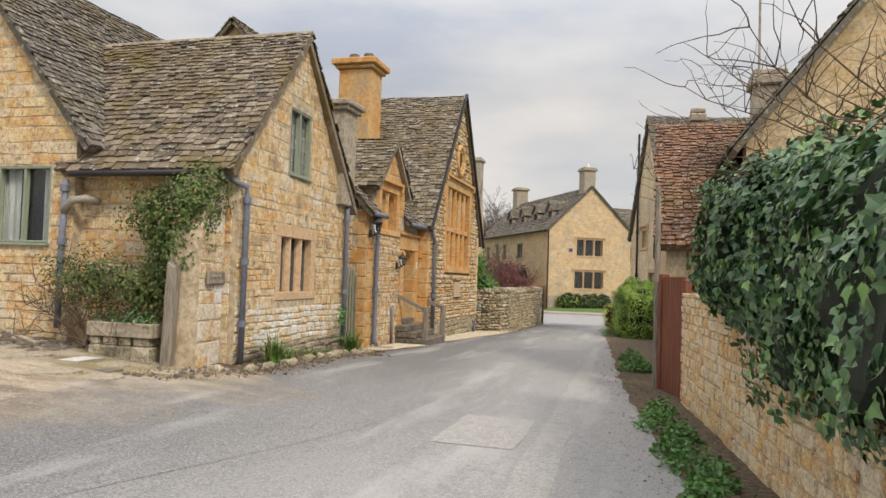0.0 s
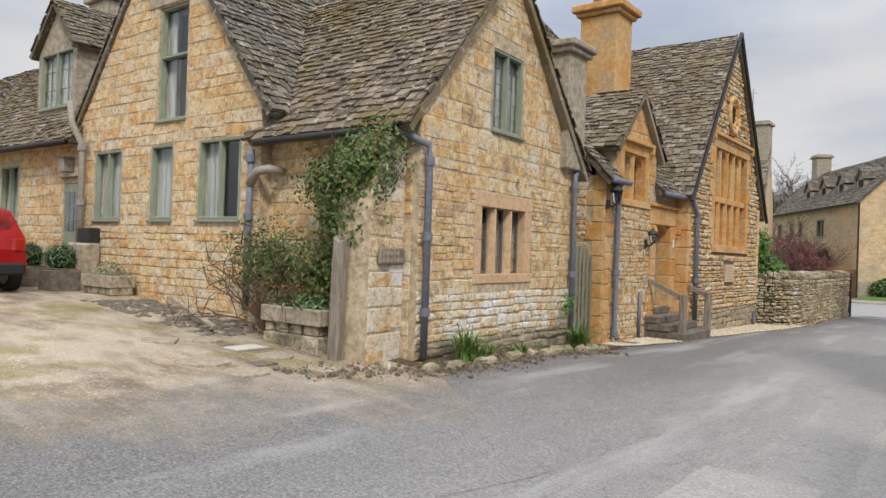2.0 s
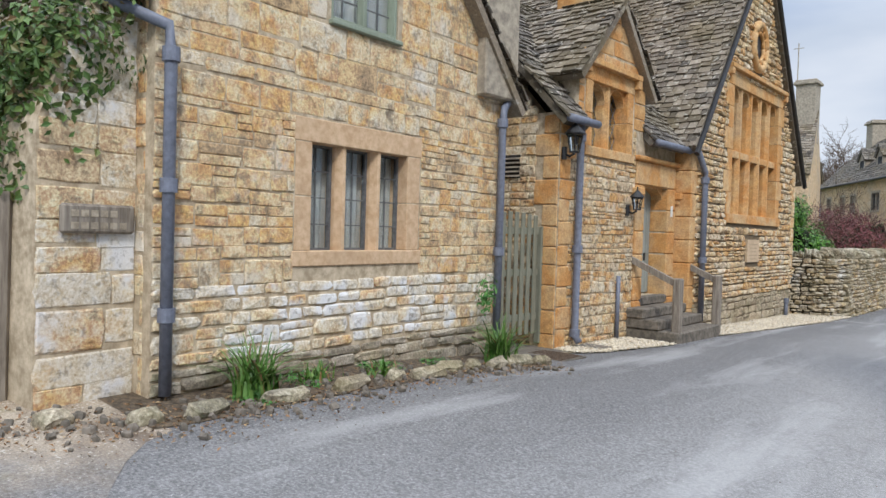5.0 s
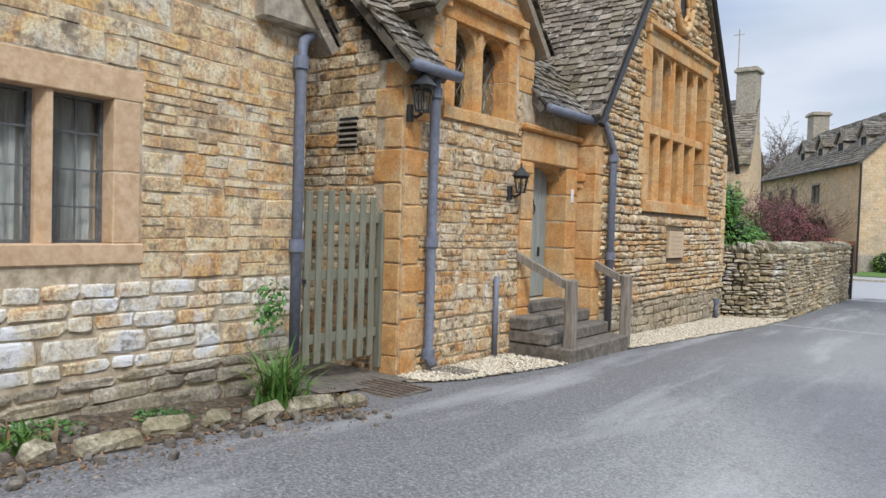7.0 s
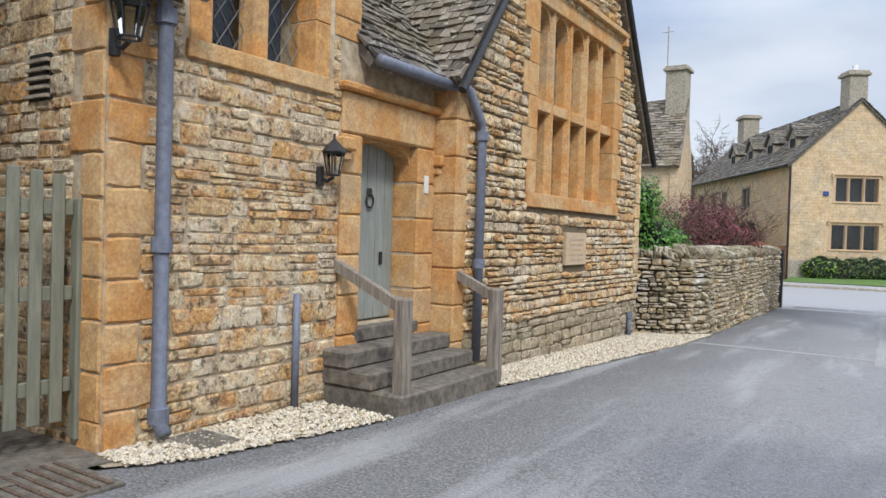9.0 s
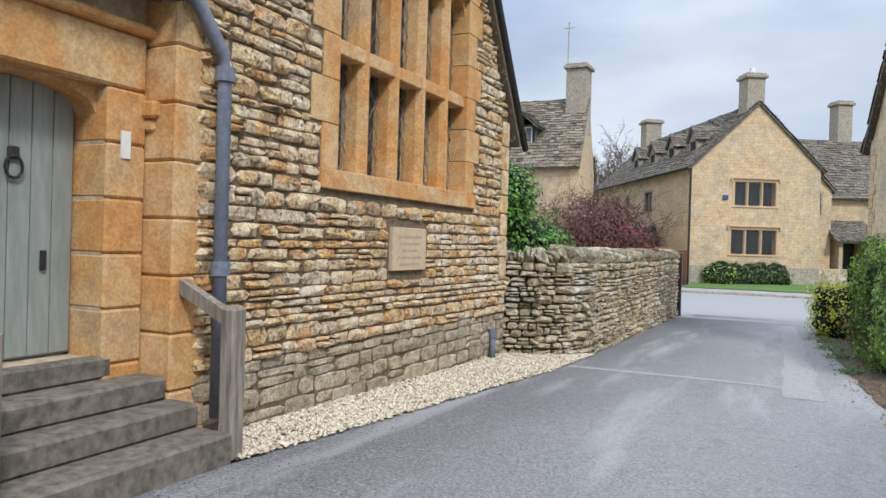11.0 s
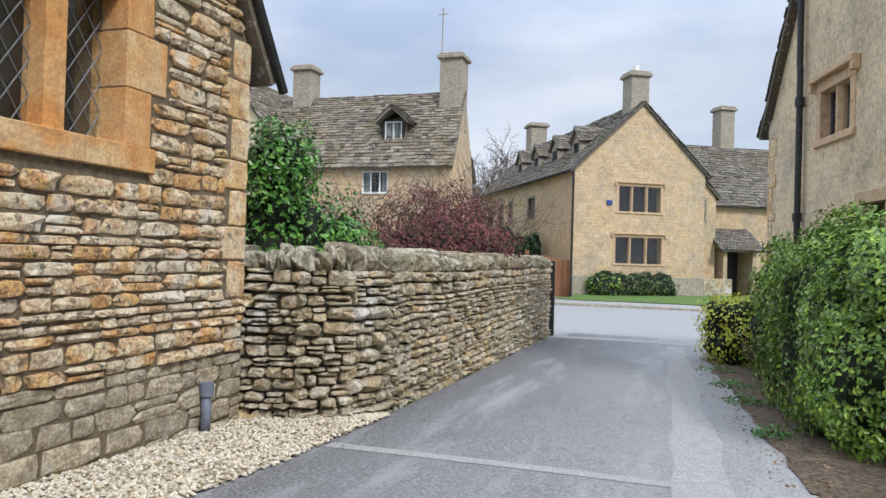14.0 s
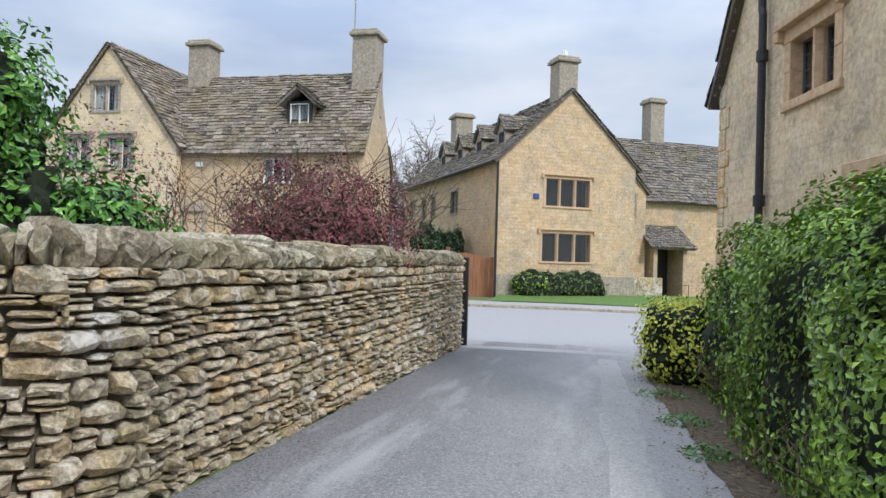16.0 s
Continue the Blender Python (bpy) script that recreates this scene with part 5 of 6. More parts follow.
part("aerial", tubes(([(-13.3, 54.0, 9.2), (-13.3, 54.0, 13.6)], .03), ([(-13.6, 54.0, 13.3), (-13.0, 54.0, 13.3)], .02)), M_GREYSTONE, house_d, "tall thin aerial")
FDg = frame_at(-26.6, 51.0, 0)
hG = [(2.5, 7.35, 3.75, 8.5), (3.3, 4.85, 4.5, 6.2), (1.2, 4.85, 2.4, 6.2), (3.3, 1.3, 4.5, 2.9)]
wall("wall", house_d, FDg, [(0, -.5), (6.65, -.5), (6.65, 5.95), (3.35, 10.3), (0, 5.95)], hG, .45, M_R, "pale stone gable wing")
for h in hG:
    window(house_d, FDg, *h, 2, M_WHITE, "", stone=.13, stone_mat_=M_GREYSTONE, hood=True, back=.14, curtain="sides", label="two-light stone mullioned window")
roof(house_d, (-19.7, 50.85, 5.75), (0, 1, 0), Vector((-3.5, 0, 4.55)).normalized(), 7, 5.7, M_SLATE2, "stone slates", 0, expo=(.26, .18), wr=(.25, .5), thick=.05)
roof(house_d, (-26.85, 57.85, 5.75), (0, -1, 0), Vector((3.5, 0, 4.55)).normalized(), 7, 5.7, M_SLATE2, "stone slates", 0, expo=(.26, .18), wr=(.25, .5), thick=.05)
part("doorcase", boxes((-20.4 + 20, 1.3, -.12, 0, 3.1, 3.35), (0, .16, -.1, 0, -.3, 3.1), (1.1, 1.26, -.1, 0, -.3, 3.1), F=FDh, bev=.02), M_GREYSTONE, house_d, "stone doorcase")
part("door", boxes((.17, 1.09, -.06, -.01, -.3, 2.75), F=FDh, bev=.01), M_SIGN, house_d, "faded pink door")
part("alarm_box", boxes((.7, 1.05, -.1, 0, 5.0, 5.2), F=FDh, bev=.01), M_WHITE, house_d)
# hooded dormer
FDd = frame_at(-15.6, 52.35, 0)
wall("dormer", house_d, FDd, [(0, 6.5), (1.1, 6.5), (1.1, 7.9), (0, 7.9)], [(.12, 6.75, .98, 7.8)], .12, M_BLACK, "black hooded timber dormer")
window(house_d, FDd, .12, 6.75, .98, 7.8, 2, M_WHITE, "square", (2, 3), back=.06, label="white dormer casement")
for a in (0, 1.02):
    part("dormer_cheek", boxes((a, a + .08, .122, 1.6, 6.5, 7.9), F=FDd), M_GREYSTONE, house_d)
roof(house_d, (-14.15, 52.0, 7.75), (0, 1, 0), Vector((-.9, 0, .8)).normalized(), 2.6, 1.22, M_SLATE3, "slates", 0, thick=.04)
roof(house_d, (-15.95, 54.6, 7.75), (0, -1, 0), Vector((.9, 0, .8)).normalized(), 2.6, 1.22, M_SLATE3, "slates", 0, thick=.04)

# ---- house on the right behind the hedge ----
house_r = thing("lane_house", "pale golden stone house with black downpipe beside the hedge", "house", (1, 33, -.2))
FRr = frame_at(-.5, 36.62, -78)         # u runs towards the viewer along the lane
hR = [(2.42, 3.55, 3.5, 4.34), (3.9, 1.0, 5.2, 2.4)]
wR = wall("wall", house_r, FRr, [(0, -.7), (7.2, -.7), (7.2, 4.25), (3.6, 9.4), (0, 4.25)], hR, .45, M_R, "pale golden gable wall")
window(house_r, FRr, *hR[0], 2, M_LEAD, "square", (2, 4), stone=.16, stone_mat_=M_DRESS, hood=True, back=.18, mull=.14, curtain=False, label="two-light stone mullioned window")
window(house_r, FRr, *hR[1], 2, M_LEAD, "square", (2, 4), stone=.16, stone_mat_=M_DRESS, back=.18, mull=.14, curtain=False, label="two-light stone mullioned window")
pieces("ashlar_block", wR, SMOOTH, quoins(FRr, 0, -.6, 4.2, 1), M_A, 30, "further_blocks")
wall("wall", house_r, FRr @ Matrix.Translation((.45, .45, 0)) @ pose(0, 0, 0, 0, 0, 90), [(0, -.7), (8, -.7), (8, 4.2), (0, 4.2)], [], .4, M_C)
wall("wall", house_r, FRr @ Matrix.Translation((7.19, .0, 0)) @ pose(0, 0, 0, 0, 0, 90) @ Matrix.Translation((.46, -.004, 0)), [(0, -.7), (8, -.7), (8, 4.2), (0, 4.2)], [], .4, M_C)
r3 = FRr.to_3x3()
roof(house_r, FRr @ Vector((-.22, 8.5, 4.05)), r3 @ Vector((0, -1, 0)), r3 @ Vector((3.6, 0, 5.15)), 8.65, 6.55, M_SLATE3, "dark stone slates", 0, thick=.04)
roof(house_r, FRr @ Vector((7.42, -.15, 4.05)), r3 @ Vector((0, 1, 0)), r3 @ Vector((-3.6, 0, 5.15)), 8.65, 6.55, M_SLATE3, "dark stone slates", 0, thick=.03)
part("downpipe", tubes(([FRr @ Vector((1.75, -.1, 9)), FRr @ Vector((1.75, -.1, 5.0)), FRr @ Vector((1.78, -.1, 4.9)), FRr @ Vector((1.78, -.1, -.5))], .055), ([FRr @ Vector((1.78, -.1, 4.25)), FRr @ Vector((1.78, -.1, 4.4))], .08), ([FRr @ Vector((1.78, -.1, 2.25)), FRr @ Vector((1.78, -.1, 2.4))], .08)), M_BLACK, house_r, "black iron downpipe with collars")

# ---- buildings and wall on the right at the start ----
barn = thing("outbuilding", "stone outbuilding with brown tiled roof", "house", (3, 15, 0))
Fo = frame_at(.42, 13.3, 0)
wall("wall", barn, Fo, [(0, -.2), (5, -.2), (5, 2.75), (0, 2.75)], [], .4, M_C)
wall("wall", barn, frame_at(.42, 13.71, 0) @ pose(0, 5, 0, 0, 0, -90), [(0, -.2), (5, -.2), (5, 2.7), (2.6, 5.1), (0, 2.7)], [], .4, M_C, "gable towards the lane")
roof(barn, (.25, 13.05, 2.55), (1, 0, 0), Vector((0, 2.9, 2.75)).normalized(), 5.2, 4.0, M_TILE, "brown clay tiles", 0, expo=(.11, .1), wr=(.15, .18))
roof(barn, (5.5, 18.9, 2.55), (-1, 0, 0), Vector((0, -2.9, 2.75)).normalized(), 5.2, 4.0, M_TILE, "brown clay tiles", 0, expo=(.2, .2))
chimney(barn, I4, 1.1, 16.2, .28, 4.9, 5.7, M_GREYSTONE)
big = thing("gable_house", "tall golden stone gable end above the ivy", "house", (4, 14, 0))
Fg = frame_at(1.0, 12.4, 0)
wall("wall", big, Fg, [(.6, -.2), (7.4, -.2), (7.4, 4.4), (4.0, 8.7), (.6, 4.4)], [], .45, M_C, "golden stone gable")
roof(big, (1.35, 19.8, 4.1), (0, -1, 0), Vector((3.65, 0, 4.65)).normalized(), 7.6, 5.9, M_SLATE3, "stone slates", 0, thick=.04)
roof(big, (8.65, 12.2, 4.1), (0, 1, 0), Vector((-3.65, 0, 4.65)).normalized(), 7.6, 5.9, M_SLATE3, "stone slates", 0, thick=.04)
chimney(big, I4, 2.2, 14.3, .55, 4.6, 5.9, M_GREYSTONE)
part("aerial", tubes(([(2.0, 14.0, 5.5), (2.0, 14.0, 7.9)], .022), ([(1.7, 14.0, 7.6), (2.3, 14.0, 7.85)], .015)), M_GREYSTONE, big, "thin rooftop aerial")
rwall = thing("lane_wall", "low golden stone garden wall under ivy", "wall", (1, 6, 0))
Frw = frame_at(.62, 11.4, -84.2)        # u runs back towards the start, d into the garden
ww = wall("wall_core", rwall, Frw, [(0, -.1), (15, .1), (15, 1.75), (0, 1.75)], [], .4, M_MORTAR)
pieces("stone", ww, SMOOTH, courses(Frw, lambda z: (0, 11), .0, 1.75, (.09, .17), (.16, .42), [], (.012, .03)), M_B, 280, "further_stones", lambda m: -m.translation.y)
rg = thing("garden_gate", "red brown boarded timber gate beside a pole", "gate", (.55, 12, .1))
Fgt = frame_at(.36, 12.75, -75)
for k in range(7):
    part("board", boxes((k * .155, k * .155 + .15, 0, .04, .1, 2.0), F=Fgt, bev=.005), M_REDWOOD, rg)
part("gate_post", boxes((1.1, 1.24, -.03, .12, 0, 1.95), F=Fgt, bev=.01), M_REDWOOD, rg)
part("gate_post", boxes((-.16, -.02, -.03, .12, 0, 2.05), F=Fgt, bev=.01), M_REDWOOD, rg)
bm = bmesh.new()
tube(bm, [(.28, 13.05, 0), (.26, 13.05, 3.6)], .06, 10, .05)
tagged(part("pole", bm, M_WOOD, None), "weathered timber pole beside the red gate", "pole")
wall_side = wall("wall_east", None, frame_at(.95, 28.5, -90), [(0, -.4), (9.4, -.1), (9.4, 1.9), (0, 1.9)], [], .4, M_C)
tagged(wall_side, "plain stone boundary wall", "wall", kind="structure")

# ---- foliage ----
def leaf_object(name, pts, size, mat, parent, label="", long=1.7, lobed=False, droop=0.3, seed=1):
    r = np.random.RandomState(seed)
    V, Fc, b = [], [], 0
    for p, n in pts:
        n = Vector(n).normalized()
        a = Vector(r.normal(size=3))
        a.z -= droop
        a = (a - n * a.dot(n) * .7)
        if a.length < 1e-3:
            continue
        a.normalize()
        s = a.cross(n + Vector(r.normal(size=3)) * .35).normalized()
        up = s.cross(a)
        k = size * r.uniform(.6, 1.3)
        p = Vector(p)
        if lobed:
            prof = ((0, 0, 0), (.05, .38, .05), (.42, .5, .1), (.55, .26, .04), (1.0, 0, -.06), (.55, -.26, .04), (.42, -.5, .1), (.05, -.38, .05))
            V += [p + (a * x + s * y + up * z) * k for x, y, z in prof]
            Fc += [(b, b + 1, b + 2, b + 3), (b, b + 3, b + 4), (b, b + 4, b + 5), (b, b + 5, b + 6, b + 7)]
            b += 8
        else:
            V += [p, p + (a * .45 + s * .5 / long * 1.6 * .6 + up * .1) * k, p + (a - up * .08) * k, p + (a * .45 - s * .5 / long * 1.6 * .6 + up * .1) * k]
            Fc += [(b, b + 1, b + 2), (b, b + 2, b + 3)]
            b += 4
    me = bpy.data.meshes.new(name)
    me.from_pydata([tuple(v) for v in V], [], Fc)
    return tagged(link_mesh(name, me, mat, parent, label), kind="stuff")


def blob_points(c, rad, n, seed, rough=.18, power=1.0, shell=.25, zmin=None, freq=1.1):
    """Points in the outer shell of a lumpy rounded mass, with outward normals."""
    r = np.random.RandomState(seed)
    out = []
    while len(out) < n:
        d = r.normal(size=3)
        d /= np.linalg.norm(d)
        e = np.sign(d) * np.abs(d) ** power
        lump = 1 + rough * noise.noise(Vector(d * 2.3 * freq) + Vector((seed, 0, 0))) * 2 + rough * .6 * noise.noise(Vector(d * 6 * freq) + Vector((0, seed, 0)))
        q = lump * (1 - shell * r.rand() ** 2)
        p = Vector((c[0] + rad[0] * e[0] * q, c[1] + rad[1] * e[1] * q, c[2] + rad[2] * e[2] * q))
        if zmin is not None and p.z < zmin:
            continue
        out.append((p, Vector((d[0] / rad[0], d[1] / rad[1], d[2] / rad[2])) + Vector((0, 0, .25 / rad[2]))))
    return out


# Added solid filler; its near-black colour stands for shade deep among the leaves.
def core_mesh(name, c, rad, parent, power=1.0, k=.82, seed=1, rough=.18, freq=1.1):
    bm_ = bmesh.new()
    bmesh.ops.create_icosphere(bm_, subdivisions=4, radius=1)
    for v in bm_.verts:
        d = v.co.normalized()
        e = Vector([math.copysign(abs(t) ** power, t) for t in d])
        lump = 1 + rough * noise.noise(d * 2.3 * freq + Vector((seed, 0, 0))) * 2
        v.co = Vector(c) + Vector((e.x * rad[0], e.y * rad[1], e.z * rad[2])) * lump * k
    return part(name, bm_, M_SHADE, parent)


def twigs(bm_, start, n, length, r_, seed, up=.6, spread=1.0, levels=2, rad=.012):
    rr = random.Random(seed)
    for _ in range(n):
        p, d = Vector(start), Vector((rr.gauss(0, spread), rr.gauss(0, spread), up + rr.random())).normalized()
        pts = [p.copy()]
        for k in range(6):
            d = (d + Vector((rr.gauss(0, .22), rr.gauss(0, .22), rr.gauss(0, .18)))).normalized()
            p = p + d * length / 6 * rr.uniform(.7, 1.3)
            pts.append(p.copy())
            if levels > 1 and k > 0:
                twigs(bm_, p, 2, length * .38, r_, rr.random(), up * .4, spread, levels - 1, rad * .55)
        tube(bm_, pts, rad, 5, rad * .35)


# ivy on the lane wall
ivy = thing("ivy", "dense dark green ivy hanging over the stone wall", "ivy", (1.2, 6, .3))
ivy_c = ((1.28, 8.2, 2.25), (1.62, 6.4, 2.02), (1.75, 4.0, 1.75), (1.85, 2.4, 1.7), (1.5, 7.4, 2.3))
ivy_r = ((.66, 1.1, .85), (.78, 1.9, 1.05), (.82, 1.7, 1.0), (.8, 1.5, .95), (.72, 1.2, .85))
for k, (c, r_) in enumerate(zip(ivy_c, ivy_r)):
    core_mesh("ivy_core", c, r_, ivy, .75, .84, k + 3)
    leaf_object("leaves", blob_points(c, r_, 6500, k + 3, power=.75, shell=.18), .08, M_IVY, ivy, "", lobed=True, droop=.9, seed=k)
shrub = thing("bare_shrub", "bare brown twiggy climber above the ivy", "shrub", (1.5, 7, 2.2))
bm = bmesh.new()
for k, (x, y, z) in enumerate(((1.4, 7.0, 2.9), (1.5, 5.6, 2.8), (1.6, 4.4, 2.6), (1.1, 8.2, 2.5))):
    twigs(bm, (x, y, z), 7, 1.35, 0, k + 11, .45, 1.0, 2, .008)
part("branchwork", bm, M_BARK, shrub)
# hedge
hedge = thing("hedge", "clipped bright green privet hedge beside the lane", "hedge", (-.4, 31, -.2))
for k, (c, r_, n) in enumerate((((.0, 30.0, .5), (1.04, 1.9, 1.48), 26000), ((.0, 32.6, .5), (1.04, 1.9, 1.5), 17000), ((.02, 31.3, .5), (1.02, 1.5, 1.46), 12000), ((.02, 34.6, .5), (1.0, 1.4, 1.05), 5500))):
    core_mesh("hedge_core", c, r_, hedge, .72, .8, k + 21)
    leaf_object("leaves", blob_points(c, r_, n, k + 21, power=.72, shell=.26, rough=.17, zmin=ground(c[0], c[1]) + .05), .07, M_HEDGE, hedge, "", droop=-.2, seed=k + 5)
bm = bmesh.new()
for k in range(26):
    y = 28.5 + k * .24
    twigs(bm, (-.4 + .25 * math.sin(k * 2.1), y, ground(-.4, y)), 2, .9, 0, k, 1.2, .5, 2, .012)
part("stems", bm, M_BARK, hedge)
gold = thing("golden_shrub", "yellow-green variegated shrub at the hedge end", "shrub", (-1.25, 36.2, -.4))
core_mesh("shrub_core", (-1.0, 36.0, .2), (.8, .9, .8), gold, .9, .8, 31)
leaf_object("leaves", blob_points((-1.0, 36.0, .2), (.8, .9, .8), 3500, 31, shell=.3), .075, M_YELLOW, gold, "", droop=-.3, seed=31)
# garden shrubs behind the wall
laurel = thing("laurel", "bright green evergreen shrub against the school corner", "shrub", (-6.75, 28.7, -.2))
for k, (c, r_) in enumerate((((-6.62, 28.7, 1.65), (.7, .8, 1.0)), ((-6.6, 28.5, 2.45), (.45, .55, .5)), ((-6.2, 29.3, 1.5), (.5, .6, .55)))):
    core_mesh("shrub_core", c, r_, laurel, .95, .55, k + 41, .3)
    leaf_object("leaves", blob_points(c, r_, 2600, k + 41, rough=.3, shell=.6), .075, M_LAUREL, laurel, "", droop=-.2, seed=k + 41)
plum = thing("purple_shrub", "twiggy shrub with sparse purple leaves", "shrub", (-7.2, 30.6, -.2))
bm = bmesh.new()
twigs(bm, (-7.2, 30.6, -.2), 10, 2.3, 0, 51, 1.5, .4, 2, .012)
part("branchwork", bm, M_BARK, plum)
leaf_object("leaves", blob_points((-7.15, 30.55, 1.65), (.75, .9, .95), 4200, 52, shell=.9, rough=.25), .042, M_PURPLE, plum, "", seed=52)
berb = thing("barberry", "rounded dark purple-red shrub behind the garden wall", "shrub", (-7.0, 34.4, -.3))
core_mesh("shrub_core", (-6.75, 35.0, 1.35), (1.45, 1.5, 1.35), berb, 1, .6, 61, .25)
bm = bmesh.new()
twigs(bm, (-6.75, 35.0, .6), 60, 2.5, 0, 61, .7, .8, 2, .012)
part("branchwork", bm, M_BARK, berb)
leaf_object("leaves", blob_points((-6.75, 35.0, 1.4), (1.5, 1.6, 1.5), 24000, 61, rough=.2, shell=.5), .068, M_PURPLE, berb, "", droop=-.4, seed=61)
yew = thing("yew", "clipped dark green conical yews by the house", "shrub", (-11, 60, -.3))
for k, (x, y, r_, h) in enumerate(((-11.8, 62, .9, 1.7), (-10.6, 60.5, .8, 1.5), (-9.8, 60, .6, 1.5))):
    core_mesh("shrub_core", (x, y, h), (r_, r_, h), yew, 1, .9, k + 71)
    leaf_object("leaves", blob_points((x, y, h), (r_, r_, h), 900, k + 71, shell=.15), .14, M_IVY, yew, "", seed=k + 71)
fh = thing("low_hedge", "low green shrubs along the golden house plinth", "shrub", (-4, 56.8, -.2))
for k in range(4):
    c = (-5.6 + k * .85, 57.3 + k * .55, .35 - (k % 2) * .1)
    core_mesh("shrub_core", c, (.85, .5, .7), fh, .85, .88, k + 81)
    leaf_object("leaves", blob_points(c, (.85, .5, .7), 700, k + 81, shell=.2), .13, M_HEDGE if k == 0 else M_ROSE, fh, "", seed=k + 81)
# far bare trees
for k, (x, y, h) in enumerate(((-15, 78, 9.5), (-19, 82, 9), (-12.4, 58, 6.2))):
    tr = thing("tree", "bare winter tree behind the houses", "tree", (x, y, 0), "far bare trees")
    bm = bmesh.new()
    tube(bm, [(x, y, -.3), (x + .1, y, h * .3), (x, y, h * .5)], .25 if k < 2 else .08, 8, .12 if k < 2 else .05)
    part("trunk", bm, M_BARK, tr)
    bm = bmesh.new()
    for j in range(4):
        twigs(bm, (x, y, h * (.28 + .07 * j)), 6 if k < 2 else 3, h * .55, 0, k * 10 + j, .9, .7, 3 if k < 2 else 2, .05 if k < 2 else .02)
    part("crown", bm, M_BARK, tr)

# ---- things by the cottage ----
bm = bmesh.new()
for a in ((-6.93, -6.76, 9.2, 9.38, .2, 1.95),):
    box(bm, *a, bev=.03)
for v in bm.verts:
    if v.co.z > 1.8:
        v.co.z += .05 * math.sin(v.co.x * 40)
    v.co.x += .03 * (v.co.z - .3)
tagged(part("gate_post", bm, M_WOOD, None), "weathered silver timber gatepost beside the buttress", "post")
plaque = thing("name_plaque", "faded carved name board with worn letters", "sign", (-6.45, 9.85, 1.75))
part("board", boxes((.15, .73, -.07, -.018, 1.62, 1.84), F=FB, bev=.02), M_WOOD, plaque)
for k in range(2):
    for j in range(5 + k):
        part("letter_bar", boxes((.22 + j * .075, .275 + j * .075, -.074, -.069, 1.745 - k * .09, 1.795 - k * .09), F=FB), M_TERRA, plaque)


def downpipe(name, label, pts, mat, r_=.05, collars=()):
    t_ = thing(name, label, "drainpipe", pts[-1])
    b = bmesh.new()
    tube(b, pts, r_, 12)
    part("pipe", b, mat, t_, "", True)
    for p, q in collars:
        b = bmesh.new()
        tube(b, [p, q], r_ * 1.4, 12)
        part("collar", b, mat, t_)
    return t_


def collars(x, y, *zs):
    return [((x, y, z), (x, y, z + .11)) for z in zs]


xa = -6.2
downpipe("downpipe", "blue grey iron downpipe on the cottage corner", [(-6.62, 9.84, 3.42), (-6.5, 9.9, 3.4), (xa, 10.26, 3.22), (xa, 10.28, 3.0), (xa, 10.28, .38)], M_IRON, .048, collars(xa, 10.28, 2.95, 1.95, .95))
downpipe("downpipe", "blue grey iron downpipe at the cottage end", [(-6.66, 15.22, 3.5), (-6.48, 15.14, 3.48), (-6.42, 14.9, 3.3), (-6.42, 14.87, 3.1), (-6.42, 14.87, .25)], M_IRON, .05, collars(-6.42, 14.87, 3.05, 1.42))
downpipe("downpipe", "blue grey iron downpipe by the school corner", [(-6.36, 16.76, 3.42), (-6.41, 16.82, 3.15), (-6.41, 16.82, .22), (-6.33, 16.82, .12)], M_IRON, .055, collars(-6.41, 16.82, 3.1, 1.45, .2))
downpipe("downpipe", "blue grey iron downpipe beside the school steps", [(-6.2, 20.5, 3.38), (-6.12, 20.62, 3.3), (-6.08, 20.86, 2.95), (-6.08, 20.88, 2.8), (-6.08, 20.88, .15)], M_IRON, .055, collars(-6.08, 20.88, 2.75, 1.25))
downpipe("gutter", "blue grey gutter over the school doorway", [(-6.24, 19.1, 3.33), (-6.24, 20.74, 3.33)], M_IRON, .06)
downpipe("gutter", "short blue grey gutter at the school corner", [(-6.26, 16.25, 3.36), (-6.26, 17.05, 3.36)], M_IRON, .06)
downpipe("gutter", "dark gutter along the cottage eave", [(-9.3, 9.82, 3.4), (-6.45, 9.82, 3.4)], M_BLACK, .05)
downpipe("downpipe", "grey and blue downpipe between the cottages", [(-9.42, 9.86, 3.3), (-9.42, 9.84, 2.2), (-9.42, 9.84, .8)], M_IRON, .055, collars(-9.42, 9.84, 3.1, 2.2))
downpipe("waste_pipe", "grey soil pipe with bend on the cottage wall", [(-8.95, 10.1, 2.95), (-9.0, 9.86, 2.98), (-9.25, 9.84, 2.95), (-9.42, 9.84, 2.75)], M_PIPE_GREY, .07)
downpipe("downpipe", "grey downpipe between gable and dormer wing", [(-15.1, 9.7, 4.6), (-15.0, 9.7, 4.15), (-14.82, 9.84, 3.7), (-14.82, 9.84, .8)], M_PIPE_GREY, .065, collars(-14.82, 9.84, 3.6, 2.5))
downpipe("gutter", "dark gutter along the dormer wing", [(-27, 9.7, 3.8), (-15.3, 9.7, 3.8)], M_BLACK, .06)
downpipe("post", "slim blue grey iron post by the steps", [(-6.47, 18.28, 1.06), (-6.47, 18.28, .0)], M_IRON, .035)
downpipe("pipe_box", "blue grey service pipe at the wall foot", [(-6.12, 26.65, .22), (-6.12, 26.65, -.22)], M_IRON, .045, [((-6.12, 26.65, .16), (-6.12, 26.65, .28))])


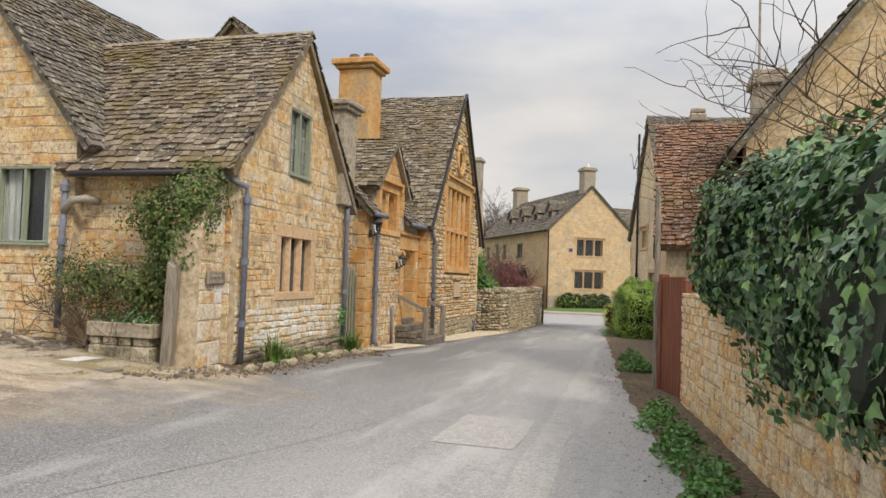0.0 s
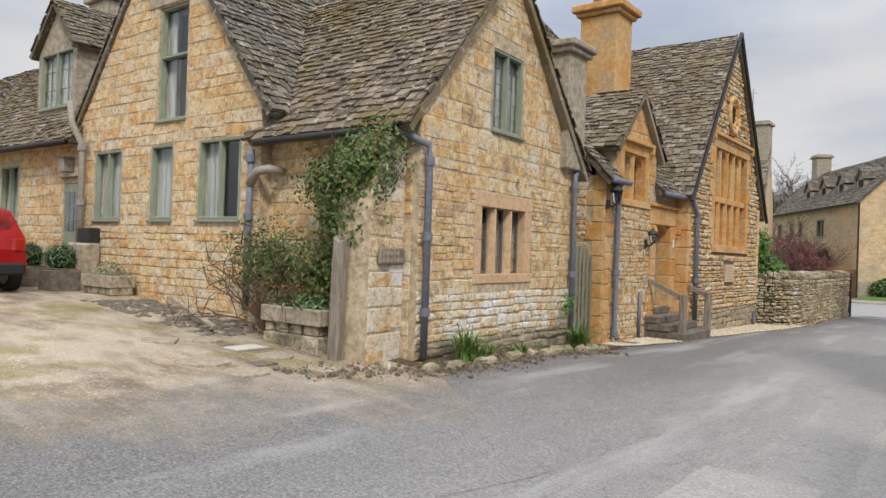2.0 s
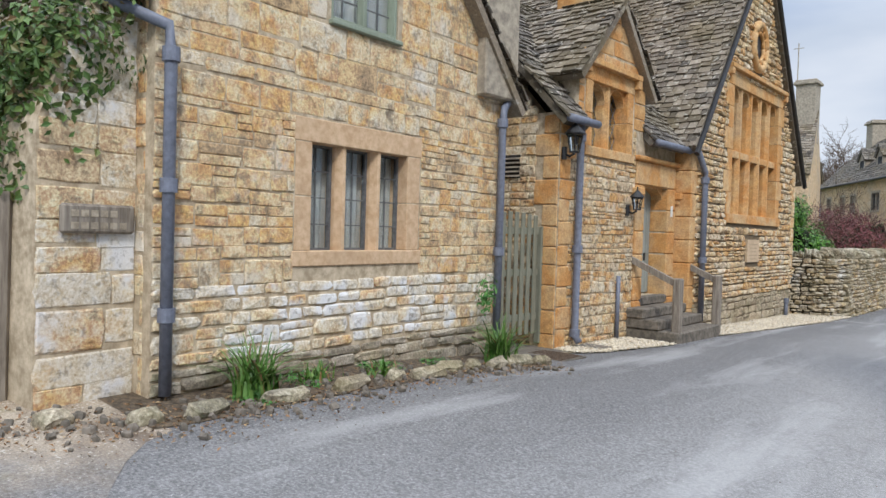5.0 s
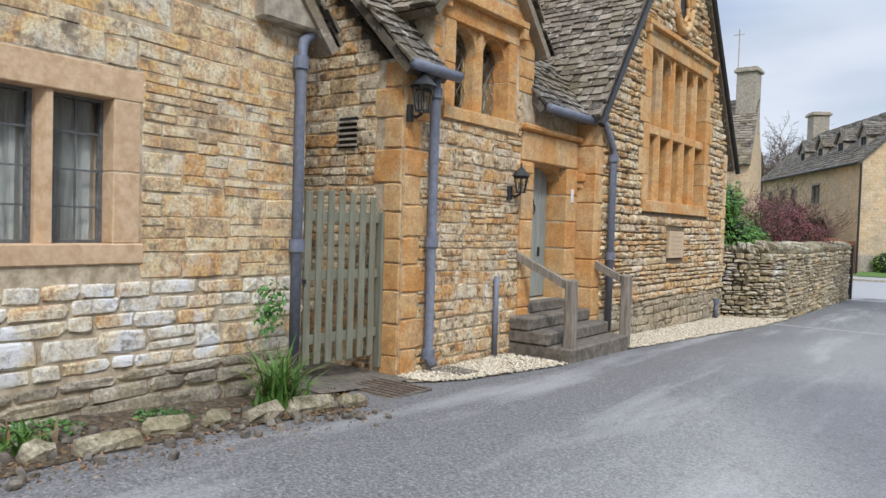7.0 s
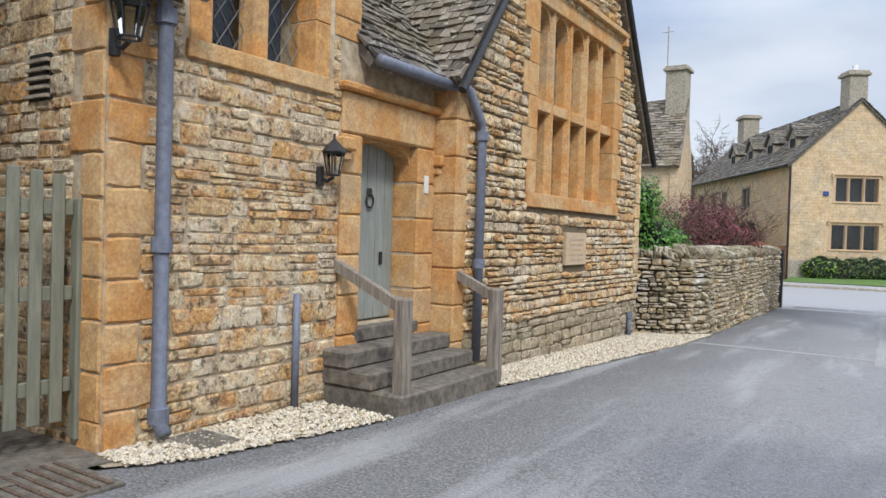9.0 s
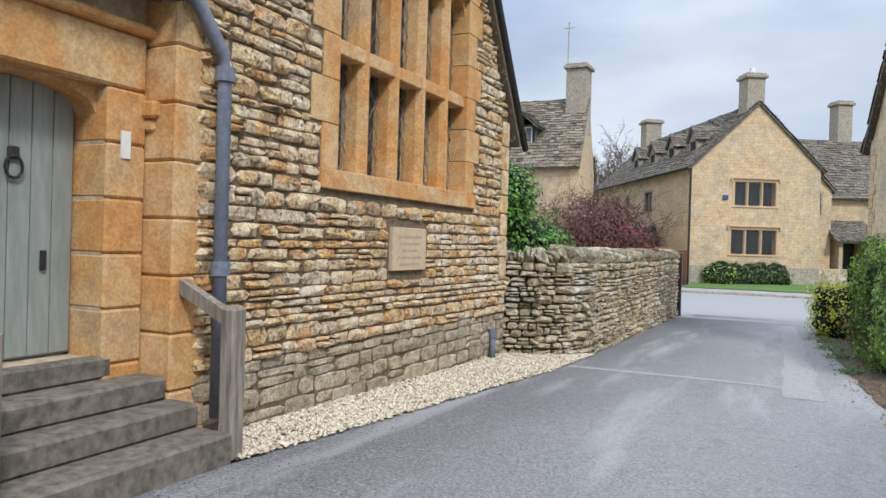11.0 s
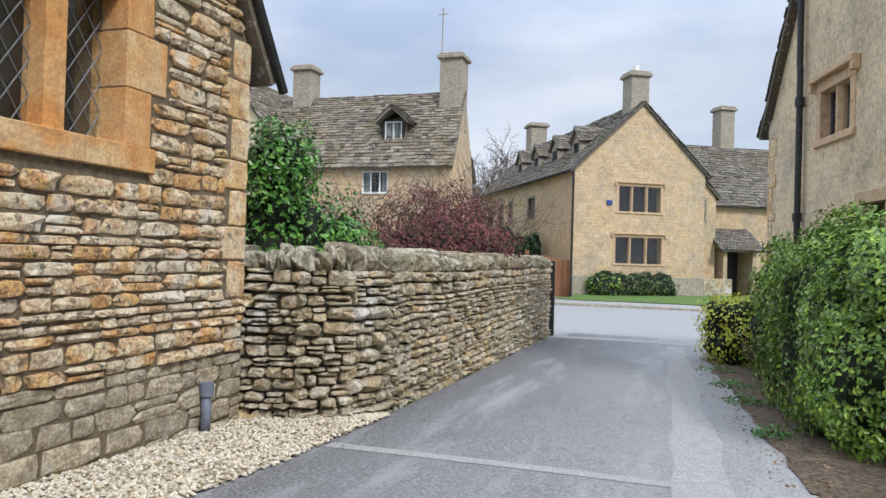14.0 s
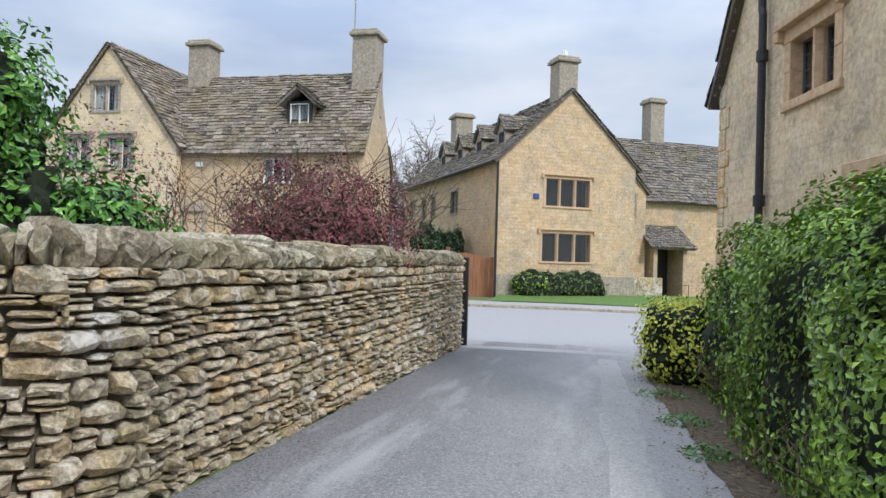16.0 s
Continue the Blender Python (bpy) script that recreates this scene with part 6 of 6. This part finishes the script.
def strap_clump(name, label, x, y, n, h, seed):
    t_ = thing(name, label, "plant", (x, y, ground(x, y)))
    r = random.Random(seed)
    V, Fc, b = [], [], 0
    for _ in range(n):
        a, L = r.uniform(0, 6.28), h * r.uniform(.6, 1.15)
        lean, w = r.uniform(.15, 1.1), r.uniform(.012, .022)
        bx, by = x + r.gauss(0, .06), y + r.gauss(0, .09)
        for k in range(5):
            f = k / 4
            d = lean * L * f * f * .9
            z = ground(x, y) + L * (f - .45 * lean * f * f)
            px, py = bx + d * math.cos(a), by + d * math.sin(a)
            ww_ = w * (1 - f * .85)
            V += [(px - ww_ * math.sin(a), py + ww_ * math.cos(a), z), (px + ww_ * math.sin(a), py - ww_ * math.cos(a), z)]
            if k:
                Fc.append((b + 2 * k - 2, b + 2 * k - 1, b + 2 * k + 1, b + 2 * k))
        b += 10
    cut = int(n * .9) * 10
    for nm, mat, a, b in (("leaves", M_BLADE, 0, cut), ("withered_leaves", M_DEAD, cut, len(V))):
        me = bpy.data.meshes.new(nm)
        me.from_pydata(V[a:b], [], [tuple(i - a for i in q) for q in Fc if a <= q[0] < b])
        tagged(link_mesh(nm, me, mat, t_), kind="stuff")


strap_clump("daffodil_clump", "clump of strappy green leaves at the wall foot", -5.98, 10.95, 130, .55, 1)
strap_clump("daffodil_clump", "clump of strappy green leaves by the gate", -5.98, 14.35, 150, .6, 2)
strap_clump("grass_tuft", "small grassy tuft on the verge", -5.95, 12.4, 40, .2, 3)
strap_clump("grass_tuft", "small grassy tuft on the verge", -6.1, 11.7, 50, .22, 4)


def low_plants(name, label, pts, size, n, mat, seed, h=.15):
    t_ = thing(name, label, "plant", (*pts[0][:2], ground(*pts[0][:2])))
    r = random.Random(seed)
    out = []
    for x, y, rad in pts:
        for _ in range(n):
            a, q = r.uniform(0, 6.28), rad * math.sqrt(r.random())
            px, py = x + q * math.cos(a), y + q * math.sin(a)
            out.append(((px, py, ground(px, py) + h * r.random() * (1.1 - q / rad) + .015), (r.gauss(0, .4), r.gauss(0, .4), 1)))
    leaf_object("leaves", out, size, mat, t_, "", droop=0, seed=seed)


low_plants("weeds", "low green weeds along the lane wall", [(.5 - .06 * (k - 4) + .1 * math.sin(k * 2.3), 4.6 + k * .62, .22 + .12 * (k % 3 == 1)) for k in range(10)], .065, 300, M_WEED, 3, .26)
low_plants("weeds", "low green weeds at the pole foot", [(-.02, 15.5, .4), (-.1, 16.6, .35), (-.2, 18, .3)], .08, 420, M_WEED, 4, .35)
low_plants("weeds", "small weeds in the verge soil", [(-6.15, 11.6, .25), (-6.2, 12.6, .25), (-6.1, 13.4, .2), (-5.9, 10.9, .2)], .035, 260, M_WEED, 5, .06)
low_plants("weeds", "small weeds under the hedge", [(-1.25, 29.0, .2), (-1.35, 31, .25), (-1.4, 32.5, .3), (-1.5, 34.3, .35)], .05, 160, M_WEED, 6, .14)
pal = thing("wall_plant", "small green plant rooted in the cottage wall", "plant", (-6.3, 14.55, .9))
leaf_object("leaves", blob_points((-6.3, 14.5, .95), (.1, .16, .24), 160, 91, shell=.9), .06, M_WEED, pal, "", seed=91)
# edging stones of the verge
r_ = random.Random(4)
y = 9.3
k = 0
while y < 15.1:
    L_ = r_.uniform(.16, .5)
    x = left_edge(y) - .1 + r_.uniform(-.06, .06)
    v, f = stone_shape(200 + k, 1.1)
    me = bpy.data.meshes.new("edging_stone")
    me.from_pydata([(p[0] * L_, p[1] * .07, p[2] * r_.uniform(.10, .18)) for p in v], [], f + [tuple(range(7, -1, -1))])
    me.materials.append(M_COPE)
    es = new("edging_stone", me)
    es.matrix_world = pose(x, y + L_ / 2, ground(x, y) + .02, -60, 0, 90 + r_.uniform(-14, 14))
    tagged(es, "rough mossy edging stone beside the lane", "stone", "edging stones of the verge")
    y += L_ + (r_.uniform(.0, .12) if y > 12 else r_.uniform(.05, .5))
    k += 1

low_litter = []
for k in range(420):
    yy = r_.uniform(8.2, 15.3)
    xx = left_edge(yy) - .15 + r_.gauss(0, .22)
    sz = r_.uniform(.012, .05)
    low_litter.append(pose(xx, yy, ground(xx, yy) + sz * .4, -70 + r_.uniform(-25, 25), 0, r_.uniform(0, 360)) @ Matrix.Diagonal((sz * 1.4, sz * .6, sz, 1)))
litter = tagged(new("rubble"), "small loose stones along the verge edge", "stones")
pieces("loose_stone", litter, RUBBLE, low_litter, M_STEP, 200, "loose_rubble")
# dead leaves blown along the verges
fallen = []
for k in range(5200):
    if k < 2600:
        yy = r_.uniform(8.3, 15.4)
        xx = left_edge(yy) - .1 + r_.gauss(0, .24)
    elif k < 4200:
        yy = r_.uniform(2, 27)
        xx = right_edge(yy) + .1 + r_.gauss(0, .22)
    else:
        yy = r_.uniform(27, 38)
        xx = right_edge(yy) + .05 + r_.gauss(0, .2)
    fallen.append(((xx, yy, ground(xx, yy) + .014), (r_.gauss(0, .3), r_.gauss(0, .3), 1)))
dead = leaf_object("dead_leaves", fallen, .034, M_DEAD, None, "", droop=0, seed=77)
tagged(dead, "brown dead leaves along the lane edges", "leaves", kind="stuff")
# climber and planter
rose = thing("climber", "leafy climber on the cottage corner", "climber", (-7.1, 9.9, .5))
for k, (c, r2, n) in enumerate((((-7.35, 9.85, 2.75), (.75, .32, .45), 2600), ((-7.3, 9.8, 2.1), (.42, .28, .75), 2400), ((-7.15, 9.85, 1.5), (.25, .22, .5), 350), ((-6.95, 9.65, 2.65), (.5, .4, .5), 2800), ((-7.0, 9.6, 2.1), (.4, .35, .6), 2200), ((-6.72, 9.7, 3.0), (.42, .42, .45), 3200), ((-6.8, 9.55, 2.4), (.3, .3, .45), 1000), ((-6.55, 9.9, 3.35), (.25, .3, .22), 260))):
    leaf_object("leaves", blob_points(c, r2, n, k + 101, rough=.4, shell=.85), .075, M_ROSE, rose, "", seed=k + 101)
bm = bmesh.new()
for k in range(5):
    tube(bm, [(-7.0 + .07 * k, 9.9, .45), (-7.05 + .05 * k, 9.85, 1.4), (-7.25 + .08 * k, 9.85, 2.2), (-7.4 + .2 * k, 9.85, 3.1)], .018, 6, .008)
part("stems", bm, M_BARK, rose)
bush = thing("shrub", "sprawling twiggy shrub at the wall foot", "shrub", (-8.5, 9.3, .6))
bm = bmesh.new()
twigs(bm, (-8.5, 9.6, .55), 9, 1.4, 0, 111, .8, .8, 2, .014)
twigs(bm, (-7.6, 9.7, .55), 7, 1.2, 0, 112, .8, .8, 2, .012)
part("branchwork", bm, M_BARK, bush)
leaf_object("leaves", blob_points((-8.5, 9.6, 1.6), (.95, .35, .48), 2600, 111, rough=.5, shell=.95) + blob_points((-7.6, 9.7, 1.45), (.7, .3, .5), 1300, 113, rough=.4, shell=.9), .07, M_ROSE, bush, "", seed=113)


def trough(x0, x1, y0, y1, z, label, plant_mat, seed):
    t_ = thing("stone_trough", label, "planter", ((x0 + x1) / 2, (y0 + y1) / 2, z))
    part("trough", boxes((x0, x1, y0, y0 + .07, z + .28, z + .5), (x0, x1, y1 - .07, y1, z + .28, z + .5), (x0, x0 + .07, y0 + .07, y1 - .07, z + .28, z + .5), (x1 - .07, x1, y0 + .07, y1 - .07, z + .28, z + .5), (x0 + .07, x1 - .07, y0 + .07, y1 - .07, z + .28, z + .45), bev=.012), M_TERRA, t_)
    rr = random.Random(seed)
    x = x0 + .02
    while x < x1 - .1:
        w = rr.uniform(.2, .34)
        part("support_stone", boxes((x, min(x + w, x1), y0 + .03, y1 - .03, z - .15, z + .14), (x + .03, min(x + w, x1) - .01, y0 + .04, y1 - .04, z + .142, z + .278), bev=.02), M_COPE, t_)
        x += w + .01
    leaf_object("leaves", blob_points(((x0 + x1) / 2, (y0 + y1) / 2, z + .5), ((x1 - x0) / 2, (y1 - y0) / 2, .2), 700, seed, rough=.3, shell=.6, zmin=z + .4), .06, plant_mat, t_, "", seed=seed)


trough(-8.3, -7.1, 9.25, 9.75, .5, "stone trough on rubble with green plants", M_IVY, 121)
trough(-13.72, -12.66, 9.36, 9.86, .68, "stone trough on rubble with pale flowers", M_MAUVE, 122)
for k, x in enumerate((-14.62, -16.0)):
    pot = thing("planter_box", "dark grey planter with clipped round box ball", "planter", (x + .28, 9.27, ground(x, 9.3)), "planters by the door")
    g = ground(x + .28, 9.3)
    part("pot", boxes((x, x + .56, 9.0, 9.54, g - .02, g + .4), (x + .02, x + .54, 9.02, 9.52, g + .402, g + .43), bev=.02), M_STEP, pot)
    c = (x + .28, 9.27, g + .62)
    leaf_object("leaves", blob_points(c, (.31, .3, .28), 900, 123 + k, shell=.2, rough=.05), .05, M_IVY, pot, "", seed=123 + k)
    core_mesh("ball_core", c, (.31, .3, .28), pot, 1, .85, 123 + k, .05)
tagged(part("wall_lamp", boxes((-15.85, -15.68, 9.86, 10.09, 3.22, 3.5), (-15.9, -15.63, 9.84, 10.09, 3.502, 3.54), bev=.015), M_PIPE_GREY, None), "grey box wall lamp over the door", "lamp")
# covers, slabs and cobbles let into the drive
g = ground(-7.9, 8.7)
cover = thing("drain_cover", "galvanised chequered drain cover in the drive", "drain", (-7.9, 8.7, g))
part("frame", boxes((-8.08, -7.68, 8.43, 8.97, g - .05, g + .012), bev=.004), M_PIPE_GREY, cover)
for i in range(6):
    for j in range(8):
        part("stud", boxes((-8.05 + i * .058, -8.01 + i * .058, 8.46 + j * .062, 8.5 + j * .062, g + .0125, g + .02)), M_WHITE, cover)
g = ground(-7.05, 8.3)
tagged(part("cover_plate", boxes((-7.2, -6.9, 8.14, 8.44, g - .04, g + .014), bev=.006), M_STEP, None), "small square iron cover in the drive", "drain")
rs = random.Random(31)
for x, y, w, l in ((-8.6, 8.5, .7, .5), (-8.75, 8.0, .6, .45), (-7.35, 8.75, .5, .42), (-7.45, 7.75, .75, .6), (-6.5, 8.72, .5, .36), (-6.75, 7.85, .6, .5), (-9.3, 8.75, .5, .4)):
    g = ground(x, y)
    bm = bmesh.new()
    n = 9
    ring = [(w / 2 * math.cos(a) * rs.uniform(.85, 1.2), l / 2 * math.sin(a) * rs.uniform(.85, 1.2)) for a in (k * math.tau / n for k in range(n))]
    lay = [[bm.verts.new((x + p * q, y + t * q, g + h)) for p, t in ring] for q, h in ((1, -.04), (1, .008), (.93, .02))]
    for a, b in zip(lay, lay[1:]):
        for k in range(n):
            bm.faces.new((a[k], a[(k + 1) % n], b[(k + 1) % n], b[k]))
    bm.faces.new(lay[2])
    tagged(part("paving_slab", bm, M_TERRA, None), "worn flat stone slab sunk in the drive", "slab", "slabs of the drive")
cob = []
for _ in range(240):
    x, y = rs.uniform(-12.2, -8.7), rs.uniform(8.7, 9.9)
    sz = rs.uniform(.07, .15)
    cob.append(pose(x, y, ground(x, y) - .015, -90, 0, rs.uniform(0, 360)) @ Matrix.Diagonal((sz * 1.3, .035, sz, 1)))
cobbles = tagged(new("cobbles"), "dark wet cobbles along the house foot", "cobbles")
pieces("cobble", cobbles, RUBBLE, cob, M_STEP, 240, "further_cobbles")
tagged(part("letter_box", boxes((-14.62, -14.18, 9.7, 9.94, 1.75, 2.05), bev=.02), M_BLACK, None), "black letter box on the house wall", "letter box")
tagged(part("stone_block", boxes((-14.62, -14.14, 9.5, 9.95, .7, 1.748), bev=.04), M_GREYSTONE, None), "grey stone pier below the letter box", "stone block")
bm = bmesh.new()
tube(bm, [(-10.6, 9.3, .95), (-8.9, 8.95, .63)], .035, 8)
tagged(part("timber_pole", bm, M_TERRA, None), "pale timber pole lying on the ground", "pole")

# ---- red car on the drive ----
car = thing("car", "bright red small car seen from behind on the drive", "car", (-15, 7.5, .9))
gz = ground(-14.2, 7.6)
prof = [(-.0, .35), (.02, .75), (.12, .98), (.42, 1.42), (.9, 1.5), (2.0, 1.48), (2.7, 1.05), (3.6, .9), (3.75, .6), (3.75, .3)]
bm = bmesh.new()
rings = []
for yy, ins in ((0, .1), (.12, 0), (1.55, 0), (1.67, .1)):
    rings.append([bm.verts.new((-13.7 - x - (.03 if ins else 0), 6.75 + yy + (ins * (1 if yy < 1 else -1) * (z > 1.0)), gz + z - (.04 if ins and z > 1.3 else 0))) for x, z in prof])
for a, b in zip(rings, rings[1:]):
    for k in range(len(prof)):
        bm.faces.new((a[k], a[(k + 1) % len(prof)], b[(k + 1) % len(prof)], b[k]))
bm.faces.new(rings[0])
bm.faces.new(rings[-1])
part("body", bm, M_RED, car, "glossy red body")
part("rear_window", boxes((-13.93, -13.9, 7.0, 8.2, gz + 1.05, gz + 1.36), F=Matrix.Translation((-.0, 0, 0))), M_GLASS, car)
part("bumper", boxes((-13.8, -13.63, 6.8, 8.38, gz + .3, gz + .52), bev=.04), M_RUBBER, car)
for yy in (6.78, 8.2):
    part("tail_light", boxes((-13.77, -13.68, yy, yy + .18, gz + .72, gz + .95), bev=.02), M_LAMPRED, car)
for xx in (-14.3, -16.75):
    for yy in (6.72, 8.28):
        bm = bmesh.new()
        tube(bm, [(xx, yy, gz + .31), (xx, yy + .19, gz + .31)], .31, 20)
        wh = part("wheel", bm, M_RUBBER, car)
        bm = bmesh.new()
        tube(bm, [(xx, yy - .01, gz + .31), (xx, yy + .2, gz + .31)], .19, 16)
        part("rim", bm, M_PIPE_GREY, wh)

# ---- picket gate between cottage and school ----
gate = thing("picket_gate", "olive grey painted timber picket gate", "gate", (-6.8, 15.7, .15))
Fk = frame_at(-6.85, 15.15, 87)
for k in range(8):
    z1 = 1.97 + .05 * math.sin((k + .5) / 8 * math.pi)
    part("picket", boxes((.05 + k * .148, .05 + k * .148 + .085, 0, .024, .25, z1), F=Fk, bev=.006), M_GATE, gate)
for z in (.45, 1.1, 1.7):
    part("rail", boxes((.02, 1.24, .026, .07, z, z + .1), F=Fk, bev=.005), M_GATE, gate)
part("latch", boxes((.06, .2, -.03, -.002, 1.08, 1.12), F=Fk), M_BLACK, gate)
part("gate_post", boxes((1.25, 1.33, -.02, .08, .1, 1.82), F=Fk, bev=.008), M_GATE, gate)
sheet("path", lambda y: -9.5, lambda y: -6.3, 15.1, 16.5, M_STEP, .02, "damp paved passage behind the gate", "path", 6, .3)
gr = thing("drain_grate", "rusty iron drain cover set in the ground", "drain", (-6.2, 15.9, .08))
part("plate", boxes((-6.55, -5.85, 15.55, 16.2, .045 + ground(-6.2, 15.9) - .05, ground(-6.2, 15.9) + .02), bev=.005), M_STEP, gr)
for k in range(7):
    part("rib", boxes((-6.52, -5.88, 15.6 + k * .085, 15.63 + k * .085, ground(-6.2, 15.9) + .02, ground(-6.2, 15.9) + .03)), M_BARK, gr)
part("tray", boxes((-6.45, -6.0, 16.9, 17.25, .0, .06), bev=.01), M_STEP, gr)

# ---- steps and handrails ----
st = thing("entrance_steps", "three worn dark stone steps to the school door", "steps", (-6, 19.6, 0))
for k, (x1, y0, y1, z0, z1) in enumerate(((-5.6, 18.72, 20.55, -.2, .17), (-5.92, 18.7, 20.55, .171, .34), (-6.2, 18.68, 20.5, .341, .51), (-6.48, 19.1, 20.25, .511, .67))):
    part("step", boxes((-6.62, x1, y0, y1, z0, z1), bev=.02), M_STEP, st)
for y in (18.85, 20.62):
    rail = thing("handrail", "weathered oak handrail and post beside the steps", "handrail", (-5.72, y, 0), "handrails of the steps")
    part("post", boxes((-5.76, -5.62, y - .07, y + .07, -.05, 1.05), bev=.02), M_WOOD, rail)
    bm = bmesh.new()
    a, b = Vector((-6.55, y, 1.33)), Vector((-5.7, y, .95))
    d = (b - a).normalized()
    up = Vector((0, 1, 0)).cross(d)
    for p in (a, b):
        for s1, s2 in ((-1, -1), (1, -1), (1, 1), (-1, 1)):
            bm.verts.new(p + Vector((0, 1, 0)) * s1 * .04 + up * s2 * .05)
    bm.verts.ensure_lookup_table()
    for k in range(4):
        bm.faces.new((bm.verts[k], bm.verts[(k + 1) % 4], bm.verts[4 + (k + 1) % 4], bm.verts[4 + k]))
    bm.faces.new(bm.verts[:4])
    bm.faces.new(bm.verts[4:])
    part("rail", bm, M_WOOD, rail)


# ---- lanterns ----
def lantern(x, y, z, s, label):
    t_ = thing("wall_lantern", label, "lamp", (x, y, z))
    bm_ = bmesh.new()
    tube(bm_, [(x - .16, y, z - .02), (x - .08, y, z - .06), (x, y, z - .02)], .018, 8)
    tube(bm_, [(x - .17, y, z - .1), (x - .17, y, z + .08)], .04, 8)
    part("bracket", bm_, M_BLACK, t_)
    top, bot = .1 * s, .06 * s
    b = bmesh.new()
    for i in range(6):
        a = i * math.tau / 6
        tube(b, [(x + bot * math.cos(a), y + bot * math.sin(a), z), (x + top * math.cos(a), y + top * math.sin(a), z + .2 * s)], .008, 5)
    for rr, zz in ((bot, z), (top, z + .2 * s)):
        tube(b, [(x + rr * math.cos(i * math.tau / 12), y + rr * math.sin(i * math.tau / 12), zz) for i in range(13)], .01, 5)
    part("cage", b, M_BLACK, t_)
    b = bmesh.new()
    bmesh.ops.create_cone(b, cap_ends=True, segments=6, radius1=top * 1.25, radius2=.015, depth=.12 * s, matrix=Matrix.Translation((x, y, z + .27 * s)))
    tube(b, [(x, y, z + .32 * s), (x, y, z + .38 * s)], .012, 6)
    part("roof_cap", b, M_BLACK, t_)
    b = bmesh.new()
    bmesh.ops.create_cone(b, cap_ends=False, segments=6, radius1=bot * .95, radius2=top * .95, depth=.2 * s, matrix=Matrix.Translation((x, y, z + .1 * s)))
    gl = part("glass", b, M_GLASS, t_)
    gl.visible_shadow = False


lantern(-6.33, 18.57, 2.16, 1.0, "small black iron lantern beside the school door")
lantern(-6.3, 16.46, 2.9, 1.25, "black iron lantern on the school corner")

# ---- loose gravel chips along the school ----
r_ = random.Random(12)
V, Fc, b = [], [], 0
for _ in range(15000):
    y = r_.uniform(16.4, 18.6) if r_.random() < .22 else r_.uniform(20.6, 28.1)
    x0, x1 = (-6.5, left_edge(y)) if y < 19 else (-6.18 if y < 27.2 else -6.2 + (y - 27.2) * 1.3, left_edge(y))
    x = x0 + (x1 - x0 + .05) * r_.random()
    z = ground(x, y) + .016 + .02 * r_.random()
    s = r_.uniform(.013, .028)
    a = r_.uniform(0, 6.28)
    ca, sa = math.cos(a), math.sin(a)
    for px, py, pz in ((1, 0, 0), (0, .7, .1), (-.9, 0, 0), (0, -.8, 0), (.1, 0, .7), (0, 0, -.6)):
        V.append((x + s * (px * ca - py * sa), y + s * (px * sa + py * ca), z + s * pz))
    for q in ((0, 1, 4), (1, 2, 4), (2, 3, 4), (3, 0, 4), (1, 0, 5), (2, 1, 5), (3, 2, 5), (0, 3, 5)):
        Fc.append(tuple(i + b for i in q))
    b += 6
me = bpy.data.meshes.new("gravel")
me.from_pydata(V, [], Fc)
tagged(link_mesh("gravel", me, M_CHIP, None), "loose cream gravel chips at the wall foot", "gravel", kind="stuff")
# scattered grit and dead leaves on the lane edge
V, Fc, b = [], [], 0
for _ in range(3500):
    y = r_.uniform(3, 39)
    side = r_.random()
    x = left_edge(y) + abs(r_.gauss(0, .25)) if side < .5 and y > 8 else right_edge(y) - abs(r_.gauss(0, .3)) if side < .85 else r_.uniform(-5, 0)
    s, a, z = r_.uniform(.004, .011), r_.uniform(0, 6.28), ground(x, y) + .006
    ca, sa = math.cos(a), math.sin(a)
    for px, py, pz in ((1, 0, 0), (0, .7, 0), (-1, 0, .1), (0, -.7, 0), (.1, 0, .5)):
        V.append((x + s * (px * ca - py * sa), y + s * (px * sa + py * ca), z + s * pz))
    Fc += [tuple(i + b for i in q) for q in ((0, 1, 4), (1, 2, 4), (2, 3, 4), (3, 0, 4))]
    b += 5
me = bpy.data.meshes.new("grit")
me.from_pydata(V, [], Fc)
tagged(link_mesh("grit", me, M_SOIL, None), "scattered grit and dead leaves on the lane", "litter", kind="stuff")

# ---- stones and slates, piece by piece ----

lay_pieces()
